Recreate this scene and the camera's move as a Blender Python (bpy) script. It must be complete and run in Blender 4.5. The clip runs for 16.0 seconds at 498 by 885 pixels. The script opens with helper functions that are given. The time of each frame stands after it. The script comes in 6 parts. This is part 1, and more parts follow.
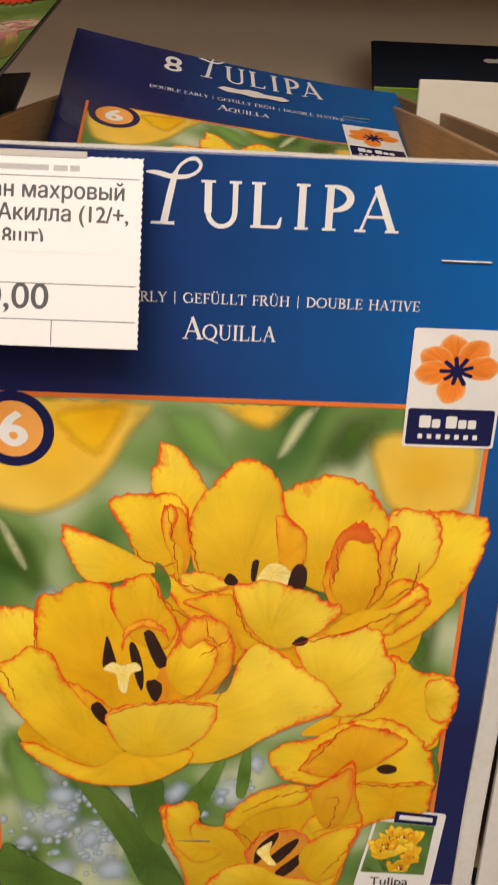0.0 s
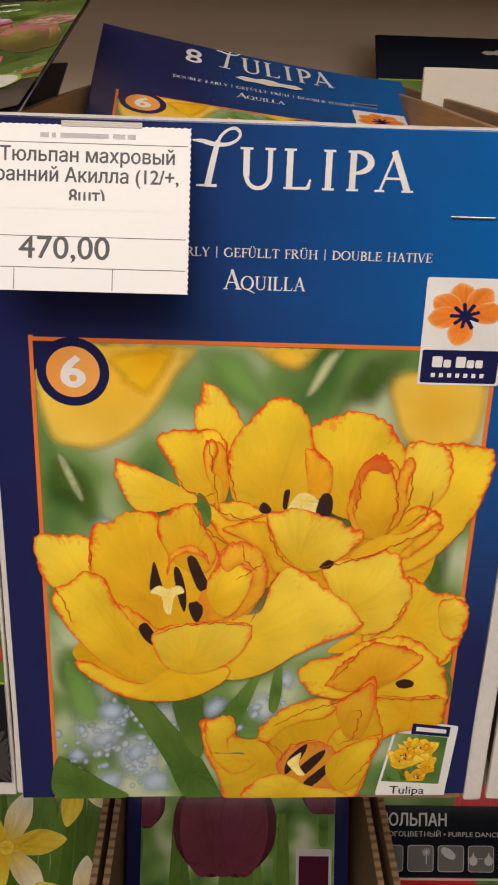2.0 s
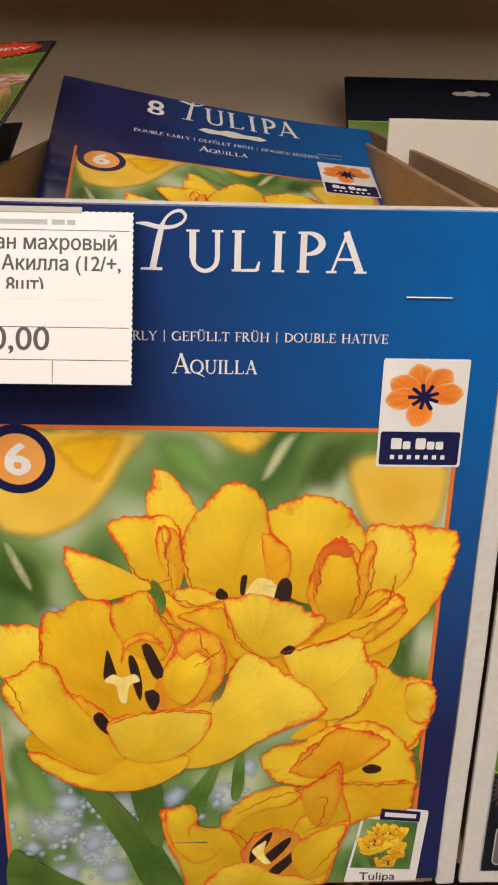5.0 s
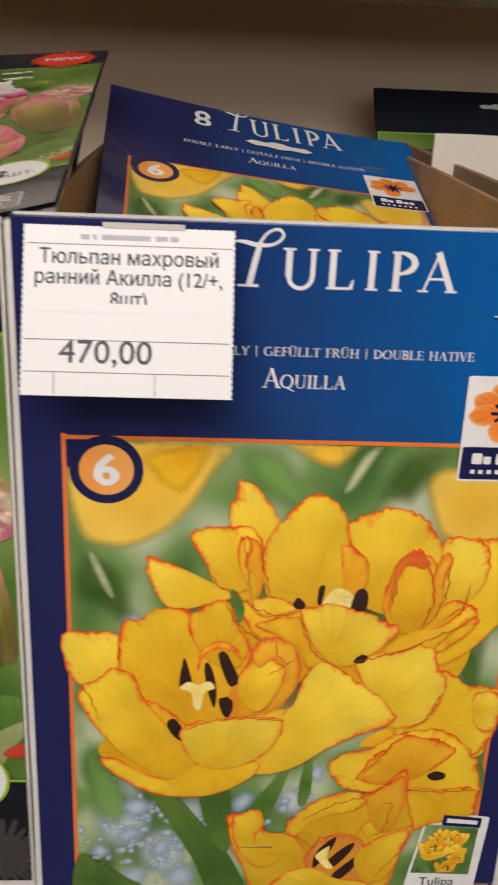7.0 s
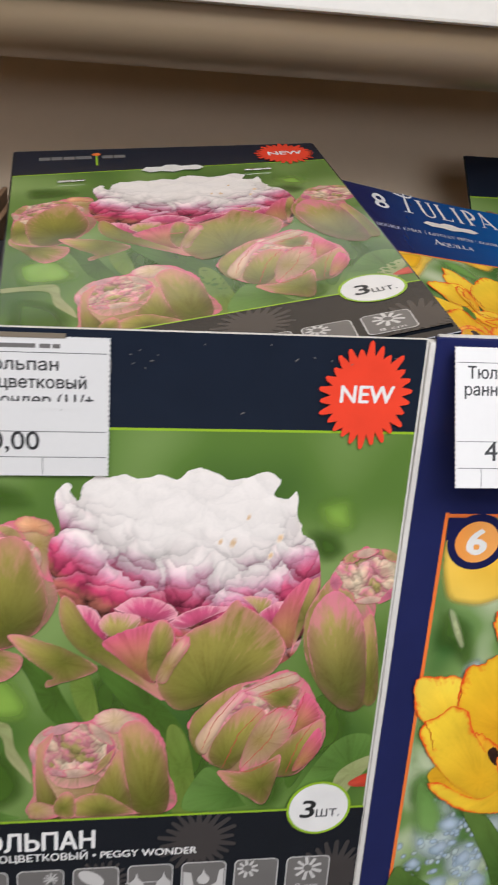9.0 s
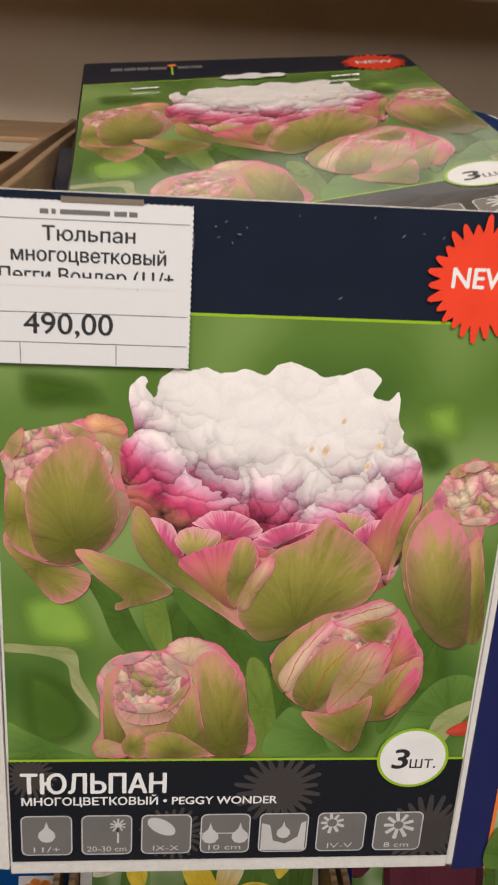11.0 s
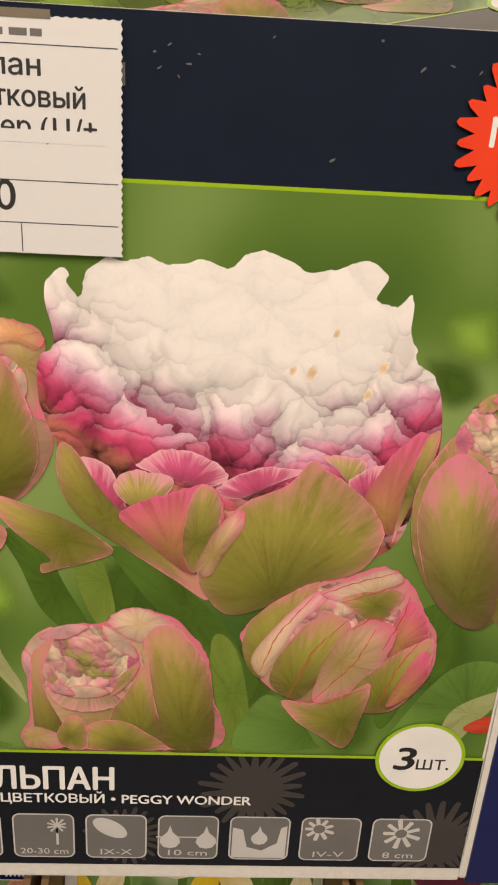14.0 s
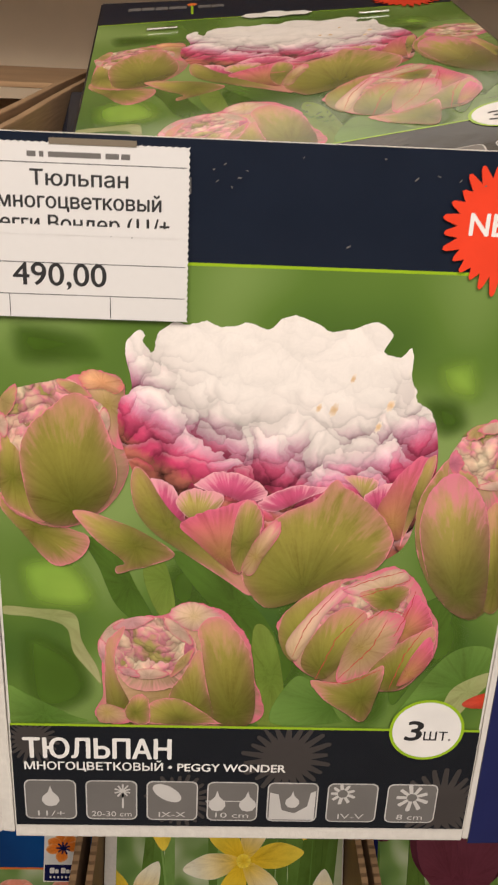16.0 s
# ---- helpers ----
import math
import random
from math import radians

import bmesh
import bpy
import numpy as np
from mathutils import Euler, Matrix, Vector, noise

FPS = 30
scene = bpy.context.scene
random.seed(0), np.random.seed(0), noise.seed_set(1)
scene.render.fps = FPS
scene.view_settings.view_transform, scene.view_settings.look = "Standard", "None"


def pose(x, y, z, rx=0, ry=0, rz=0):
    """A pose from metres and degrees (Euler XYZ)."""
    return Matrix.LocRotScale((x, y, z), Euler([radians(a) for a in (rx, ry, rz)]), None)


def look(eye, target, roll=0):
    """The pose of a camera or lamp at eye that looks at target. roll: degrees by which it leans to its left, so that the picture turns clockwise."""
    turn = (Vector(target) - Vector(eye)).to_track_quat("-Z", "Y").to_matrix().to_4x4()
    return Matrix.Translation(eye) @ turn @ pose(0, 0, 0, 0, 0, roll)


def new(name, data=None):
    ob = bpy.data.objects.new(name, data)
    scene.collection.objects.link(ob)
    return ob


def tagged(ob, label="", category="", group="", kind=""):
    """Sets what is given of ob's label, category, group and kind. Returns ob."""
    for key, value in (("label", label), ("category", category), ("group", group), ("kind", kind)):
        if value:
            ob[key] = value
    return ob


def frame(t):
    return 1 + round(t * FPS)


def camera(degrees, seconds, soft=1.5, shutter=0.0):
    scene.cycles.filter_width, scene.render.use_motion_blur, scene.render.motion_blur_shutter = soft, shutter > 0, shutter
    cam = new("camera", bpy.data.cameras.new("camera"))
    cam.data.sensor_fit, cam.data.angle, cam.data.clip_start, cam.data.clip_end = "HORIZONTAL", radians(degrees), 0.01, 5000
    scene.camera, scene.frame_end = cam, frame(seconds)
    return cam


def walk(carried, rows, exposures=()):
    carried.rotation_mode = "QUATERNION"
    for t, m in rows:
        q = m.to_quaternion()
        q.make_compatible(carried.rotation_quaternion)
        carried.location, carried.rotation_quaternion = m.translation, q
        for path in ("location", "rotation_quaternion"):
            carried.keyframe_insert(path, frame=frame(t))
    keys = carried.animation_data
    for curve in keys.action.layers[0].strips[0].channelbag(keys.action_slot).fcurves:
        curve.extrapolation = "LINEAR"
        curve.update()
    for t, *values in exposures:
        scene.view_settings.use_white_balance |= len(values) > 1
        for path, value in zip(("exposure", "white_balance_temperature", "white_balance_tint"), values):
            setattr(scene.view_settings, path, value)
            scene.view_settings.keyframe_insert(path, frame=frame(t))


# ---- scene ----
cam = camera(29.0, 16.0, soft=2.0, shutter=0.4)
PATH = [
    (0, (0.071, -0.253, 0.292), (0.128, 1.587, -0.489), 2.6),
    (0.5, (0.07, -0.267, 0.284), (0.126, 1.573, -0.498), 2.3),
    (1, (0.068, -0.278, 0.286), (0.121, 1.561, -0.5), 2.2),
    (1.5, (0.055, -0.284, 0.285), (0.104, 1.557, -0.497), 2.1),
    (2, (0.06, -0.293, 0.287), (0.117, 1.549, -0.49), 2.0),
    (2.5, (0.063, -0.298, 0.286), (0.128, 1.546, -0.486), 1.8),
    (3, (0.065, -0.31, 0.291), (0.126, 1.539, -0.47), 1.7),
    (3.5, (0.062, -0.311, 0.291), (0.12, 1.541, -0.461), 1.7),
    (4, (0.067, -0.301, 0.295), (0.129, 1.553, -0.453), 1.5),
    (4.2, (0.071, -0.291, 0.297), (0.139, 1.565, -0.447), 1.3),
    (6.3, (0.07, -0.269, 0.305), (0.178, 1.586, -0.435), 2.3),
    (6.5, (0.067, -0.269, 0.3), (0.174, 1.588, -0.436), 2.4),
    (7, (0.039, -0.277, 0.307), (0.154, 1.578, -0.432), 2.6),
    (7.5, (-0.001, -0.289, 0.32), (0.242, 1.555, -0.415), 3.1),
    (8, (-0.044, -0.291, 0.324), (0.255, 1.544, -0.413), 3.5),
    (8.5, (-0.09, -0.288, 0.338), (0.216, 1.549, -0.391), 3.7),
    (9, (-0.127, -0.304, 0.343), (0.183, 1.538, -0.373), 4.2),
    (9.5, (-0.147, -0.34, 0.339), (0.135, 1.51, -0.366), 4.7),
    (9.7, (-0.149, -0.351, 0.336), (0.115, 1.504, -0.365), 4.5),
    (11.8, (-0.121, -0.23, 0.27), (0.038, 1.585, -0.554), 3.6),
    (12, (-0.12, -0.225, 0.265), (0.033, 1.578, -0.587), 3.7),
    (12.5, (-0.116, -0.223, 0.266), (0.034, 1.576, -0.595), 3.8),
    (13, (-0.121, -0.22, 0.272), (0.007, 1.569, -0.611), 3.8),
    (13.5, (-0.121, -0.209, 0.271), (-0.005, 1.576, -0.622), 4.0),
    (14, (-0.106, -0.211, 0.273), (0.006, 1.574, -0.621), 3.7),
    (14.5, (-0.119, -0.234, 0.283), (-0.012, 1.56, -0.594), 3.6),
    (15, (-0.123, -0.252, 0.292), (-0.03, 1.549, -0.572), 3.3),
    (15.5, (-0.122, -0.263, 0.291), (-0.035, 1.545, -0.558), 3.1),
    (16, (-0.117, -0.267, 0.295), (-0.028, 1.555, -0.525), 2.8),
]
walk(cam, [(t, look(eye, target, roll)) for t, eye, target, roll in PATH],
     [(0.0, 0.15, 6700, 14), (1.0, 0.13, 6600, 14), (2.0, 0.02, 6450, 14), (2.5, 0.16, 6550, 14), (4.0, 0.16, 6500, 14), (6.5, 0.08, 6250, 13), (7.5, 0.05, 5950, 12), (8.0, 0.01, 5850, 11), (8.5, 0.08, 5750, 10), (9.0, 0.30, 5550, 10), (9.5, 0.12, 5500, 10), (12.0, 0.34, 6650, 13), (13.0, 0.24, 7000, 13), (14.0, 0.21, 7000, 13), (15.0, 0.28, 6800, 13), (16.0, 0.34, 6500, 13)])

from mathutils import geometry


# ---- light ----
scene.view_settings.exposure = 0.0
world = bpy.data.worlds.new("shop_air")
scene.world = world
world.use_nodes = True
world.node_tree.nodes["Background"].inputs[0].default_value = (1.0, 0.86, 0.70, 1)
world.node_tree.nodes["Background"].inputs[1].default_value = 0.10


def area_lamp(name, eye, target, w, h, power, colour):
    data = bpy.data.lights.new(name, "AREA")
    data.shape, data.size, data.size_y, data.energy, data.color = "RECTANGLE", w, h, power, colour
    ob = new(name, data)
    ob.matrix_world = look(eye, target)
    return ob


WARM = (1.0, 0.91, 0.82)
area_lamp("ceiling_light_near", (-0.15, -0.86, 1.00), (-0.05, 0.05, 0.2), 1.0, 0.45, 13.0, WARM)
area_lamp("ceiling_light_aisle", (0.3, -2.3, 1.50), (0.0, 0.2, 0.2), 1.6, 0.9, 17, WARM)
# unseen fill lamp, added to reach the back panel below the shelf above
area_lamp("ceiling_light_far", (0.6, -6.2, 1.55), (0.0, 0.2, 0.2), 3.2, 1.6, 66, WARM)


# ---- materials ----
def material(name):
    m = bpy.data.materials.new(name)
    m.use_nodes = True
    nt = m.node_tree
    return m, nt, nt.nodes["Principled BSDF"]


def node(nt, kind, **values):
    n = nt.nodes.new(kind)
    for key, value in values.items():
        n.inputs[key.replace("_", " ")].default_value = value
    return n


def math_node(nt, op, a, b=None, clamp=False):
    n = nt.nodes.new("ShaderNodeMath")
    n.operation, n.use_clamp = op, clamp
    for k, v in enumerate((a, b)):
        if v is None:
            continue
        if isinstance(v, (int, float)):
            n.inputs[k].default_value = v
        else:
            nt.links.new(v, n.inputs[k])
    return n.outputs[0]


def mix_node(nt, fac, a, b, blend="MIX"):
    n = nt.nodes.new("ShaderNodeMix")
    n.data_type, n.blend_type = "RGBA", blend
    for k, v in ((0, fac), (6, a), (7, b)):
        if isinstance(v, (int, float, tuple)):
            n.inputs[k].default_value = v if not isinstance(v, tuple) else (*v, 1)[:4]
        else:
            nt.links.new(v, n.inputs[k])
    return n.outputs[2]


def noise_node(nt, scale, detail=3.0, vector=None, rough=0.5):
    n = node(nt, "ShaderNodeTexNoise", Scale=scale, Detail=detail, Roughness=rough)
    if vector is None:
        vector = nt.nodes.new("ShaderNodeTexCoord").outputs["Object"]
    nt.links.new(vector, n.inputs["Vector"])
    return n.outputs["Fac"]


def ramp_node(nt, fac, stops):
    n = nt.nodes.new("ShaderNodeValToRGB")
    el = n.color_ramp.elements
    while len(el) < len(stops):
        el.new(0.5)
    for e, (p, c) in zip(el, stops):
        e.position, e.color = p, (*c, 1)
    nt.links.new(fac, n.inputs[0])
    return n.outputs[0]


def bumped(nt, bsdf, fac, strength, distance):
    b = node(nt, "ShaderNodeBump", Strength=strength, Distance=distance)
    nt.links.new(fac, b.inputs["Height"])
    nt.links.new(b.outputs[0], bsdf.inputs["Normal"])


def surface(name, colour, rough=0.5, grain=0.06, scale=400.0, blotch=0.06, metal=0.0, bump=0.15, depth=0.0002):
    """A plain painted, paper or board surface with fine grain and broad unevenness."""
    m, nt, b = material(name)
    fine, broad = noise_node(nt, scale), noise_node(nt, scale / 25)
    k = math_node(nt, "ADD", math_node(nt, "MULTIPLY", math_node(nt, "SUBTRACT", fine, 0.5), 2 * grain),
                  math_node(nt, "MULTIPLY", math_node(nt, "SUBTRACT", broad, 0.5), 2 * blotch))
    k = math_node(nt, "ADD", k, 1.0)
    v = nt.nodes.new("ShaderNodeVectorMath")
    v.operation = "SCALE"
    v.inputs[0].default_value = colour
    nt.links.new(k, v.inputs["Scale"])
    nt.links.new(v.outputs[0], b.inputs["Base Color"])
    nt.links.new(math_node(nt, "ADD", math_node(nt, "MULTIPLY", broad, 0.16), rough - 0.08, True), b.inputs["Roughness"])
    b.inputs["Metallic"].default_value = metal
    if bump:
        bumped(nt, b, fine, bump, depth)
    return m


def print_gloss(nt, b):
    """The sheen of coated printed board: slightly uneven gloss and a faint waviness."""
    wave = noise_node(nt, 28.0, 2.0)
    nt.links.new(math_node(nt, "ADD", math_node(nt, "MULTIPLY", wave, 0.06), 0.08), b.inputs["Roughness"])
    bumped(nt, b, wave, 0.12, 0.0008)


def print_material(name, soft, most=1.0):
    """Ink by vertex colour with veins along each petal and a darker ruffled rim; soft: out-of-focus edges."""
    m, nt, b = material(name)
    def attr(n):
        a = nt.nodes.new("ShaderNodeAttribute")
        a.attribute_name = n
        return a
    ink, rim, edge, run = attr("ink"), attr("rim"), attr("edge"), attr("run")
    if soft:
        t = node(nt, "ShaderNodeBsdfTransparent")
        mx = nt.nodes.new("ShaderNodeMixShader")
        sm = nt.nodes.new("ShaderNodeMapRange")
        sm.interpolation_type = "SMOOTHSTEP"
        nt.links.new(edge.outputs["Fac"], sm.inputs["Value"])
        nt.links.new(rim.outputs["Alpha"], sm.inputs["From Max"])
        nt.links.new(math_node(nt, "MULTIPLY", sm.outputs[0], most), mx.inputs[0])
        nt.links.new(t.outputs[0], mx.inputs[1])
        nt.links.new(b.outputs[0], mx.inputs[2])
        nt.links.new(mx.outputs[0], nt.nodes["Material Output"].inputs[0])
        col = ink.outputs["Color"]
    else:
        sep = nt.nodes.new("ShaderNodeSeparateXYZ")
        nt.links.new(attr("grow").outputs["Vector"], sep.inputs[0])
        far, flush = sep.outputs[0], sep.outputs[1]
        vein = noise_node(nt, 1.0, 4.0, run.outputs["Vector"], 0.62)
        fine = noise_node(nt, 3.4, 3.0, run.outputs["Vector"], 0.6)
        folds = noise_node(nt, 0.34, 2.0, run.outputs["Vector"], 0.5)
        speck = noise_node(nt, 900.0, 2.0)
        k = math_node(nt, "ADD", math_node(nt, "MULTIPLY", vein, 0.40), math_node(nt, "MULTIPLY", fine, 0.22))
        k = math_node(nt, "ADD", k, math_node(nt, "MULTIPLY", folds, 0.34))
        k = math_node(nt, "ADD", k, math_node(nt, "MULTIPLY", speck, 0.10))
        shade = ramp_node(nt, k, [(0.32, (0.60, 0.52, 0.44)), (0.47, (0.92, 0.90, 0.88)), (0.56, (1.04, 1.04, 1.04)), (0.72, (1.16, 1.18, 1.24))])
        col = mix_node(nt, ink.outputs["Alpha"], ink.outputs["Color"], shade, "MULTIPLY")
        # colour that runs down from the tip in streaks along the veins
        tip = math_node(nt, "ADD", far, math_node(nt, "MULTIPLY", math_node(nt, "SUBTRACT", vein, 0.5), 1.1))
        tip = math_node(nt, "ADD", tip, math_node(nt, "MULTIPLY", math_node(nt, "SUBTRACT", fine, 0.5), 0.7))
        tip = math_node(nt, "DIVIDE", math_node(nt, "SUBTRACT", tip, 0.62), 0.34, True)
        col = mix_node(nt, math_node(nt, "MULTIPLY", tip, flush), col, rim.outputs["Color"])
        rag = noise_node(nt, 300.0, 4.0, rough=0.65)
        wide = math_node(nt, "MULTIPLY", rim.outputs["Alpha"], math_node(nt, "POWER", math_node(nt, "MULTIPLY", rag, 2.0), 3.4))
        edge_fac = edge.outputs["Fac"]
        feather = math_node(nt, "MULTIPLY", wide, math_node(nt, "MULTIPLY", math_node(nt, "POWER", math_node(nt, "MULTIPLY", fine, 2.0), 3.0), 2.6))
        glow = math_node(nt, "SUBTRACT", 1.0, math_node(nt, "DIVIDE", edge_fac, math_node(nt, "ADD", feather, 0.01)), True)
        col = mix_node(nt, math_node(nt, "MULTIPLY", glow, 0.55), col, rim.outputs["Color"])
        fac = math_node(nt, "SUBTRACT", 1.0, math_node(nt, "DIVIDE", edge_fac, math_node(nt, "ADD", wide, 0.01)), True)
        fac = math_node(nt, "MULTIPLY", fac, 1.6, True)
        col = mix_node(nt, fac, col, rim.outputs["Color"])
    nt.links.new(col, b.inputs["Base Color"])
    print_gloss(nt, b)
    return m


def ruffle_material(name, cell, level, stops, crease, lip):
    """Crumpled double petals as printed: warped cells, each lighter towards its tip, toned by a level from 0 to 1."""
    m, nt, b = material(name)
    tc = nt.nodes.new("ShaderNodeTexCoord")
    mm = node(nt, "ShaderNodeMapping", Scale=(1000, 0, 1000))
    nt.links.new(tc.outputs["Object"], mm.inputs[0])
    def vmath(op, a, c):
        n = nt.nodes.new("ShaderNodeVectorMath")
        n.operation = op
        for k, v in enumerate((a, c)):
            if isinstance(v, tuple):
                n.inputs[k].default_value = v
            else:
                nt.links.new(v, n.inputs[k])
        return n.outputs[0]
    at = mm.outputs[0]
    warped = at
    for scale, by in ((0.055, 15.0), (0.16, 6.0), (0.5, 2.0)):
        n = node(nt, "ShaderNodeTexNoise", Scale=scale, Detail=2.0)
        nt.links.new(at, n.inputs["Vector"])
        warped = vmath("ADD", warped, vmath("MULTIPLY", vmath("SUBTRACT", n.outputs["Color"], (0.5, 0.5, 0.5)), (by, 0.0, by)))
    sep = nt.nodes.new("ShaderNodeSeparateXYZ")
    nt.links.new(at, sep.inputs[0])
    lv = level(nt, sep.outputs[0], sep.outputs[2])
    tone, gap, tint = None, None, None
    for k, (size, share) in enumerate(((cell, 0.6), (cell * 0.5, 0.4))):
        vo = node(nt, "ShaderNodeTexVoronoi", Scale=1.0 / size)
        vo.voronoi_dimensions = "3D"
        nt.links.new(warped, vo.inputs["Vector"])
        rise = nt.nodes.new("ShaderNodeSeparateXYZ")
        nt.links.new(vmath("SUBTRACT", warped, vo.outputs["Position"]), rise.inputs[0])
        g = math_node(nt, "MULTIPLY", rise.outputs[2], share / size)
        ed = node(nt, "ShaderNodeTexVoronoi", Scale=1.0 / size)
        ed.feature = "DISTANCE_TO_EDGE"
        nt.links.new(warped, ed.inputs["Vector"])
        e = math_node(nt, "MULTIPLY", math_node(nt, "SUBTRACT", 1.0, math_node(nt, "DIVIDE", ed.outputs["Distance"], 0.16), True), share)
        rgb = nt.nodes.new("ShaderNodeSeparateColor")
        nt.links.new(vo.outputs["Color"], rgb.inputs[0])
        r = math_node(nt, "MULTIPLY", math_node(nt, "SUBTRACT", rgb.outputs[0], 0.5), share)
        tone, gap, tint = (g, e, r) if tone is None else (math_node(nt, "ADD", tone, g), math_node(nt, "ADD", gap, e), math_node(nt, "ADD", tint, r))
    fine = noise_node(nt, 0.9, 4.0, warped, 0.65)
    lv = math_node(nt, "ADD", lv, math_node(nt, "MULTIPLY", tint, 0.34))
    lv = math_node(nt, "ADD", lv, math_node(nt, "MULTIPLY", math_node(nt, "SUBTRACT", fine, 0.5), 0.16))
    lv = math_node(nt, "SUBTRACT", lv, math_node(nt, "MULTIPLY", tone, 0.10), True)
    col = ramp_node(nt, lv, stops)
    deep = math_node(nt, "ADD", crease[0], math_node(nt, "MULTIPLY", lv, crease[1]))
    shade = math_node(nt, "SUBTRACT", 1.0, math_node(nt, "MULTIPLY", gap, deep))
    shade = math_node(nt, "MULTIPLY", shade, math_node(nt, "ADD", 1.0, math_node(nt, "MULTIPLY", tone, math_node(nt, "MULTIPLY", deep, 1.3))))
    shade = math_node(nt, "MULTIPLY", shade, math_node(nt, "ADD", 0.92, math_node(nt, "MULTIPLY", fine, 0.16)))
    v = nt.nodes.new("ShaderNodeVectorMath")
    v.operation = "SCALE"
    nt.links.new(col, v.inputs[0])
    nt.links.new(shade, v.inputs["Scale"])
    light = math_node(nt, "MULTIPLY", math_node(nt, "DIVIDE", math_node(nt, "SUBTRACT", tone, 0.20), 0.35, True), math_node(nt, "MULTIPLY", lv, 0.55))
    nt.links.new(mix_node(nt, light, v.outputs[0], lip), b.inputs["Base Color"])
    print_gloss(nt, b)
    return m


def heart_level(nt, x, z):
    """White above a line that rises to both sides, then lilac and magenta below it."""
    d = math_node(nt, "SUBTRACT", x, 98.0)
    line = math_node(nt, "ADD", math_node(nt, "MULTIPLY", math_node(nt, "MULTIPLY", d, d), 0.0090), 158.0)
    return math_node(nt, "ADD", math_node(nt, "DIVIDE", math_node(nt, "SUBTRACT", line, z), 42.0), 0.47)


def even_level(nt, x, z):
    n = node(nt, "ShaderNodeTexNoise", Scale=130.0, Detail=2.0)
    nt.links.new(nt.nodes.new("ShaderNodeTexCoord").outputs["Object"], n.inputs["Vector"])
    return n.outputs["Fac"]


def ink(name, colour, colour_2=None, axis=None):
    """One printed colour, or a soft blend of two across the print."""
    m, nt, b = material(name)
    speck = noise_node(nt, 60.0, 4.0)
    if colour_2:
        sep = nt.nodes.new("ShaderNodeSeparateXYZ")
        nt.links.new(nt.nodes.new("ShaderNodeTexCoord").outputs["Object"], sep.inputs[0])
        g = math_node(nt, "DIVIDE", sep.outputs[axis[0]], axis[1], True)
        # the share of colour_2 falls off towards the foot of the print
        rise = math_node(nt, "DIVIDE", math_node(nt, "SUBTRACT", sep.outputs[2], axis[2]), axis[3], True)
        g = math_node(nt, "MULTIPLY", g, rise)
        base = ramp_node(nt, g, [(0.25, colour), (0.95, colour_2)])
    else:
        base = ramp_node(nt, speck, [(0.0, colour), (1.0, colour)])
    shade = ramp_node(nt, speck, [(0.3, (0.93, 0.93, 0.93)), (0.7, (1.05, 1.05, 1.05))])
    nt.links.new(mix_node(nt, 1.0, base, shade, "MULTIPLY"), b.inputs["Base Color"])
    print_gloss(nt, b)
    return m


def blurred_green(name, dark, mid, light, scale):
    """A photographed garden far out of focus."""
    m, nt, b = material(name)
    n1 = noise_node(nt, scale, 1.0)
    col = ramp_node(nt, n1, [(0.3, dark), (0.48, mid), (0.66, light)])
    nt.links.new(col, b.inputs["Base Color"])
    print_gloss(nt, b)
    return m


def cardboard(name, colour):
    m, nt, b = material(name)
    tc = nt.nodes.new("ShaderNodeTexCoord")
    mp = node(nt, "ShaderNodeMapping", Scale=(40, 40, 900))
    nt.links.new(tc.outputs["Object"], mp.inputs[0])
    flute = noise_node(nt, 1.0, 3.0, mp.outputs[0])
    broad = noise_node(nt, 18.0, 4.0)
    k = math_node(nt, "ADD", math_node(nt, "MULTIPLY", flute, 0.5), math_node(nt, "MULTIPLY", broad, 0.5))
    d = tuple(c * 0.72 for c in colour)
    nt.links.new(ramp_node(nt, k, [(0.3, d), (0.65, colour)]), b.inputs["Base Color"])
    b.inputs["Roughness"].default_value = 0.85
    bumped(nt, b, flute, 0.4, 0.0006)
    return m


PRINT, PRINT_SOFT = print_material("printed_petals", False), print_material("printed_blur", True)
PRINT_HEART = ruffle_material("printed_petal_heart", 15.0, heart_level, [(0.0, (0.88, 0.82, 0.76)), (0.36, (0.87, 0.78, 0.73)), (0.48, (0.80, 0.58, 0.62)), (0.58, (0.68, 0.30, 0.42)), (0.72, (0.62, 0.09, 0.19)), (0.88, (0.54, 0.05, 0.13)), (1.0, (0.46, 0.14, 0.10))], (0.07, 0.85), (0.86, 0.50, 0.54))
PRINT_BUD_HEART = ruffle_material("printed_bud_heart", 8.5, even_level, [(0.30, (0.78, 0.62, 0.42)), (0.45, (0.74, 0.46, 0.34)), (0.55, (0.74, 0.26, 0.32)), (0.70, (0.48, 0.40, 0.13))], (0.45, 0.2), (0.86, 0.66, 0.56))
PRINT_SHADE = print_material("printed_petal_shade", True, 0.55)
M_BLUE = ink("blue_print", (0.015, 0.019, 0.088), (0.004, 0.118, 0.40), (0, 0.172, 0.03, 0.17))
M_NAVY = ink("navy_ink", (0.012, 0.014, 0.07))
M_BLACK = ink("black_ink", (0.010, 0.012, 0.016))
# black print with the ceiling's glossy reflection lifted into its colour
M_BLACK_SHEEN = ink("sheen_black_ink", (0.012, 0.017, 0.030))
M_GREY = ink("grey_ink", (0.055, 0.048, 0.045))
M_GREY_M = ink("mid_grey_ink", (0.16, 0.15, 0.14))
M_GREY_L = ink("light_grey_ink", (0.55, 0.53, 0.50))
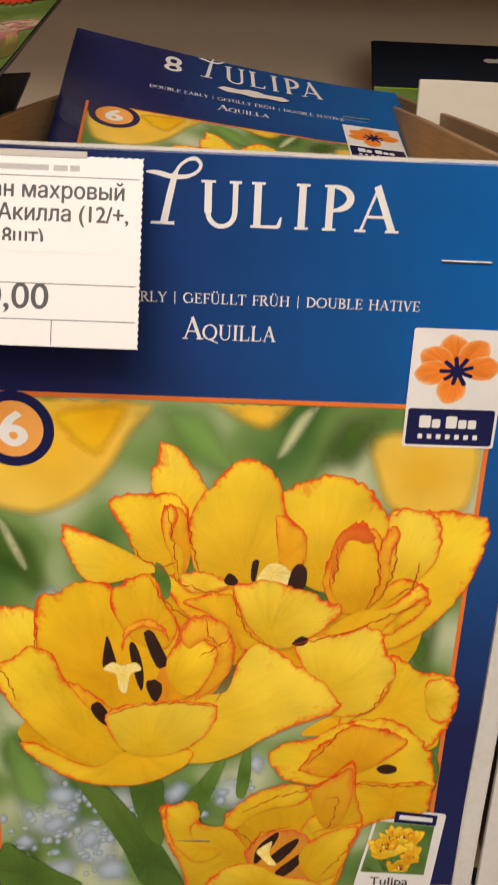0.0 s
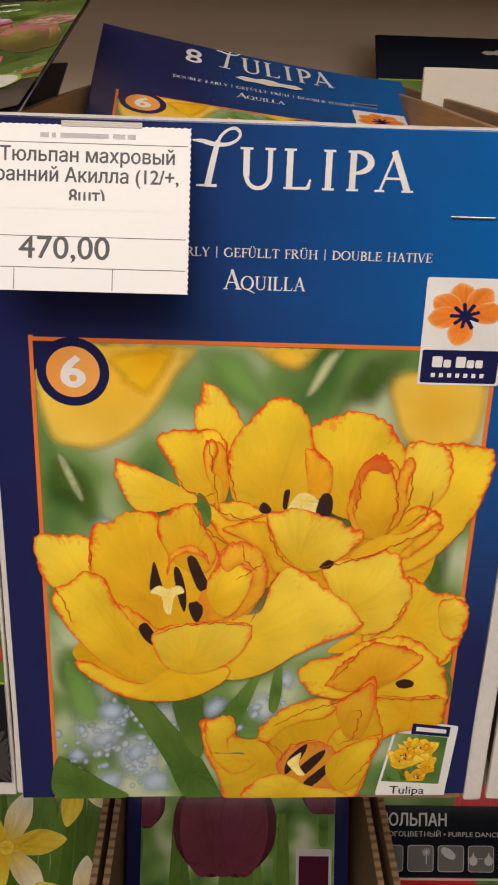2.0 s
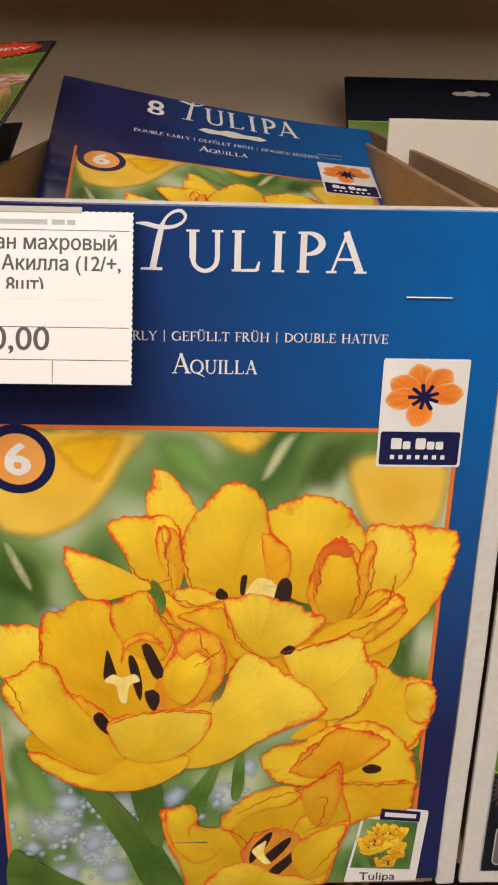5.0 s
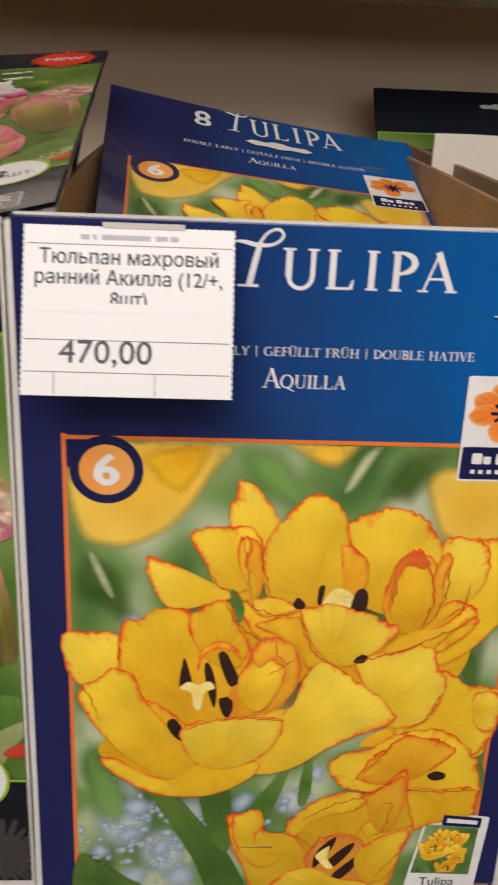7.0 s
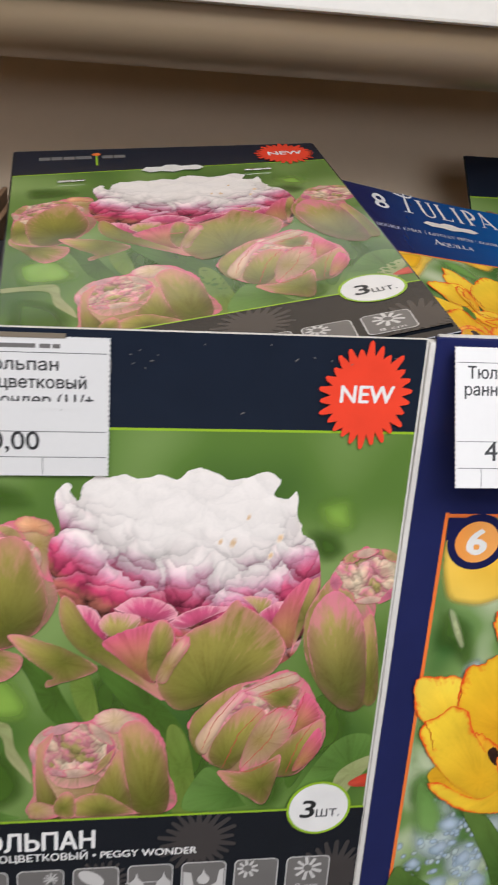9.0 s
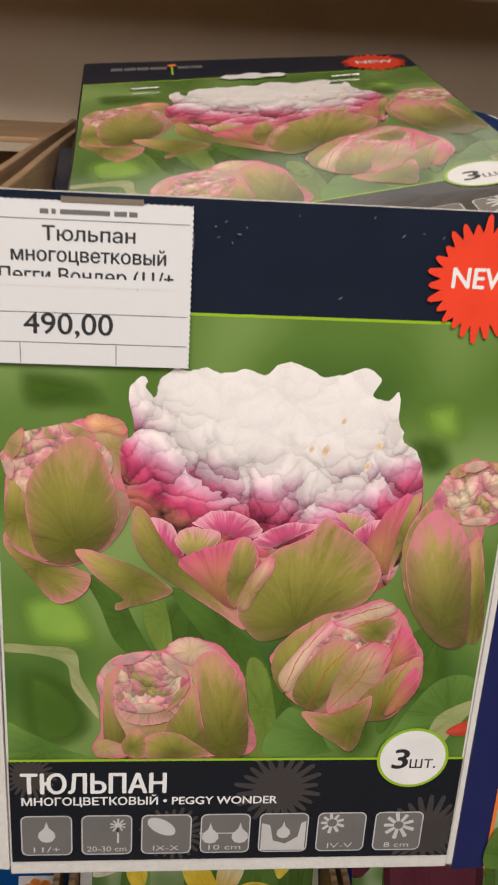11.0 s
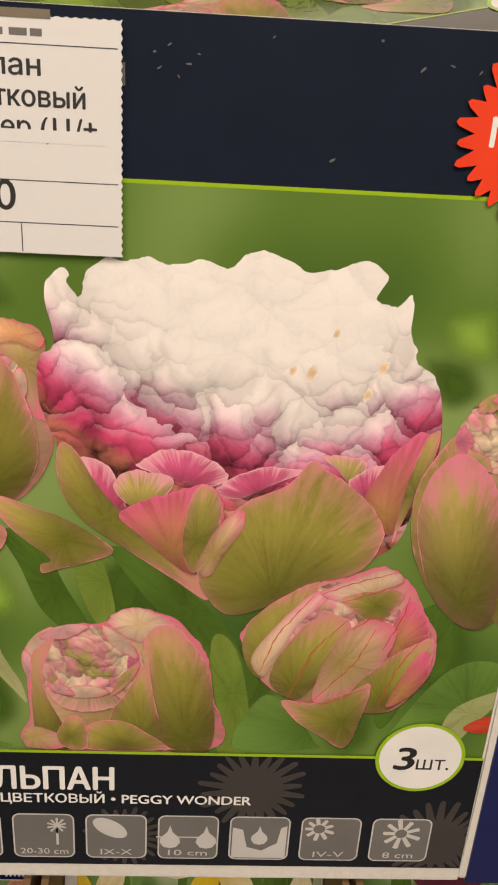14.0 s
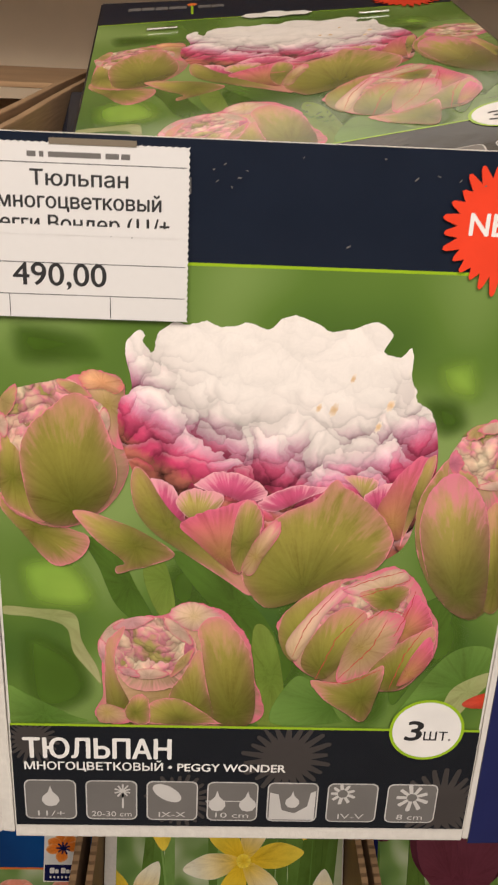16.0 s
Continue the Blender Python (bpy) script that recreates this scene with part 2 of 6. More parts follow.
M_WHITE = ink("white_print", (0.80, 0.78, 0.74))
M_ORANGE = ink("orange_line", (0.80, 0.19, 0.035))
M_BADGE = ink("badge_orange", (0.78, 0.24, 0.02), (0.86, 0.38, 0.09), (0, 0.03, -1.0, 0.5))
M_LIME = ink("lime_line", (0.30, 0.48, 0.02))
M_RED = ink("red_burst", (0.80, 0.062, 0.025))
M_GARDEN = blurred_green("blurred_garden", (0.060, 0.145, 0.030), (0.185, 0.30, 0.085), (0.52, 0.58, 0.36), 34.0)
M_MEADOW = blurred_green("blurred_meadow", (0.052, 0.114, 0.019), (0.110, 0.196, 0.034), (0.215, 0.315, 0.090), 17.0)
M_PAPER = surface("tag_paper", (0.69, 0.675, 0.65), 0.40, 0.02, 500, 0.02, bump=0.05)
M_TEXT = surface("tag_black", (0.02, 0.02, 0.02), 0.5, 0.1, 800, 0.05, bump=0)
# clear tape coloured dark for the shadowy line along the tag's top
M_TAPE = surface("shaded_clear_tape", (0.20, 0.165, 0.12), 0.14, 0.02, 300, 0.03, bump=0.05)
M_BOARD = surface("white_board", (0.66, 0.63, 0.57), 0.75, 0.10, 350, 0.08, bump=0.5, depth=0.0008)
M_CREAM = surface("cream_board", (0.62, 0.57, 0.47), 0.7, 0.05, 200, 0.08, bump=0.2)
M_BROWN = cardboard("brown_cardboard", (0.36, 0.22, 0.11))
M_STEEL = surface("staple_steel", (0.62, 0.60, 0.56), 0.28, 0.05, 900, 0.05, 1.0)
M_SHELF = surface("painted_shelf", (0.37, 0.28, 0.175), 0.30, 0.02, 120, 0.05, bump=0.04)
M_LIP = surface("white_shelf_edge", (0.78, 0.75, 0.68), 0.4, 0.05, 160, 0.06, bump=0.2)
M_BACK = surface("rack_back_panel", (0.80, 0.65, 0.46), 0.5, 0.03, 90, 0.08, bump=0.05)
M_WALL = surface("shop_wall", (0.55, 0.50, 0.44), 0.8, 0.03, 40, 0.05)
M_FLOOR = surface("shop_floor", (0.14, 0.125, 0.11), 0.35, 0.06, 60, 0.1)
M_PURPLE = ink("purple_ink", (0.07, 0.012, 0.03))


# ---- makers ----
def mesh_of(name, verts, faces, mat, smooth=False):
    me = bpy.data.meshes.new(name)
    me.from_pydata([tuple(v) for v in verts], [], faces)
    for m in (mat if isinstance(mat, (list, tuple)) else [mat]):
        me.materials.append(m)
    if smooth:
        me.shade_smooth()
    return me


def child(name, me, parent, label="", at=(0, 0, 0)):
    ob = new(name, me)
    ob.parent = parent
    ob.location = at
    return tagged(ob, label)


def part(name, bm, mat, parent, label="", at=(0, 0, 0)):
    me = bpy.data.meshes.new(name)
    bm.to_mesh(me)
    bm.free()
    me.materials.append(mat)
    return child(name, me, parent, label, at)


def block(x0, y0, z0, x1, y1, z1, bevel=0.0, seg=2):
    bm = bmesh.new()
    bmesh.ops.create_cube(bm, size=1)
    for v in bm.verts:
        v.co = (x0 + (v.co.x + 0.5) * (x1 - x0), y0 + (v.co.y + 0.5) * (y1 - y0), z0 + (v.co.z + 0.5) * (z1 - z0))
    if bevel:
        bmesh.ops.bevel(bm, geom=bm.edges[:], offset=bevel, segments=seg, affect="EDGES", profile=0.6)
    return bm


def worn(bm, amount, scale, cuts=0):
    """Nicks and waves along a torn board edge."""
    if cuts:
        bmesh.ops.subdivide_edges(bm, edges=bm.edges[:], cuts=cuts, use_grid_fill=True)
    for v in bm.verts:
        n = noise.noise_vector(v.co * scale)
        v.co += n * amount
    return bm


def outline(name, pts, mat, parent, h, label="", warp=None, thick=0.0):
    """A flat printed or cut shape from its outline (x, z), h metres proud of the board."""
    bm = bmesh.new()
    vs = [bm.verts.new((x, -h, z)) for x, z in pts]
    f = bm.faces.new(vs)
    f.normal_update()
    if f.normal.y > 0:
        bmesh.ops.reverse_faces(bm, faces=[f])
    if thick:
        r = bmesh.ops.extrude_face_region(bm, geom=[f])
        for v in [g for g in r["geom"] if isinstance(g, bmesh.types.BMVert)]:
            v.co.y -= thick
    bmesh.ops.triangulate(bm, faces=bm.faces[:])
    if warp:
        bmesh.ops.subdivide_edges(bm, edges=bm.edges[:], cuts=3, use_grid_fill=True)
        for v in bm.verts:
            v.co = warp(v.co)
    return part(name, bm, mat, parent, label)


def rect(x0, z0, x1, z1):
    return [(x0, z0), (x1, z0), (x1, z1), (x0, z1)]


def rounded(x0, z0, x1, z1, r, n=5):
    out = []
    for cx, cz, a in ((x1 - r, z1 - r, 0), (x0 + r, z1 - r, 90), (x0 + r, z0 + r, 180), (x1 - r, z0 + r, 270)):
        out += [(cx + r * math.cos(radians(a + 90 * k / n)), cz + r * math.sin(radians(a + 90 * k / n))) for k in range(n + 1)]
    return out


def ellipse(cx, cz, rx, rz, n=48, turn=0.0):
    c, s = math.cos(radians(turn)), math.sin(radians(turn))
    return [(cx + rx * math.cos(a) * c - rz * math.sin(a) * s, cz + rx * math.cos(a) * s + rz * math.sin(a) * c)
            for a in (2 * math.pi * k / n for k in range(n))]


def burst(cx, cz, r0, r1, spikes, seed, squash=1.0, a0=0, a1=360):
    rnd = random.Random(seed)
    out = []
    for k in range(spikes):
        a, da = radians(a0 + (a1 - a0) * k / spikes), radians((a1 - a0) / spikes)
        tip = r1 * rnd.uniform(0.9, 1.08)
        for f, r in ((0.0, r0), (0.3, tip * 0.97), (0.5, tip), (0.68, tip * 0.95)):
            out.append((cx + r * math.cos(a + f * da), cz + squash * r * math.sin(a + f * da)))
    return out


def loop_curve(pts, per=7):
    """A closed smooth curve through a few points."""
    p = np.array(pts, float)
    n = len(p)
    t = np.linspace(0, 1, per, endpoint=False)[:, None]
    out = []
    for k in range(n):
        a, b, c, d = p[k - 1], p[k], p[(k + 1) % n], p[(k + 2) % n]
        out.append(0.5 * (2 * b + (c - a) * t + (2 * a - 5 * b + 4 * c - d) * t ** 2 + (3 * b - a - 3 * c + d) * t ** 3))
    return np.concatenate(out)


INKS = {  # inner, outer, rim colour, sharp rim mm, ruffle mm, width of a soft blend to the rim colour
    "yel": ((0.84, 0.46, 0.009), (0.95, 0.66, 0.032), (0.80, 0.09, 0.010), 0.85, 0.50, 0.7),
    "yel_l": ((0.86, 0.52, 0.012), (0.95, 0.70, 0.06), (0.82, 0.11, 0.012), 0.80, 0.50, 0.7),
    "yel_d": ((0.78, 0.38, 0.006), (0.91, 0.57, 0.018), (0.78, 0.08, 0.010), 0.85, 0.50, 0.7),
    "yel_o": ((0.82, 0.36, 0.006), (0.90, 0.48, 0.020), (0.76, 0.08, 0.010), 0.85, 0.55, 0.8),
    "orange": ((0.80, 0.30, 0.010), (0.88, 0.38, 0.04), (0.76, 0.12, 0.03), 1.0, 0.45, 1.6),
    "yel_u": ((0.72, 0.34, 0.006), (0.82, 0.45, 0.010), (0.7, 0.3, 0.01), 0.0, 0.2),
    "frill": ((0.84, 0.46, 0.009), (0.93, 0.64, 0.030), (0.80, 0.11, 0.012), 0.75, 0.40, 0.7),
    "frill_o": ((0.84, 0.40, 0.009), (0.90, 0.50, 0.025), (0.80, 0.13, 0.016), 0.75, 0.40, 1.2),
    "frill_r": ((0.80, 0.26, 0.015), (0.78, 0.17, 0.018), (0.74, 0.09, 0.012), 0.60, 0.40, 1.4),
    "coral": ((0.60, 0.09, 0.05), (0.80, 0.30, 0.20), (0.8, 0.4, 0.3), 0.4, 0.3, 1.0),
    "yel_b": ((0.88, 0.50, 0.03), (0.84, 0.58, 0.09), (0.8, 0.4, 0.05), 0, 0),
    "cream": ((0.90, 0.68, 0.14), (0.95, 0.82, 0.34), (0.7, 0.4, 0.05), 0.2, 0.1),
    "dark": ((0.030, 0.014, 0.010), (0.045, 0.018, 0.012), (0.02, 0.01, 0.01), 0.2, 0.15),
    "leaf_d": ((0.055, 0.12, 0.018), (0.115, 0.20, 0.035), (0.05, 0.1, 0.02), 0.2, 0),
    "leaf_m": ((0.07, 0.15, 0.02), (0.14, 0.25, 0.05), (0.1, 0.2, 0.03), 0.2, 0),
    "leaf_l": ((0.15, 0.30, 0.06), (0.26, 0.42, 0.12), (0.2, 0.3, 0.1), 0, 0),
    "pale": ((0.58, 0.62, 0.32), (0.48, 0.55, 0.28), (0.3, 0.4, 0.2), 0, 0),
    "blu": ((0.50, 0.58, 0.68), (0.36, 0.48, 0.56), (0.4, 0.5, 0.6), 0, 0),
    "blu_p": ((0.56, 0.62, 0.60), (0.40, 0.50, 0.46), (0.4, 0.5, 0.6), 0, 0),
    "pgr_l": ((0.26, 0.42, 0.06), (0.20, 0.36, 0.05), (0.2, 0.3, 0.1), 0, 0),
    "pgr_d": ((0.055, 0.11, 0.012), (0.08, 0.16, 0.02), (0.05, 0.1, 0.02), 0.2, 0),
    "pgr_s": ((0.12, 0.19, 0.025), (0.17, 0.24, 0.04), (0.1, 0.15, 0.02), 0.2, 0),
    "sage": ((0.26, 0.30, 0.11), (0.36, 0.36, 0.17), (0.3, 0.3, 0.1), 0.2, 0.1),
    "bgr": ((0.13, 0.14, 0.016), (0.42, 0.36, 0.075), (0.76, 0.24, 0.28), 0.28, 0.22, 2.0),
    "bgp": ((0.12, 0.13, 0.018), (0.40, 0.32, 0.08), (0.74, 0.21, 0.30), 0.4, 0.22, 3.0),
    "bpk": ((0.34, 0.25, 0.07), (0.72, 0.44, 0.30), (0.72, 0.15, 0.24), 0.25, 0.35, 1.8),
    "bpk_l": ((0.58, 0.42, 0.22), (0.86, 0.60, 0.48), (0.76, 0.20, 0.30), 0.25, 0.35, 1.6),
    "brd": ((0.42, 0.22, 0.07), (0.66, 0.10, 0.19), (0.74, 0.15, 0.25), 0.3, 0.35, 1.0),
    "bor": ((0.80, 0.38, 0.18), (0.82, 0.48, 0.26), (0.7, 0.2, 0.18), 0.3, 0.3, 1.2),
    "mgp": ((0.48, 0.04, 0.12), (0.68, 0.13, 0.26), (0.86, 0.42, 0.47), 0.30, 0.35, 0.9),
    "grp": ((0.34, 0.30, 0.06), (0.50, 0.38, 0.12), (0.82, 0.36, 0.40), 0.35, 0.30, 1.2),
    "mag": ((0.50, 0.06, 0.12), (0.62, 0.12, 0.21), (0.6, 0.2, 0.3), 0.0, 0.0),
    "red_b": ((0.55, 0.05, 0.02), (0.66, 0.09, 0.05), (0.5, 0.05, 0.03), 0.3, 0.1),
    "crm": ((0.40, 0.28, 0.12), (0.66, 0.42, 0.28), (0.72, 0.32, 0.30), 0.2, 0.3, 1.0),
    "white": ((0.80, 0.62, 0.56), (0.88, 0.82, 0.76), (0.90, 0.85, 0.80), 0.0, 0.45),
    "purple": ((0.13, 0.030, 0.045), (0.17, 0.045, 0.065), (0.10, 0.02, 0.05), 0.6, 0.2),
    "purple_d": ((0.06, 0.015, 0.022), (0.10, 0.025, 0.035), (0.10, 0.02, 0.05), 0.4, 0.2),
    "red": ((0.46, 0.02, 0.02), (0.62, 0.04, 0.03), (0.6, 0.1, 0.08), 0.5, 0.2),
    "tarda": ((0.86, 0.56, 0.02), (0.90, 0.86, 0.66), (0.85, 0.8, 0.6), 0.3, 0.2),
    "tarda_y": ((0.82, 0.52, 0.02), (0.92, 0.72, 0.08), (0.85, 0.6, 0.1), 0.3, 0.2),
}


def new_art(floor=0.3, slope=0.0, soft_box=None, box=None):
    return {"soft_box": soft_box, "box": box, "soft": [], "fine": [], "count": 0, "floor": floor, "slope": slope}


def inside(p, line):
    """Which of the points p lie within the closed line."""
    a, b = line, np.roll(line, -1, 0)
    up = (a[None, :, 1] > p[:, None, 1]) != (b[None, :, 1] > p[:, None, 1])
    dz = np.where(np.abs(b[:, 1] - a[:, 1]) < 1e-9, 1e-9, b[:, 1] - a[:, 1])
    cross = (b[:, 0] - a[:, 0])[None] * (p[:, None, 1] - a[None, :, 1]) / dz[None] + a[None, :, 0]
    return (up & (p[:, None, 0] < cross)).sum(1) % 2 == 1


def grown(pts, by, dx, dz):
    """An outline pushed outwards and shifted, all in millimetres."""
    p = np.array(pts, float)
    off = p - p.mean(0)
    p = p + off / np.maximum(np.linalg.norm(off, axis=1), 0.1)[:, None] * by + (dx, dz)
    return [tuple(q) for q in p]


def shape(art, kind, colour, base, pts):
    """One printed petal, leaf or blur: a smooth outline in millimetres, toned from its root outwards."""
    inner, outer, rim, wide, ruffle, *more = INKS[colour] if isinstance(colour, str) else colour
    blend = more[0] if more else 0.0
    if kind == "bud":
        # the soft dark gap that the photograph shows below a petal
        deep = tuple(0.20 * c + d for c, d in zip(inner, (0.016, 0.012, 0.006)))
        shape(art, "shade", (deep, deep, deep, 1.5 if isinstance(colour, str) else 1.0, 0.0), base, grown(pts, 0.55 if isinstance(colour, str) else 0.45, 0.25, -0.45))
    elif kind == "yel":
        shape(art, "shade", ((0.58, 0.26, 0.006), (0.58, 0.26, 0.006), (0.5, 0.2, 0.004), 2.6, 0.0), base, grown(pts, 0.5, 0.3, -0.8))
    art["count"] += 1
    seed = art["count"]
    base = np.array(base, float)
    line = loop_curve(pts, 16 if kind in ("yel", "bud", "heart") and ruffle else 8)
    away = line - base
    dist = np.linalg.norm(away, axis=1)
    if ruffle:
        rnd = np.random.RandomState(seed)
        wob = sum(rnd.normal() / k ** 0.5 * np.sin(np.arange(len(line)) * 2 * np.pi * f / len(line) + rnd.rand() * 6)
                  for k, f in enumerate((7, 11, 17, 23, 31), 1))
        run = np.concatenate([[0], np.cumsum(np.linalg.norm(np.diff(line, axis=0), axis=1))])
        frill = sum(a * np.sin(run * 2 * np.pi / w + rnd.rand() * 6 + 1.3 * np.sin(run / w + rnd.rand() * 6)) for w, a in ((7.3, 0.9), (4.1, 0.7), (2.3, 0.5), (1.5, 0.3)))
        frill *= 0.55 + 0.45 * np.sin(run * 2 * np.pi / 23 + rnd.rand() * 6)
        wob = 0.4 * wob + (0.9 if kind == "yel" else 0.55) * frill
        line = line + away / np.maximum(dist, 0.1)[:, None] * (wob * ruffle * np.clip(dist / dist.max() * 1.6 - 0.4, 0, 1))[:, None]
    far_most = np.linalg.norm(line - base, axis=1).max()
    lo, hi = line.min(0), line.max(0)
    gap = min(max((hi - lo).max() / (16 if kind == "bud" else 10), 0.9), 4.0)
    grid = np.stack(np.meshgrid(np.arange(lo[0], hi[0], gap), np.arange(lo[1], hi[1], gap)), -1).reshape(-1, 2)
    normal = np.roll(line, -1, 0) - np.roll(line, 1, 0)
    normal = np.c_[-normal[:, 1], normal[:, 0]] / np.maximum(np.linalg.norm(normal, axis=1), 1e-6)[:, None]
    if not inside(line[:1] + normal[:1] * 0.05, line)[0]:
        normal = -normal
    cand, want = [grid], [np.full(len(grid), gap * 0.45)]
    for d in ((0.5, 1.2, 2.4) if gap > 1 else (0.5,)):
        cand.append(line + normal * d)
        want.append(np.full(len(line), d * 0.8))
    cand, want = np.concatenate(cand), np.concatenate(want)
    keep = inside(cand, line)
    cand, want = cand[keep], want[keep]
    keep = np.min(np.linalg.norm(cand[:, None] - line[None], axis=2), axis=1) > want if len(cand) else keep[:0]
    cand = cand[keep]
    allp = np.concatenate([line, cand])
    got, _, faces, *_ = geometry.delaunay_2d_cdt([Vector(p) for p in allp], [], [list(range(len(line)))], 1, 1e-4)
    flat = np.array([tuple(v) for v in got])
    faces = [tuple(f) for f in faces]
    a, b = line, np.roll(line, -1, 0)
    ab = b - a
    t = np.clip(((flat[:, None] - a[None]) * ab[None]).sum(2) / np.maximum((ab ** 2).sum(1), 1e-9)[None], 0, 1)
    edge = np.min(np.linalg.norm(flat[:, None] - (a[None] + t[..., None] * ab[None]), axis=2), axis=1)
    off = flat - base
    rad = np.linalg.norm(off, axis=1)
    far = rad / far_most
    angs = np.arctan2(off[:, 1], off[:, 0])
    rnd = np.random.RandomState(seed + 7)
    p = rnd.rand(6) * 6
    tone = 1 + 0.05 * np.sin(angs * 3 + p[0]) * far + 0.05 * np.sin(angs * 7 + p[1] + far * 2) * far + 0.04 * np.sin(rad * 0.35 + p[2])
    tone *= 1 + 0.03 * rnd.normal()
    if kind in ("bud", "yel", "pale"):
        tall = (flat[:, 1] - lo[1]) / max(hi[1] - lo[1], 1e-6)
        tone *= {"yel": 0.92 + 0.13 * tall, "pale": 0.93 + 0.09 * tall}.get(kind, 0.74 + 0.36 * tall)
    if kind == "yel":
        # yellow petals are toned darker the lower their root sits in the picture
        tone *= min(1.0, 0.82 + 0.18 * base[1] / 95)
    dome = np.sqrt(np.clip(edge / max(edge.max(), 0.5), 0, 1))
    named = isinstance(colour, str)
    if kind == "yel":
        tone *= 0.93 + 0.09 * dome
    elif kind == "bud" and named:
        tone *= (0.62 + 0.54 * dome) * (1.14 - 0.34 * (flat[:, 0] - lo[0]) / max(hi[0] - lo[0], 1e-6))
    mixw = np.clip(far * 1.15 + 0.10 * np.sin(angs * 5 + p[3]) * far, 0, 1)[:, None]
    col = (np.array(inner) * (1 - mixw) + np.array(outer) * mixw) * tone[:, None]
    free = np.clip(far * 2.2 - 0.6, 0, 1)
    if blend:
        w = (0.8 * np.exp(-(edge / blend) ** 1.3) * (0.25 + 0.75 * free) * (0.8 + 0.3 * np.sin(angs * 4 + p[4])))[:, None]
        if kind == "bud" and named:
            w = 0.6 * w
        w = np.clip(w, 0, 1)
        col = col * (1 - w) + np.array(rim) * w
    # the sharp rim is drawn on the free edge only, not near the root
    rim_w = wide * free * (0.75 + 0.45 * np.sin(angs * 9 + p[5]))
    if kind == "shade":
        rim_w = np.full(len(flat), wide)
    if kind == "soft":
        rim_w = np.full(len(flat), min(9.0 if colour[:3] != "yel" else 4.5, max(edge.max() * 1.05, 0.5)))
    fine = 5.0 if isinstance(colour, str) else 1.6
    run = np.stack([np.cos(angs) * fine + seed * 3.1, np.sin(angs) * fine, rad * 0.035], 1)
    grow = np.stack([far, np.full(len(flat), (0.0 if not (blend and kind == "bud" and named) else 0.40 if colour == "bgr" else 0.8)), far], 1)
    flat[:, 1] = np.maximum(flat[:, 1], art["floor"] + art["slope"] * flat[:, 0])
    limits = art["soft_box"] if kind == "soft" and art["soft_box"] else art["box"]
    if limits:
        flat = np.clip(flat, limits[0], limits[1])
    art["soft" if kind == "soft" else "fine"].append((kind, flat, art["count"], np.c_[np.clip(col, 0, 1), np.full(len(col), {"yel": 0.42, "pale": 0.30}.get(kind, 0.9))], np.c_[np.tile(rim, (len(col), 1)), rim_w], edge, run, grow, faces))


RED_LINE = ((0.76, 0.14, 0.010), (0.80, 0.18, 0.014), (0.5, 0.05, 0.01), 0.0, 0.0)
PINK_LINE = ((0.26, 0.08, 0.06), (0.34, 0.09, 0.10), (0.5, 0.05, 0.05), 0.0, 0.0)


def fold(art, pts, tone=RED_LINE, thin=0.17):
    """A thin fold line drawn along a petal, thickest in its middle."""
    p = np.array(pts, float)
    at = np.concatenate([[0], np.cumsum(np.linalg.norm(np.diff(p, axis=0), axis=1))])
    n = max(8, int(at[-1] / 0.8))
    q = np.linspace(0, at[-1], n)
    p = np.stack([np.interp(q, at, p[:, 0]), np.interp(q, at, p[:, 1])], 1)
    for _ in range(3):
        p[1:-1] = 0.25 * p[:-2] + 0.5 * p[1:-1] + 0.25 * p[2:]
    t = np.linspace(0, 1, n)
    d = np.gradient(p, axis=0)
    d = np.c_[-d[:, 1], d[:, 0]] / np.maximum(np.linalg.norm(d, axis=1), 1e-6)[:, None]
    rnd = np.random.RandomState(art["count"])
    frill = sum(a * np.sin(q * 2 * np.pi / w + rnd.rand() * 6) for w, a in ((6.1, 0.6), (3.3, 0.45), (2.1, 0.3)))
    p = p + d * (frill * (0.55 if tone is RED_LINE else 0.25) * np.sin(np.pi * t))[:, None]
    w = (0.05 + thin * (0.35 + 0.65 * np.abs(np.sin(q * 2 * np.pi / 7.7 + rnd.rand() * 6))) * np.sin(np.pi * t) ** 0.6)[:, None]
    ring = np.concatenate([p + d * w, (p - d * w)[::-1]])
    shape(art, "line", tone, tuple(p[len(p) // 2]), [tuple(q) for q in ring])


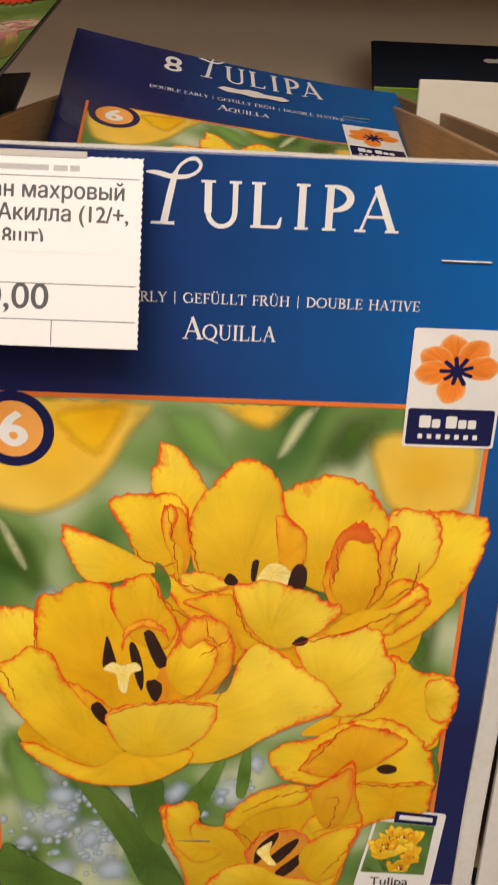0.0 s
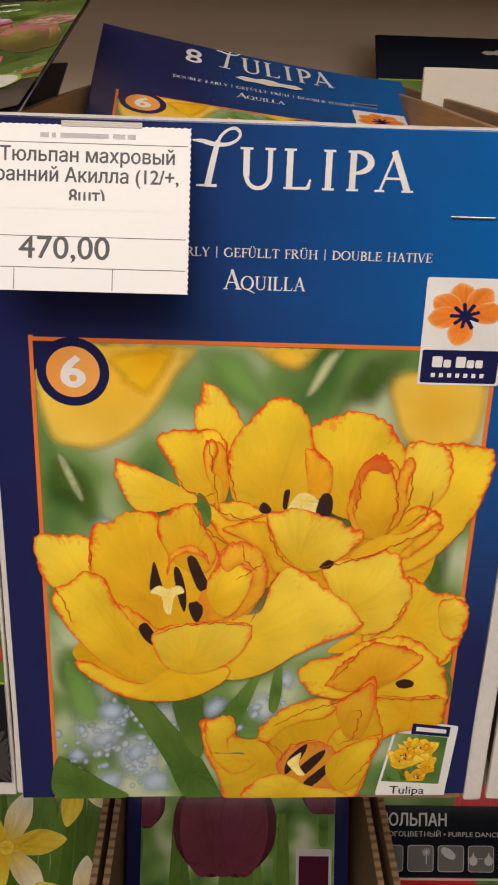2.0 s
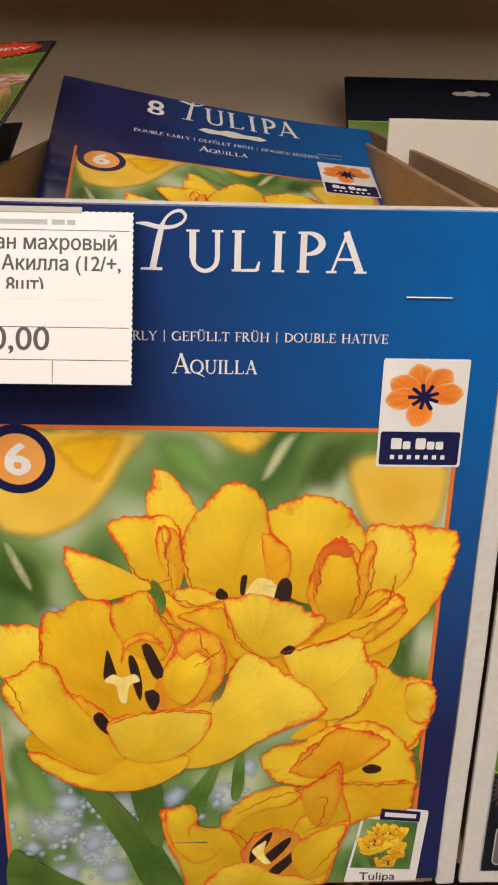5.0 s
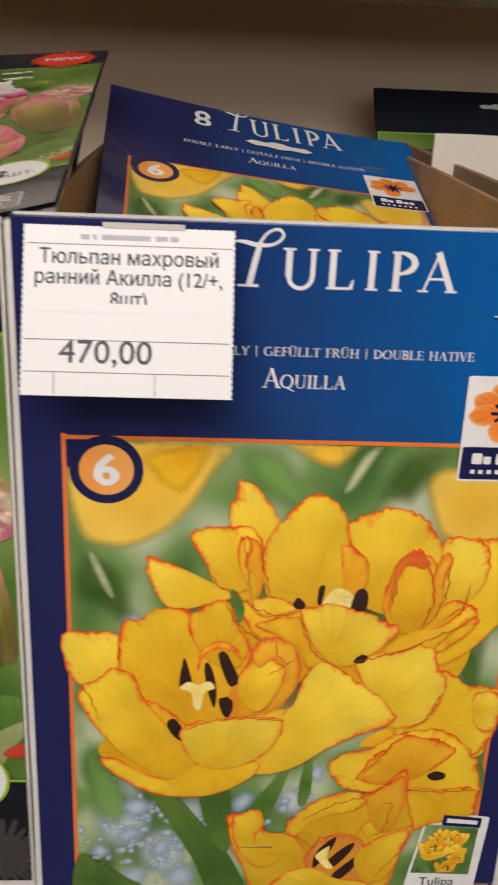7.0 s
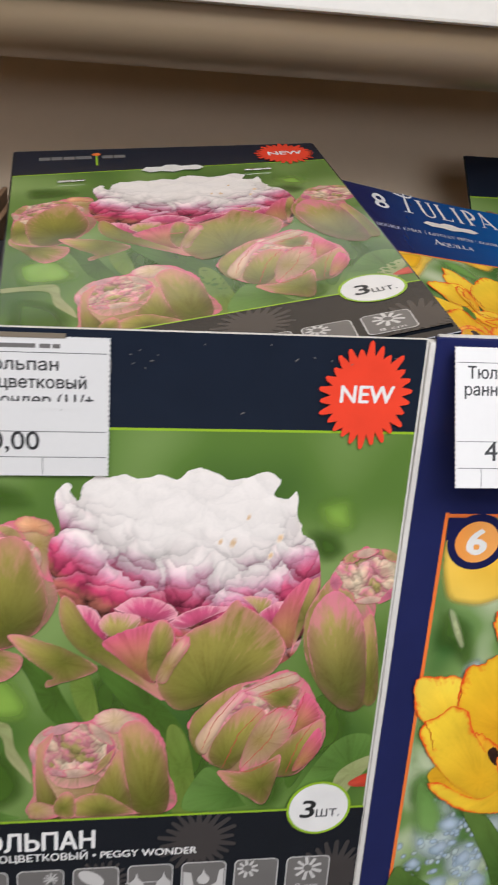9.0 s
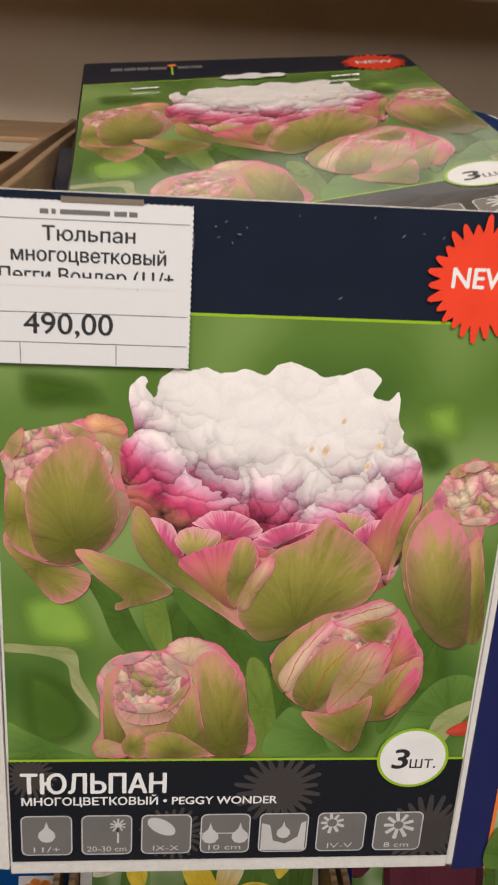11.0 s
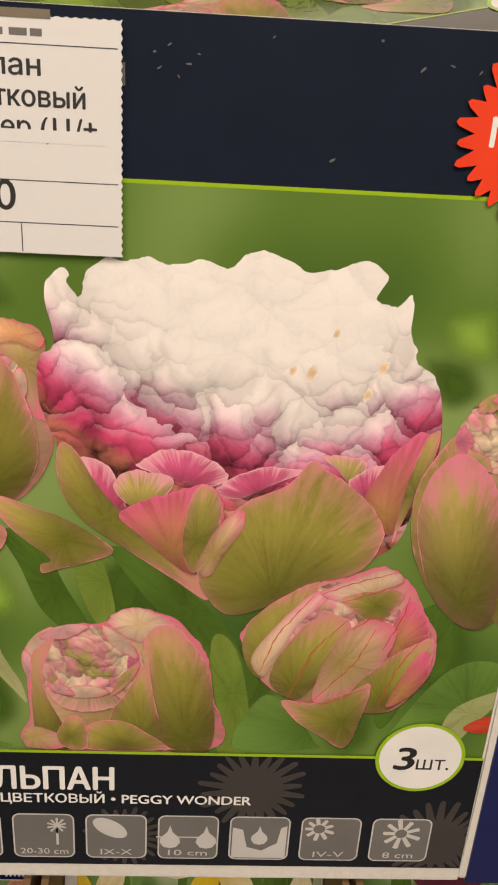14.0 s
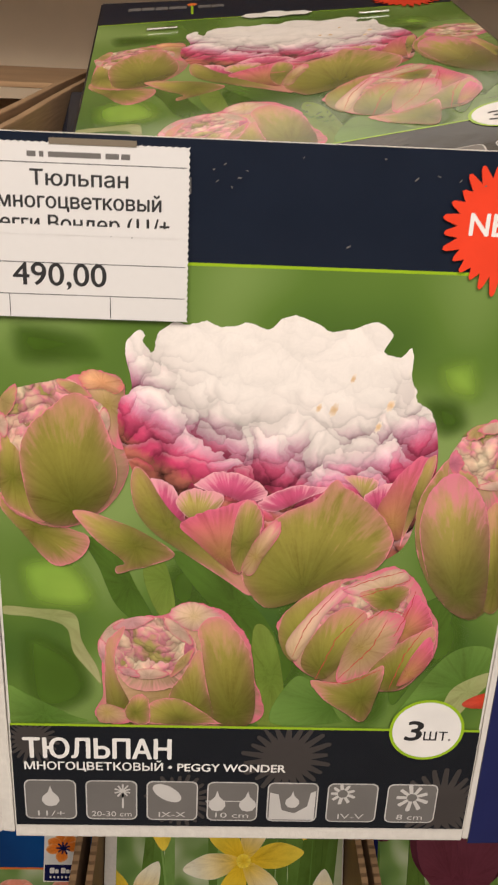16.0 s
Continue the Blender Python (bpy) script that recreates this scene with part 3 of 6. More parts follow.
def print_art(art, which, name, parent, h0, step=0.00002, scale=1.0, shift=(0.0, 0.0), warp=None, label="", plain=False):
    """Lays a whole picture down as one printed sheet, each shape a hair above the last."""
    if not art[which]:
        return None
    vs, inks, rims, edges, runs, grows, faces, slots, n = [], [], [], [], [], [], [], [], 0
    for kind, flat, order, col, rim, edge, run, grow, fs in art[which]:
        if plain and kind == "shade":
            continue
        xyz = np.c_[flat[:, 0] * 0.001 * scale + shift[0], np.full(len(flat), -(h0 + order * step)), flat[:, 1] * 0.001 * scale + shift[1]]
        vs.append(xyz)
        inks.append(col), rims.append(rim), edges.append(edge), runs.append(run), grows.append(grow)
        slots += [{"shade": 1, "heart": 2, "bud_heart": 3}.get(kind, 0)] * len(fs)
        faces += [tuple(i + n for i in f) for f in fs]
        n += len(flat)
    vs = np.concatenate(vs)
    if warp:
        vs = [warp(Vector(v)) for v in vs]
    me = mesh_of(name, vs, faces, PRINT_SOFT if which == "soft" else [PRINT, PRINT_SHADE, PRINT_HEART, PRINT_BUD_HEART])
    me.polygons.foreach_set("material_index", slots)
    for key, kind, data, slot in (("ink", "FLOAT_COLOR", inks, "color"), ("rim", "FLOAT_COLOR", rims, "color"),
                                  ("edge", "FLOAT", edges, "value"), ("run", "FLOAT_VECTOR", runs, "vector"), ("grow", "FLOAT_VECTOR", grows, "vector")):
        me.attributes.new(key, kind, "POINT").data.foreach_set(slot, np.concatenate(data).astype(np.float32).ravel())
    return child(name, me, parent, label)


def letters(words):
    """The outlines of a line of type at size 1, filled as triangles."""
    cu = bpy.data.curves.new("type", "FONT")
    cu.body, cu.resolution_u, cu.fill_mode = words, 4, "NONE"
    tmp = new("type", cu)
    bpy.context.view_layer.update()
    me = bpy.data.meshes.new_from_object(tmp.evaluated_get(bpy.context.evaluated_depsgraph_get()))
    bpy.data.objects.remove(tmp)
    co = np.array([tuple(v.co)[:2] for v in me.vertices]).reshape(-1, 2)
    ends = np.array([tuple(e.vertices) for e in me.edges]).reshape(-1, 2)
    bpy.data.meshes.remove(me)
    if not len(ends):
        return co, []
    # each outline runs along its vertices in order; the closing edge goes back to its first
    a, b = ends.min(1), ends.max(1)
    step = b - a == 1
    start, stop = np.where(step, a, b), np.where(step, b, a)
    got, _, faces, *_ = geometry.delaunay_2d_cdt([Vector(p) for p in co], [tuple(map(int, e)) for e in ends], [], 0, 1e-6)
    flat = np.array([tuple(v) for v in got])
    tri = np.array([f[:3] for f in faces])
    mid = flat[tri].mean(1)
    p, q = co[start], co[stop]
    keep = []
    for lo in range(0, len(mid), 2000):
        m = mid[lo:lo + 2000]
        side = (q[None, :, 0] - p[None, :, 0]) * (m[:, None, 1] - p[None, :, 1]) - (m[:, None, 0] - p[None, :, 0]) * (q[None, :, 1] - p[None, :, 1])
        up = (p[None, :, 1] <= m[:, None, 1]) & (q[None, :, 1] > m[:, None, 1]) & (side > 0)
        down = (p[None, :, 1] > m[:, None, 1]) & (q[None, :, 1] <= m[:, None, 1]) & (side < 0)
        keep.append(up.sum(1) - down.sum(1) != 0)
    return flat, [tuple(map(int, t)) for t in tri[np.concatenate(keep)]]


def text(name, words, x, z, height, mat, parent, h, width=None, bold=0.0, centre=False, warp=None, label="", slant=0.0):
    """Lettering as a flat mesh: capital height, and the width of the whole line where it is known."""
    flat, tris = letters(words)
    flat = flat * (height / 0.70)
    lo, hi = flat[:, 0].min(), flat[:, 0].max()
    k = width / max(hi - lo, 1e-6) if width else 1.0
    xs = (flat[:, 0] - lo) * k + slant * flat[:, 1]
    if centre:
        xs = xs - (hi - lo) * k / 2
    vs, fs = [], []
    # heavier type: the same letters struck again a hair aside
    for n, (dx, dz) in enumerate(((0, 0), (bold, 0), (-bold, 0), (0, bold * 0.7), (0, -bold * 0.7)) if bold else ((0, 0),)):
        n0 = len(flat) * n
        vs += [(x + a + dx, -h - n * 4e-6, z + b + dz) for a, b in zip(xs, flat[:, 1])]
        fs += [tuple(i + n0 for i in t) for t in tris]
    if warp:
        vs = [tuple(warp(Vector(v))) for v in vs]
    return child(name, mesh_of(name, vs, fs, mat), parent, label)


def strokes(name, marks, mat, parent, h, warp=None, label=""):
    """Letters drawn with a broad pen. A mark is ('bar', x0, z0, x1, z1, w0, w1) or ('arc', cx, cz, rx, rz, a0, a1, w0, w1)."""
    vs, fs = [], []
    for k, m in enumerate(marks):
        if m[0] == "bar":
            _, x0, z0, x1, z1, w0, w1 = m
            path = [(x0 + (x1 - x0) * t, z0 + (z1 - z0) * t, w0 + (w1 - w0) * t) for t in (0, 0.5, 1)]
        elif m[0] == "path":
            p = np.array([m[1][0]] + list(m[1]) + [m[1][-1]])
            path = []
            for a, b, c, d in zip(p, p[1:], p[2:], p[3:]):
                for t in np.linspace(0, 1, 8):
                    path.append(tuple(0.5 * (2 * b + (c - a) * t + (2 * a - 5 * b + 4 * c - d) * t ** 2 + (3 * b - a - 3 * c + d) * t ** 3)))
            path = [q for n, q in enumerate(path) if n == 0 or q[:2] != path[n - 1][:2]]
        else:
            _, cx, cz, rx, rz, a0, a1, w0, w1 = m
            path = []
            for i in range(17):
                t = i / 16
                a = radians(a0 + (a1 - a0) * t)
                path.append((cx + rx * math.cos(a), cz + rz * math.sin(a), w0 + (w1 - w0) * math.sin(math.pi * t)))
        n0 = len(vs)
        for i, (x, z, w) in enumerate(path):
            p, q = path[max(i - 1, 0)], path[min(i + 1, len(path) - 1)]
            dx, dz = q[0] - p[0], q[1] - p[1]
            d = math.hypot(dx, dz) or 1
            nx, nz = -dz / d * w / 2, dx / d * w / 2
            vs += [(x + nx, -h - k * 2e-6, z + nz), (x - nx, -h - k * 2e-6, z - nz)]
        fs += [(n0 + 2 * i, n0 + 2 * i + 1, n0 + 2 * i + 3, n0 + 2 * i + 2) for i in range(len(path) - 1)]
    if warp:
        vs = [tuple(warp(Vector(v))) for v in vs]
    return child(name, mesh_of(name, vs, fs, mat), parent, label)


# ---- pictures ----
def art_yellow_tulips():
    """Double yellow tulips with red-rimmed petals over leaves and small blue flowers."""
    art = new_art(1.4, 0.029, ((14.2, 1.5), (160.2, 186.5)))
    # forget-me-nots out of focus among the stems
    rnd = random.Random(14)
    for x, z, r, c in ((22, 96, 12, "leaf_l"), (24, 62, 11, "leaf_l"), (30, 50, 9, "blu_p"), (27, 104, 8, "blu_p"), (34, 120, 6, "blu_p"), (24, 88, 7, "leaf_l"), (30, 36, 13, "blu_p"), (45, 22, 12, "blu_p"), (55, 40, 9, "blu_p"), (92, 46, 8, "blu_p"), (22, 60, 8, "leaf_d"), (60, 12, 9, "leaf_l"), (20, 14, 10, "leaf_d")):
        shape(art, "soft", c, (x, z), ellipse(x, z, r, r * 1.2, 7, rnd.uniform(-30, 30)))
    for k in range(96):
        x, z = (rnd.gauss(40, 12), rnd.gauss(27, 11)) if k < 80 else (rnd.uniform(76, 104), rnd.uniform(36, 56))
        r = rnd.uniform(1.5, 3.2)
        shape(art, "soft", rnd.choice(["blu", "blu", "blu_p"]), (x, z), ellipse(x, z, r, r * 0.8, 7, rnd.uniform(0, 90)))
    shape(art, "soft", "yel_b", (37.7, 171.4), [(15.6, 185.8), (64.6, 187.6), (59.8, 174), (50.6, 159.4), (39, 150.6), (27.2, 148.6), (15.7, 155.3)])
    shape(art, "soft", "yel_d", (51.3, 181.8), [(37.2, 183.4), (59.9, 186.9), (54, 171.8), (49.2, 168), (40.7, 173.5)])
    shape(art, "soft", "yel_b", (94.5, 184.9), [(80.6, 188), (105.6, 188.7), (101.1, 179.5), (95.1, 177.9), (87, 181.7)])
    shape(art, "soft", "yel_b", (144.1, 165.9), [(127.5, 179.7), (158.5, 179.5), (160.1, 157.9), (151.3, 151.7), (135.4, 153.1), (129.1, 163.4)])
    shape(art, "soft", "leaf_l", (76.1, 174.4), [(64.6, 186.1), (81.5, 187.5), (91.5, 172.8), (93.8, 160.5), (78.2, 164.2), (68.4, 174.2)])
    shape(art, "soft", "pale", (106.2, 177.2), [(100.2, 170.9), (105.3, 183.2), (110.8, 187.6), (113.6, 187.7), (109.4, 179.3), (104, 170.6)])
    shape(art, "soft", "leaf_d", (120.1, 175.5), [(109.3, 162.9), (112.3, 177.3), (119.3, 187.5), (134.5, 186.9), (133.3, 177.9), (124.7, 165.4), (116.9, 165.2)])
    shape(art, "soft", "leaf_d", (22.5, 132.8), [(14.6, 152.1), (25.2, 148.1), (32.7, 139.7), (36.2, 124.2), (28, 120.5), (20.2, 128.3), (14.2, 128.1)])
    shape(art, "soft", "pale", (24.7, 137.3), [(19.3, 148), (22.8, 147), (28.5, 132.9), (26.4, 130.7), (21.8, 139.4)])
    shape(art, "soft", "leaf_l", (27.7, 60.7), [(12.5, 90.6), (21.7, 73.5), (34, 55.7), (35.7, 39.6), (24.4, 33.9), (16, 44.6), (12.9, 68.1)])
    shape(art, "soft", "leaf_d", (149.5, 108.5), [(141.2, 108.3), (152.5, 120.2), (156.8, 118), (155.1, 94.2), (146.5, 96.4)])
    shape(art, "soft", "blu", (34.7, 43.7), [(28.2, 44.9), (35, 50.4), (42.1, 46.5), (40.2, 39.2), (32.4, 38.2)])
    shape(art, "soft", "blu", (33.3, 32.7), [(26.6, 32.5), (34.5, 36.9), (38.2, 31.4), (33.1, 25.7), (27.5, 27)])
    shape(art, "soft", "blu", (44.3, 26), [(38.7, 25.3), (44.4, 31.6), (49.3, 27.5), (47.6, 20.5), (40.8, 18.9)])
    shape(art, "soft", "blu", (21.7, 24.1), [(16.7, 22.5), (21.9, 28.3), (27.3, 23.4), (22.6, 18.4)])
    shape(art, "soft", "blu", (35, 14.4), [(26.9, 12.8), (33.9, 17.8), (40.7, 16), (39.8, 6.5), (30.1, 4.2)])
    shape(art, "soft", "blu", (50.9, 13.4), [(43.6, 12.4), (51, 19.1), (58.9, 15), (57.7, 4.8), (46.2, 3.7)])
    shape(art, "soft", "blu", (73.5, 46), [(67.9, 45.8), (73.4, 52.7), (79.6, 50.1), (77.9, 43.4), (71.3, 39.1)])
    shape(art, "soft", "blu", (99.5, 58.6), [(95.2, 58.5), (99.3, 65.1), (104.2, 61.3), (101.9, 53.4)])
    shape(art, "soft", "blu", (61.3, 52.4), [(58, 52.3), (62.4, 56.4), (66.8, 52.5), (63.5, 47.9)])
    shape(art, "leaf", "leaf_d", (64.6, 15.2), [(40.4, 50), (49.6, 48.6), (59, 36.9), (68, 24.3), (76.1, 6.8), (76.2, 3.2), (63.5, 2.9), (55.6, 20.6), (47.9, 35.8)])
    shape(art, "leaf", "leaf_d", (64.6, 45.8), [(58, 51), (67.9, 52.5), (69.5, 43.2), (69.1, 23.8), (62.8, 29.3)])
    shape(art, "leaf", "leaf_d", (23.3, 8.4), [(14.4, 21.9), (22.6, 17), (32.6, 10.1), (40.4, 3), (13.4, 2.3)])
    shape(art, "leaf", "leaf_m", (82.3, 46.2), [(75.3, 40.6), (82.2, 52.9), (89.6, 62.8), (87.1, 50.3), (80.3, 33.9)])
    shape(art, "leaf", "leaf_m", (96.4, 54.6), [(93.8, 46.5), (94.7, 59.8), (97.5, 66.4), (98.4, 54.6), (96.5, 45.2)])
    shape(art, "leaf", "leaf_d", (150.6, 50.6), [(143.3, 58.4), (159.2, 64), (159.7, 48.1), (146.7, 45.1)])
    # petals in the shade behind, which close the gaps between those in front
    shape(art, "petal", "yel_u", (100, 112), [(62, 122), (80, 128), (100, 126), (120, 120), (136, 118), (149, 117), (145, 100), (128, 93), (139, 82), (126, 78), (112, 94), (97, 100), (82, 96), (68, 102)])
    shape(art, "petal", "yel_u", (136, 74), [(114, 72), (128, 82), (149, 84), (158, 80), (157, 67), (132, 72)])
    shape(art, "petal", "yel_u", (48, 72), [(22, 70), (36, 80), (58, 74), (78, 70), (76, 58), (58, 52), (36, 56)])
    shape(art, "yel", "yel", (143.3, 84), [(129.8, 93.5), (139.6, 103.5), (144.9, 102.4), (149.4, 98.4), (160.1, 96.7), (163.5, 90.7), (162.6, 79.5), (155.6, 67.8), (142.5, 68.8), (126.8, 76)])
    shape(art, "yel", "yel_l", (154.8, 86.8), [(153, 94.1), (161.4, 94.8), (163.6, 88.2), (161, 78.2), (154.7, 81.3)])
    shape(art, "yel", "yel", (132.5, 56.8), [(104.2, 62.1), (107.8, 67.9), (117.4, 70.7), (127.8, 77.1), (141.6, 79.4), (153.5, 71.6), (158.4, 61.4), (158.4, 50.2), (132.9, 50.7), (110.8, 52.8)])
    shape(art, "yel", "yel_o", (132.3, 59.4), [(114.9, 57.7), (119.8, 66.9), (131.1, 76.2), (144.2, 73.9), (148.9, 68.9), (136.8, 58.2), (123.8, 54.7)])
    shape(art, "yel", "yel_d", (146.7, 45.1), [(132.9, 51.5), (146, 52.6), (158.6, 52.9), (158.2, 40.4), (145.1, 36.8), (135.3, 33.8)])
    shape(art, "stam", "dark", (143.9, 58.9), [(140.2, 58.8), (143.1, 60.7), (146.5, 59.7), (146.5, 57.4), (142.4, 56.5)])
    shape(art, "yel", "yel", (136, 122.1), [(135, 153.7), (143.1, 154.9), (151, 155.4), (159.3, 154.5), (164.7, 152.5), (164.8, 143), (160.8, 129.1), (152.3, 116), (141.3, 107.1), (130.9, 108), (128, 119.6), (132.9, 135.6)])
    shape(art, "yel", "yel_l", (139.5, 129), [(135.4, 153.1), (146.1, 154.8), (151.1, 150.2), (150.7, 138.7), (144.4, 130.3), (137.7, 125.6), (132.8, 131.1)])
    shape(art, "yel", "yel_d", (138, 122.1), [(130, 119.6), (139.3, 131.3), (147, 130.3), (150.4, 124.7), (147.5, 118.9), (138.9, 111.7), (130.6, 111.5)])
    shape(art, "yel", "yel", (115.9, 132.9), [(103.6, 159), (109.6, 163.4), (118.2, 165.9), (127.2, 162.8), (132.8, 156.2), (135.5, 147.7), (132.4, 135.6), (125.4, 126.4), (111.1, 129.4), (106.2, 145.9)])
    shape(art, "yel", "yel_l", (72.9, 151.5), [(65, 161.4), (66.9, 169.1), (68, 174.2), (73.2, 172.3), (78.5, 165.3), (81.8, 157.6), (79.4, 147.4), (70.5, 145)])
    shape(art, "yel", "yel", (70.6, 136.2), [(52.8, 153.5), (56.4, 157.4), (64.6, 158), (71.4, 158.2), (76, 152.6), (77, 138.6), (73.9, 130.1), (65.6, 133.9), (61, 136.4), (57.7, 144.6)])
    shape(art, "yel", "yel_o", (74.2, 138.5), [(68.5, 151.4), (70.5, 154.6), (75.4, 151.5), (77, 138.6), (74.3, 130.1), (71.8, 134)])
    shape(art, "yel", "yel", (92.8, 132.3), [(76.1, 144), (77.5, 153.7), (83.1, 161.9), (91.2, 170.1), (97.4, 168.4), (102.5, 162.8), (104.7, 153.3), (110.6, 146.4), (111, 137.7), (107.1, 127.7), (86.9, 126.6), (79.5, 130.2)])
    shape(art, "yel", "yel_o", (105.5, 139.3), [(102, 152.2), (107.6, 149.8), (111.2, 144.9), (110.4, 135), (104.8, 132.6), (102.8, 141.4)])
    shape(art, "yel", "yel_l", (56.6, 132.5), [(38.5, 144.6), (40.5, 146.8), (51.1, 142.3), (59.6, 137.7), (67.6, 132.8), (58.5, 129.2), (47.4, 127.2), (41, 135)])
    shape(art, "yel", "yel_o", (127.5, 126.4), [(117.1, 129.6), (119, 140.7), (122.4, 147.4), (127.7, 151.1), (132.3, 147), (136.2, 143.4), (136.8, 131.2), (133.4, 123.2), (128, 119.1), (121.8, 120.6)])
    shape(art, "yel", "yel_d", (128.7, 124.2), [(119.1, 129.6), (120.8, 141.9), (125.8, 149.6), (130.4, 146), (133.9, 137.8), (134, 126.6), (130, 119.6), (123.8, 120.6)])
    shape(art, "yel", "yel", (128.3, 115), [(118.2, 111.2), (128, 119.6), (138, 122.1), (146.4, 130.3), (149.4, 126.5), (141.4, 118.8), (135.2, 111.6), (128.8, 107.9), (120.6, 106.6)])
    shape(art, "yel", "yel_d", (82.9, 120.8), [(68.6, 129.5), (73.7, 131.4), (81.7, 132.1), (89.2, 128.9), (93.1, 123.3), (91.2, 116.4), (83.1, 112.7), (73.8, 119.4)])
    shape(art, "leaf", "leaf_m", (68.6, 129.5), [(66.2, 134.3), (68.6, 134), (71.1, 128.4), (70.3, 122.7), (67.6, 123.8)])
    shape(art, "yel", "yel_l", (80.8, 128.7), [(73.1, 130.7), (78.7, 132.4), (84.7, 131), (88.9, 127.7), (78.8, 124.8), (74.3, 126.9)])
    shape(art, "stam", "dark", (89.2, 130.4), [(87.2, 129.9), (88.7, 132.2), (91.2, 130.1), (90.9, 128), (88, 128.2)])
    shape(art, "stam", "dark", (96.3, 133.5), [(95.2, 130.6), (95.6, 136.4), (97.4, 136.9), (97.2, 133.6), (96.5, 129.7)])
    shape(art, "cream", "cream", (101.8, 132.6), [(96.9, 129.1), (99.7, 135.2), (103.7, 135.9), (107.9, 132.7), (108.1, 128.2), (101, 127.6)])
    shape(art, "stam", "dark", (109, 130.5), [(106.3, 127), (107.8, 134.5), (110.3, 136.1), (112.1, 133.3), (111.6, 127.9), (108.2, 125.3)])
    shape(art, "yel", "yel_l", (101.7, 110.8), [(89.9, 127.3), (94.9, 129), (100.9, 130.3), (106, 128.6), (111.2, 127.2), (117.4, 124.4), (123.8, 120.6), (120.1, 114.8), (110.2, 106.8), (103, 106.1), (95.5, 113)])
    shape(art, "yel", "yel_l", (119.6, 88.4), [(109.8, 106.3), (114.6, 109.9), (124.4, 112.1), (132.4, 114.6), (136.3, 112.8), (139.4, 105.4), (142.5, 98.7), (139.8, 87.6), (132.9, 80.7), (122.2, 81.5), (116.2, 93.2)])
    shape(art, "stam", "dark", (112.2, 108.7), [(109.1, 107.5), (111.7, 110.3), (114.2, 109.2), (112.3, 106.8)])
    shape(art, "yel", "yel_l", (30, 93.5), [(10.7, 116.7), (14.6, 118.4), (21.8, 118.3), (30.3, 116.7), (31.5, 105.5), (29, 95.9), (20.6, 94.5), (15, 98.4), (12.3, 102.7), (11, 108.5)])
    shape(art, "yel", "yel_d", (52, 91.6), [(30.8, 121.3), (36.2, 123.7), (44.4, 127.8), (50.9, 127.9), (55.5, 125.1), (64.6, 130.5), (69.1, 122.7), (74.5, 110.1), (73.4, 97), (66.7, 79.6), (49.7, 79.2), (35.1, 88.7), (29.3, 103.1)])
    shape(art, "yel", "yel_d", (64.6, 111), [(52.4, 122.3), (58.5, 129.2), (65, 131), (69.1, 121.6), (73.2, 112.4), (68.8, 104.1), (58.4, 108.5)])
    shape(art, "yel", "orange", (69.9, 89.6), [(72.5, 106.5), (75.9, 114.8), (81.4, 117.3), (87.2, 114.4), (91.1, 107), (90.1, 97.4), (84.7, 87.5), (76.3, 81.1), (67.8, 78.4), (66.7, 92)])
    shape(art, "yel", "yel_o", (68.8, 87.1), [(78.1, 106.7), (83.1, 112.7), (88.3, 110.5), (87.6, 97.4), (79.4, 87.9), (71, 84.7), (71.9, 94.5)])
    shape(art, "yel", "yel_d", (89.3, 112.8), [(74.8, 121.7), (86.9, 125.4), (91.5, 122.1), (93.7, 115.3), (99.8, 107.7), (93.7, 104.7), (90.3, 111.7), (83, 117.3)])
    shape(art, "yel", "yel_l", (76.4, 72.3), [(66.8, 63), (68.9, 74.6), (79.4, 86.1), (88.9, 88.9), (92.2, 99.9), (95.3, 105.2), (100.8, 107.2), (112.7, 98.5), (121.1, 92.1), (125.9, 83.6), (120.1, 79.4), (111.4, 75.7), (101.3, 69.8), (91.8, 62.8), (79.9, 59.4)])
    shape(art, "stam", "dark", (51.7, 101.3), [(50, 97.6), (50.7, 104.8), (51.6, 108.4), (53.2, 103.7), (54.6, 96.5), (52, 95.3)])
    shape(art, "stam", "dark", (60.4, 99.1), [(58.4, 103.8), (59.4, 106.7), (61.5, 102.7), (62.9, 94.3), (62.1, 88.2), (60, 94.2)])
    shape(art, "stam", "dark", (66.7, 104), [(63, 109.8), (65.6, 110.6), (68.8, 104.1), (70.4, 99.3), (67.7, 96.9), (65.2, 101.6)])
    shape(art, "stam", "dark", (65.7, 88.3), [(63.6, 91.4), (66.7, 92.5), (68.8, 89.6), (67.2, 84.1), (65, 85.8)])
    shape(art, "cream", "cream", (56.2, 94.2), [(50, 95.9), (53.1, 98.9), (56.2, 97.8), (60.4, 99.1), (62.1, 96.2), (58.7, 94.2), (57.4, 87.3), (54.9, 88.7), (54.1, 94.1)])
    shape(art, "yel", "yel_o", (42, 71.4), [(35.2, 91.2), (43.5, 89), (51.9, 81.7), (58.2, 71.8), (53.7, 61.4), (40.8, 66.3), (34.8, 78.8)])
    shape(art, "yel", "yel", (45.2, 66.4), [(15.3, 92.7), (18.7, 98.1), (23, 100.1), (27.3, 104.2), (34.4, 101.3), (37.3, 93.7), (42.4, 85.2), (50, 74.2), (56.4, 63.5), (48.2, 56.8), (34.3, 64.8), (24, 76), (18.5, 84.6)])
    shape(art, "yel", "yel", (60.3, 62.9), [(22.7, 65.8), (27.9, 66.5), (36.4, 61), (47.2, 57.3), (58.1, 64.1), (76.5, 65.8), (78.1, 60.4), (67.9, 52.5), (55.8, 49.3), (40.5, 51.1), (27.6, 59.4)])
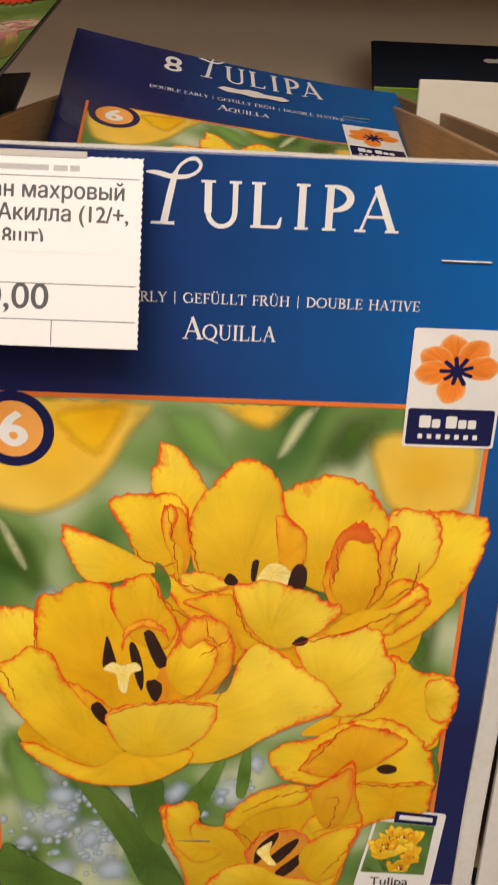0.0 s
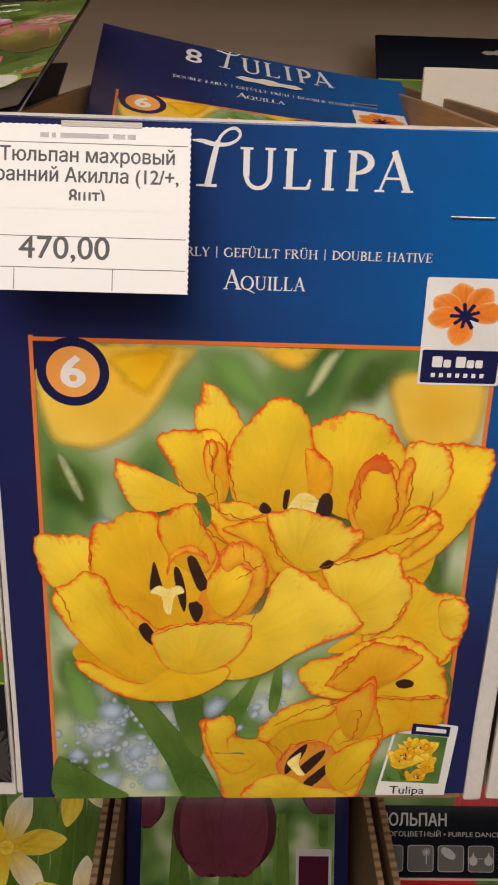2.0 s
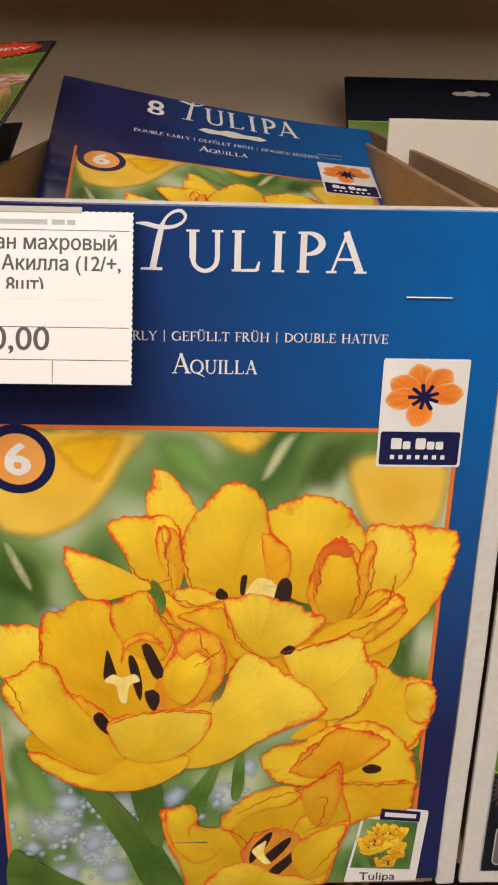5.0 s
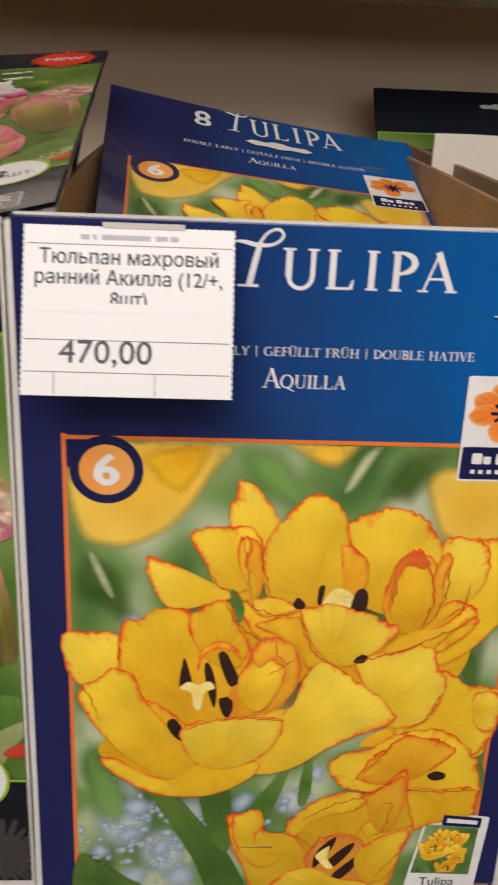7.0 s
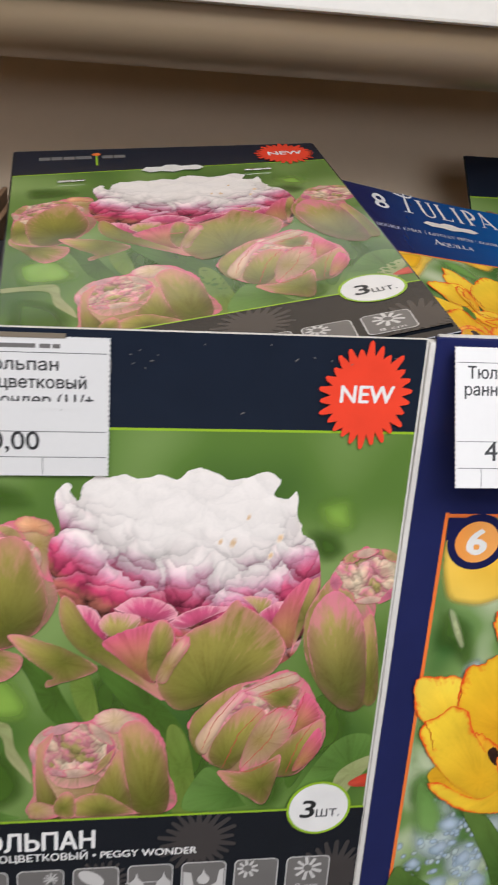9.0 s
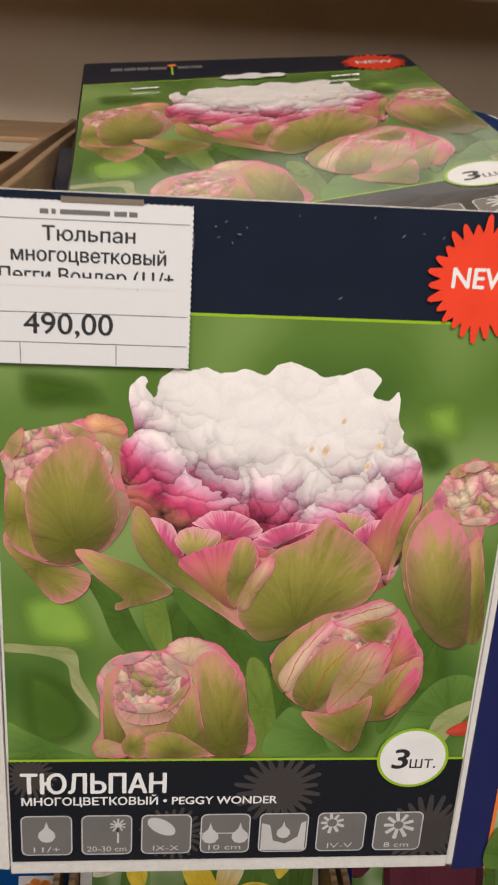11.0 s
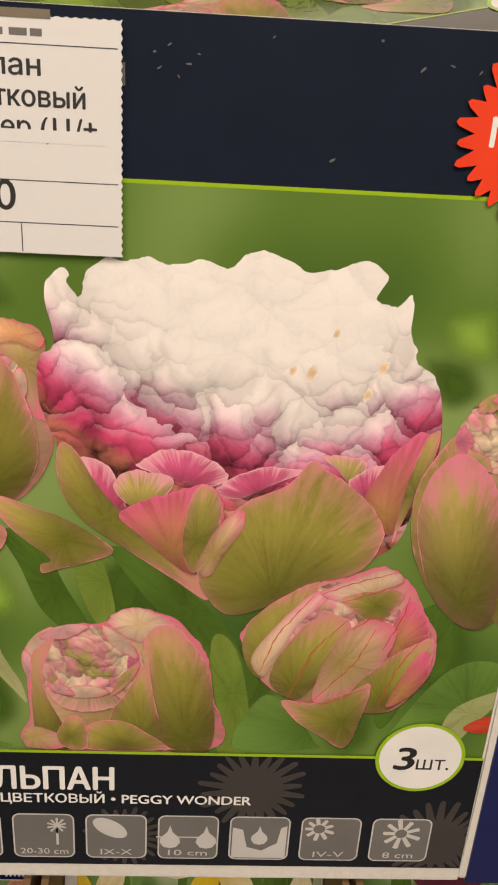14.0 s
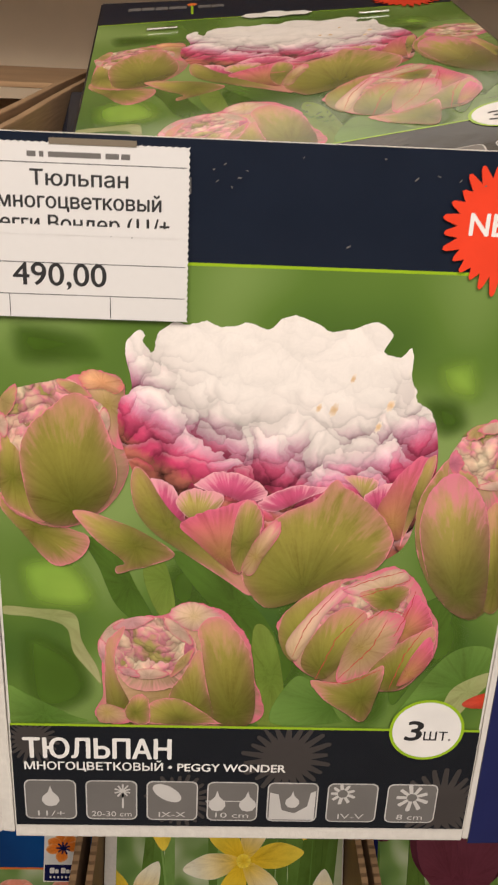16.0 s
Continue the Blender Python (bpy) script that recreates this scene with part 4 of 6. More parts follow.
    shape(art, "stam", "dark", (49.3, 79.2), [(45.9, 81.1), (48.1, 83.6), (50.8, 80.5), (53.3, 74.7), (51.3, 73.7), (47.9, 76.6)])
    shape(art, "yel", "yel_l", (64.6, 65.6), [(50.7, 78.7), (56.1, 82.3), (64.6, 83.8), (73.5, 84.8), (80.5, 84.4), (86.3, 83.1), (85, 75), (78, 66.4), (66.8, 62.2), (57, 64.1), (52.1, 70.4)])
    shape(art, "yel", "yel", (94.2, 18.7), [(68.6, 40.4), (71.7, 41.6), (74.6, 38.4), (78.4, 43.4), (81.3, 41.3), (82.1, 33.9), (89.3, 32.7), (92.5, 38.3), (98, 40.6), (102.8, 30.2), (104.4, 19), (99.2, 4.4), (79.6, 3.3), (76.1, 12.6), (70.3, 26.6)])
    shape(art, "yel", "yel_d", (112.4, 19.2), [(90.3, 36.9), (97.9, 41.7), (106.6, 46.8), (115.3, 49.7), (123.9, 53.9), (132.1, 62), (134.3, 47.5), (137.4, 35.3), (133.8, 22.6), (128.1, 4.5), (106.2, 4), (98.6, 21.7)])
    shape(art, "yel", "yel", (125.9, 22.4), [(116.3, 30.6), (124.6, 43.2), (129.1, 48.7), (126.3, 33.6), (137.4, 35.3), (132.8, 21.1), (128.1, 4.5), (117.7, 4.3)])
    shape(art, "yel", "orange", (110.2, 17.7), [(97.6, 18.8), (102.9, 28.8), (112.9, 31.9), (119.9, 27.9), (124.9, 19.5), (119.9, 7.8), (106.1, 6)])
    shape(art, "stam", "dark", (105, 21.9), [(101.1, 16.1), (102, 23.2), (107.4, 29.8), (109.2, 29.8), (107.6, 24.7), (103.3, 17.5)])
    shape(art, "stam", "dark", (112.3, 22), [(106.7, 19.1), (112.1, 25.4), (116, 27.8), (114.9, 23.5), (109.1, 16.2)])
    shape(art, "stam", "dark", (114.8, 16.4), [(108.6, 11.9), (113.6, 17.8), (118.4, 22.2), (117.1, 16.4), (111.7, 10)])
    shape(art, "cream", "cream", (106, 20.5), [(101.8, 21.8), (105.3, 25.3), (107.1, 26.1), (106.4, 20.5), (109.1, 15.7), (106.2, 15.6), (103.3, 19)])
    shape(art, "yel", "yel_l", (103.8, 6), [(86.6, 3.5), (88.7, 11.4), (96.6, 15.9), (103.5, 14.7), (110.5, 10.5), (119.8, 9.3), (124.7, 4.4)])
    # curled and frilled inner petals
    shape(art, "yel", "frill_o", (64, 104), [(56, 103), (57, 111), (62, 115), (68, 114), (71, 107), (68, 111), (62, 112), (58, 109)])
    shape(art, "yel", "frill", (72, 92), [(71, 103), (76, 110), (82, 108), (86, 104), (84, 95), (78, 87), (72, 90), (70, 97)])
    shape(art, "yel", "frill_o", (80, 96), [(74, 110), (78, 116), (83, 117), (88, 114), (91, 106), (90, 97), (86, 91), (79, 85), (84, 95), (86, 104), (82, 108), (77, 105)])
    shape(art, "yel", "frill", (104, 34), [(90, 34), (95, 43), (103, 49), (113, 52), (119, 48), (115, 43), (106, 41), (99, 37), (94, 31)])
    shape(art, "yel", "frill", (86, 24), [(70, 39), (75, 43), (80, 42), (82, 37), (79, 31), (82, 24), (90, 22), (82, 16), (75, 21), (71, 30)])
    shape(art, "yel", "frill_o", (122, 36), [(119, 49), (126, 55), (132, 59), (133, 48), (130, 36), (125, 33), (121, 39)])
    shape(art, "yel", "frill", (119, 14), [(117, 22), (124, 30), (136, 34), (134, 23), (130, 12), (123, 8), (118, 14)])
    shape(art, "yel", "frill_r", (121, 138), [(120, 145), (123, 149), (128, 150), (131, 147), (130, 144), (125, 145), (122, 143), (121, 137), (120, 131), (119, 139)])
    shape(art, "yel", "frill_o", (134, 128), [(133, 140), (136, 150), (139, 147), (137, 140), (137, 132), (135, 126), (132, 123), (135, 132)])
    shape(art, "yel", "frill", (72, 134), [(68, 151), (71, 155), (73, 151), (71, 145), (74, 141), (75, 135), (73, 130), (71, 138), (69, 143)])
    fold(art, [(58.6, 142.5), (62.2, 136.4), (67.6, 133.5), (73, 135.8)])
    fold(art, [(69.5, 154.6), (70.9, 148.2), (71.8, 140.6), (73.5, 131.2)])
    fold(art, [(67.6, 133.9), (73.7, 128.5), (82.8, 125.3), (89.9, 127.3)])
    fold(art, [(64.6, 130.5), (68.3, 122.7), (74.8, 117.1), (79, 114.9)])
    fold(art, [(89.9, 126.6), (91.6, 118.7), (95.5, 110.6), (101.9, 106.1)])
    fold(art, [(80.2, 102), (87.4, 106.9), (90.4, 110.5)])
    fold(art, [(82, 116.1), (83.2, 109.2), (87.4, 105.7)])
    fold(art, [(120.3, 143), (121.2, 135.3), (119.6, 128.5)])
    fold(art, [(134, 146.6), (132.9, 140), (134.4, 131.1), (130.9, 120.8)])
    fold(art, [(138, 145.6), (138.5, 135.7), (134.8, 124.3)])
    fold(art, [(145.7, 138.1), (145, 130.3), (137.8, 124.4)])
    fold(art, [(128.4, 113.8), (140.2, 119.9), (147.1, 123.5)])
    fold(art, [(109.1, 107.5), (118.3, 110), (130.4, 113.9)])
    fold(art, [(98.6, 21.7), (102.8, 30.2), (112.8, 33.3)])
    fold(art, [(89.3, 32.7), (96.1, 30.1), (100.8, 24.6)])
    fold(art, [(124.4, 45.9), (128.7, 47.3), (126.3, 33.6), (120.8, 30.7)])
    fold(art, [(137.4, 35.3), (132.7, 22.5), (124.3, 10.8)])
    fold(art, [(127.9, 76.1), (123, 68.3), (116.9, 60.3)])
    fold(art, [(140.4, 93.8), (136.9, 83.8), (128.8, 78.6)])
    fold(art, [(132.8, 52.8), (146.1, 51.8), (158.1, 52.9)])
    fold(art, [(29.7, 113.7), (29.9, 107.8), (29, 104.3)])
    fold(art, [(16.6, 98), (20.4, 90.8), (22.2, 83.5)])
    fold(art, [(75.4, 152.6), (77.5, 140.8), (79.7, 132)])
    fold(art, [(51.8, 78.7), (60.4, 82.7), (73.1, 84.3), (85.9, 83.1)])
    fold(art, [(85.8, 84.6), (92.2, 99.9), (95.3, 105.2)])
    fold(art, [(95.8, 38.9), (106.7, 46), (119.7, 50.3), (131.8, 60.2)])
    return art


def rosette(art, cx, cz, wide, n, seed):
    """The crumpled heart of a double bud, with a few loose petal edges lying over it."""
    rnd = random.Random(seed)
    shape(art, "bud_heart", "crm", (cx, cz), [(x + rnd.uniform(-0.08, 0.08) * wide, z + rnd.uniform(-0.08, 0.08) * wide) for x, z in ellipse(cx, cz, wide * 1.12, wide * 0.86, 14)])
    for k in range(n // 4):
        a = k * 2.4 + rnd.uniform(-0.3, 0.3)
        x, z = cx + 1.05 * wide * math.cos(a), cz + 0.8 * wide * math.sin(a)
        w, g = rnd.uniform(4.0, 7.5), rnd.uniform(1.8, 3.0)
        ca, sa = math.cos(a + 1.57), math.sin(a + 1.57)
        pts = [(x + p * ca * w - q * sa * g, z + p * sa * w + q * ca * g) for p, q in ((-1, 0.2), (-0.5, 0.8), (0.2, 1.0), (1, 0.3), (0.6, -0.4), (-0.3, -0.5))]
        tip = rnd.choice([(0.80, 0.56, 0.42), (0.74, 0.22, 0.32), (0.56, 0.42, 0.16), (0.82, 0.44, 0.44)])
        shape(art, "bud", (tuple(c * 0.6 for c in tip), tip, (0.66, 0.17, 0.22), 0.35, 0.35, 0.7), (x + sa * 0.3, z - ca * 0.3), pts)


def art_pink_tulips():
    """A white and pink double tulip among green and pink buds."""
    art = new_art(0.3, 0.0, None, ((1.2, 40.0), (165.3, 216.2)))
    shape(art, "soft", "pgr_l", (140.9, 182.1), [(131.3, 190.6), (145.7, 194.5), (151.3, 180.6), (145.3, 175), (134.6, 178.3)])
    shape(art, "soft", "pgr_d", (137.1, 172.9), [(129.4, 179.9), (142.9, 179.4), (147.8, 169.5), (140.1, 163.7), (132.7, 167.2)])
    shape(art, "soft", "pgr_d", (19.2, 190.2), [(8.7, 199.8), (30.5, 197.3), (36.7, 187.4), (25.3, 183.6), (9.3, 184.8)])
    shape(art, "soft", "pgr_l", (22.7, 108.2), [(5.5, 120.5), (25, 123), (35.3, 106.3), (27.8, 97.3), (7.9, 101.3)])
    shape(art, "soft", "pgr_d", (21.5, 74.2), [(5.6, 92.4), (25.6, 86), (32.7, 67.2), (20.8, 56), (5.6, 59.5)])
    shape(art, "soft", "pgr_l", (125.2, 141.9), [(117.3, 149.6), (131.8, 146), (133.8, 129.8), (127.3, 123.4), (120.1, 131.6)])
    for x, z, r in ((72, 96, 13), (92, 80, 12), (60, 110, 10), (124, 64, 10), (146, 92, 12), (100, 100, 10), (50, 64, 9)):
        shape(art, "soft", "pgr_d", (x, z), ellipse(x, z, r, r * 1.3, 8))
    shape(art, "leaf", "sage", (16.9, 98.2), [(1.6, 101.6), (11.5, 100.9), (24.2, 99), (26.6, 88.3), (31.4, 77.9), (32.7, 70.8), (29.1, 75.5), (23.7, 83.6), (21.3, 93.8), (11.4, 97.4), (1.4, 98.5)])
    shape(art, "leaf", "leaf_m", (13.2, 57.1), [(0.5, 69.1), (7.9, 65.6), (20.9, 57.8), (26.6, 54.4), (-0.5, 54)])
    shape(art, "leaf", "pgr_d", (42.6, 110.8), [(28.6, 127.2), (37.4, 126.4), (44.4, 110.8), (50.8, 96.7), (46.1, 95.4), (38, 103), (32.8, 116.9)])
    shape(art, "leaf", "pgr_s", (55.2, 113.2), [(47.1, 117.3), (53.4, 120.6), (57.5, 102.4), (53.5, 97.8), (48.9, 106.6)])
    shape(art, "leaf", "pgr_d", (77.4, 102.8), [(56, 122.7), (64.1, 120.8), (81, 106.2), (91, 91.8), (93.9, 75.5), (88, 77.8), (77.8, 93.8), (66.2, 106.9)])
    shape(art, "leaf", "pgr_s", (90.1, 75.4), [(83.4, 93.9), (91.2, 89.5), (96.1, 55.9), (86.3, 55.2)])
    shape(art, "leaf", "pgr_d", (142.8, 88.2), [(136.4, 101.8), (145.8, 108.7), (149.2, 97.5), (140.4, 76.3), (134, 64), (131.4, 70.1), (135.4, 85.7)])
    shape(art, "leaf", "leaf_m", (158.8, 71.8), [(137.8, 65.3), (150.8, 86), (164, 88.6), (167.9, 76.8), (159.8, 64.4), (151, 56.2), (134.9, 55.9)])
    shape(art, "leaf", "sage", (158.9, 70.5), [(151, 56.2), (153, 70.4), (163.7, 77.9), (167.9, 76.8), (161.5, 66.9), (155, 56.2)])
    shape(art, "leaf", "leaf_m", (112.4, 62.4), [(91.2, 55.3), (97.9, 74.4), (105.8, 72.1), (114.7, 58.7), (115, 55.6)])
    shape(art, "bud", "red_b", (165.4, 66.9), [(157.8, 64.8), (163.2, 68.9), (169.4, 69.5), (169.9, 64), (162.1, 62.9)])
    shape(art, "bud", "bgr", (13, 130.9), [(3.5, 143.5), (11.6, 135.9), (23.5, 131.2), (29.5, 128.3), (28.5, 122.1), (21.2, 117.3), (16, 119.7), (9.4, 128.8), (3.1, 137.6)])
    shape(art, "bud", "bpk", (22.4, 148.9), [(5.3, 171.5), (12.1, 177), (18.7, 179), (28.5, 182.8), (38.2, 181.9), (41.4, 178.9), (40.4, 171.7), (42.6, 155.2), (40.3, 145.5), (34.1, 137.5), (23.5, 131.6), (11.5, 133.9), (3.4, 142.5)])
    shape(art, "bud", "bpk_l", (15, 169.1), [(5.2, 170.6), (12.1, 176.7), (21.9, 179.1), (30, 178.5), (23.3, 173), (14.9, 167.3), (7.7, 157.9), (4.4, 157.8)])
    shape(art, "bud", "bgr", (7.2, 148.4), [(4.8, 164.3), (8.9, 163.5), (10.4, 152.3), (13.6, 142.8), (19.3, 134.1), (11.5, 134.5), (3.4, 142.5)])
    shape(art, "bud", "bpk", (36.5, 173.4), [(30.1, 182.3), (35.8, 183.9), (41.5, 179.7), (40, 166.2), (41.2, 158.9), (36.3, 162.5), (32.3, 173.2)])
    shape(art, "bud", "bor", (35, 180.4), [(28.2, 182.3), (31.8, 184.5), (38.2, 182.6), (41.5, 179.7), (39, 177), (34.9, 178.6), (30, 178.5)])
    rosette(art, 20, 168, 15, 22, 4)
    shape(art, "bud", "bgr", (25.5, 139.2), [(9.7, 158), (13.2, 166.3), (20, 172.9), (26.7, 177), (31.6, 174.6), (35.5, 167), (37.9, 158.8), (38.6, 147.4), (32.3, 137), (21.8, 132.1), (13.3, 135.9), (10.4, 146.6)])
    shape(art, "bud", "bgr", (44.5, 125.6), [(25.1, 136.8), (28.9, 137.7), (37.5, 134.5), (46.2, 130.7), (56.9, 122.7), (49.8, 118.4), (44.4, 116.8), (38.7, 114.9), (38.3, 117.5), (40.9, 119.2), (33, 126.3), (28.7, 131.3)])
    shape(art, "heart", "white", (84.9, 167.6), [(41.9, 191), (42.9, 194.7), (46.4, 197), (47.7, 192.9), (49.6, 190.4), (51.5, 196.3), (55.9, 199.5), (60.7, 199.2), (64.7, 200.5), (69.5, 198.6), (74.3, 199.6), (78.3, 200.3), (83.2, 198.3), (87, 201.8), (92.5, 202.8), (98.4, 199.7), (102.6, 198.5), (108.9, 200), (114.4, 201.6), (119.2, 198.4), (117.8, 193.2), (122.1, 191.1), (125.6, 194.2), (126.6, 186), (128.9, 178.1), (133.5, 173.7), (135.7, 163.6), (127.8, 149.9), (107.2, 145.4), (75.6, 146.5), (54.8, 149.8), (42.1, 158.9), (38.9, 172.6), (43.4, 178.9)])
    shape(art, "heart", "mag", (89.9, 140.9), [(40, 164.8), (48, 161), (59.8, 163.2), (75, 161.8), (89.3, 150.7), (103.4, 149.2), (115.4, 151.5), (125, 159.4), (129.9, 169), (134.8, 171.9), (137.6, 156), (134.1, 142.1), (128.9, 125.5), (109.7, 116.6), (87.8, 116.1), (69.5, 119.9), (55, 129.9), (45.4, 147.6)])
    for x, z, r in ((104, 174, 1.6), (99.5, 174.5, 1.1), (109, 184, 1.0), (121, 176, 1.5), (118, 169, 1.2)):
        shape(art, "pale", ((0.72, 0.46, 0.20), (0.84, 0.70, 0.56), (0.86, 0.76, 0.66), 0.0, 0.4, 1.0), (x, z), ellipse(x, z, r * 0.7, r * 1.5, 8, -20))
    # folded magenta and green petals below the white crown
    shape(art, "bud", "mgp", (74, 141), [(63, 148), (69, 152), (76, 152), (84, 148), (85, 144), (79, 142), (73, 144), (66, 146)])
    shape(art, "bud", "mgp", (54, 131), [(47, 148), (55, 148), (60, 137), (58, 132), (52, 138)])
    shape(art, "bud", "mgp", (95, 138), [(83, 142), (93, 148), (103, 148), (106, 148), (98, 144), (88, 139)])
    shape(art, "bud", "grp", (64, 134), [(57, 142), (61, 146), (66, 146), (72, 144), (70, 139), (65, 135), (60, 137)])
    shape(art, "bud", "grp", (115, 143), [(109, 152), (116, 152), (120, 150), (117, 144), (113, 148)])
    shape(art, "bud", "mgp", (121, 139), [(116, 144), (119, 148), (124, 150), (125, 146), (123, 140)])
    shape(art, "bud", "bgr", (55, 132), [(43.2, 149.4), (44.9, 153.3), (48.3, 150.6), (55, 139), (65.7, 128.1), (74.9, 120), (81.6, 111.6), (81.3, 107.7), (73.3, 113.6), (60.5, 122.8), (49.8, 130.8), (44.2, 139.7)])
    shape(art, "bud", "brd", (72.1, 123.1), [(58.5, 133.1), (63.7, 137.2), (72.4, 140.5), (81.4, 142.7), (85, 134.8), (82.2, 125.4), (77.8, 115.9), (71.3, 119.9), (64, 127.1)])
    shape(art, "bud", "bgr", (78.3, 126.4), [(76.8, 139.6), (81, 142.7), (84.6, 135.8), (82, 123.4), (77.8, 116.3), (74.8, 124.2)])
    shape(art, "bud", "brd", (125.9, 135.8), [(120.3, 137.7), (124.3, 149.8), (130.4, 158.1), (134.6, 159.3), (136.5, 154), (132.5, 141.1), (128.1, 129.7)])
    shape(art, "bud", "bgr", (133.2, 142.1), [(131, 146), (134.2, 158.2), (137.2, 159.4), (136.4, 152.1), (133.3, 141.1), (130.3, 131.8), (129, 128.1)])
    shape(art, "bud", "bgr", (99.2, 109.9), [(106.4, 150.6), (110.5, 147.8), (118, 142.7), (124.1, 135.8), (126.7, 128.6), (122.3, 119), (111.8, 113.4), (101.2, 107.7), (88.5, 103), (81.8, 108.4), (78.7, 116.9), (82.7, 127.5), (90.1, 137.9), (100.3, 143.2)])
    shape(art, "bud", "bpk", (82.9, 122.3), [(78.6, 118), (82.6, 128.6), (88.5, 135.9), (90.5, 131.8), (85.6, 122.4), (82, 115.5)])
    shape(art, "bud", "bgr", (152.3, 115.4), [(133.2, 135), (134, 146.1), (140.7, 158.9), (148.4, 165.8), (153.8, 168.8), (159.5, 142.8), (163.9, 113.5), (158.2, 101.1), (150.6, 101.7), (141.8, 110.8), (135.5, 123.6)])
    shape(art, "bud", "bpk", (151.6, 156.4), [(141.1, 156.1), (145.1, 164.8), (149.6, 169.6), (155.3, 170.5), (159.8, 142.8), (151.9, 142.6), (144.2, 146.4)])
    rosette(art, 156, 160, 13, 34, 6)
    shape(art, "bud", "bgr", (162, 113.5), [(153.8, 136.5), (159.5, 142.8), (165, 109.1), (160.2, 103.4), (155.1, 121.9)])
    shape(art, "bud", "bgp", (150.5, 108.8), [(135, 131.9), (135.9, 145.2), (139.9, 152.2), (144.9, 153.9), (151, 148.9), (155.5, 140.7), (158.6, 125.2), (159.2, 104.5), (151.6, 101.2), (141.6, 111.9)])
    shape(art, "bud", "bpk", (59.5, 67.7), [(33, 82.6), (35, 91.8), (41.5, 96.5), (48, 98.8), (55.4, 100.1), (60.8, 104.6), (69.1, 103.1), (75.7, 99.4), (82.1, 89.3), (84.7, 75.3), (84.9, 55.2), (34.4, 54.5), (33.4, 67.2)])
    shape(art, "bud", "crm", (49.9, 81.8), [(36.7, 81.5), (39.6, 90.8), (48, 95.5), (59.1, 94.6), (64.9, 86.7), (63.2, 74.9), (53.8, 68.8), (42.3, 69.8)])
    rosette(art, 48, 86, 14, 34, 1)
    shape(art, "bud", "bpk_l", (63.7, 99.2), [(55.4, 99.7), (61.2, 104.6), (68.2, 103), (73.5, 99.4), (70.2, 95.9), (62.9, 93.5)])
    shape(art, "bud", "bgr", (38.3, 57.5), [(34.1, 83.8), (36.9, 91.2), (41, 94.2), (37.7, 83.9), (38.1, 74.5), (42.6, 62.5), (44.1, 54.6), (35.5, 54.5)])
    shape(art, "bud", "bpk", (34.4, 58.7), [(31, 60.4), (34.5, 62.4), (41.2, 59.5), (43.1, 54.6), (32.4, 54.4)])
    shape(art, "bud", "bgr", (77.3, 58.1), [(66.4, 86.7), (65.1, 93.6), (68.7, 98.6), (73.9, 98.3), (80.8, 89.3), (84.7, 75.3), (84.3, 55.2), (71.5, 55), (68, 70.2)])
    shape(art, "bud", "bgr", (64.5, 59.2), [(55.7, 65.2), (61.3, 77.3), (65.8, 85.6), (68.3, 72.6), (71.1, 55), (63.6, 57.9)])
    shape(art, "bud", "bgr", (59.7, 55.8), [(46.4, 54.6), (48.4, 62.1), (53.8, 65.1), (61.5, 64), (72.5, 55.5), (72.5, 54.5)])
    shape(art, "bud", "bgr", (44.1, 58.8), [(40.6, 59.5), (44.2, 66.2), (48.4, 65.1), (49, 54.7), (43.1, 54.6)])
    shape(art, "bud", "bpk", (120.5, 80.7), [(91.8, 94.1), (94.2, 102), (102.9, 109.9), (110.8, 114.5), (118.9, 116.4), (127.7, 120), (134.6, 116.1), (140.5, 106.4), (145.1, 97.5), (145.2, 84.7), (138.8, 73.8), (131.4, 69.8), (113.5, 72.2), (99.5, 79.2)])
    rosette(art, 119, 101, 16, 26, 2)
    shape(art, "bud", "bgr", (100.8, 87.4), [(91.9, 93), (93.8, 101.4), (102, 109.5), (110.8, 114.5), (110.3, 109), (104.7, 98.9), (100.8, 87.4), (97.7, 82), (94.3, 84.9)])
    shape(art, "bud", "bpk_l", (97.2, 83.8), [(94.6, 88.4), (100, 98.8), (110.2, 111.2), (114, 109.1), (107.3, 101.2), (102.1, 89.7), (98.3, 82.2)])
    shape(art, "bud", "bgr", (107.2, 78.1), [(100.3, 80.4), (103.3, 92.1), (110.9, 102.4), (118.3, 103.7), (121.8, 97), (116.2, 85.4), (108.5, 74.5)])
    shape(art, "bud", "bpk_l", (126.9, 110.5), [(112, 111.2), (120.8, 115.8), (128.7, 119.2), (133.7, 116.1), (128.6, 111.6), (119.7, 108.1)])
    shape(art, "bud", "bgr", (127.3, 107.2), [(117.8, 109.2), (128.5, 112.7), (134.2, 111.7), (132.1, 106.2), (127.9, 101.6)])
    shape(art, "bud", "brd", (134.3, 95), [(130.8, 92.6), (135.5, 108.5), (139.6, 106.3), (143.5, 97.4), (138.4, 92.7), (134.9, 90.4)])
    shape(art, "bud", "bpk", (119.8, 87.8), [(118.9, 96.9), (125.9, 102.7), (133.8, 99.5), (131.3, 88), (124.6, 78.4), (113.4, 73.4), (114.3, 85.3)])
    shape(art, "bud", "bgr", (132.9, 73.7), [(122.9, 76), (131.3, 88), (140, 95.1), (144.6, 96.3), (144.2, 84.7), (138.6, 75.1), (131.4, 69.8)])
    shape(art, "bud", "brd", (137.4, 77.4), [(134, 72.6), (138.3, 85.8), (143.2, 92.8), (144.8, 84.7), (140.4, 76.3)])
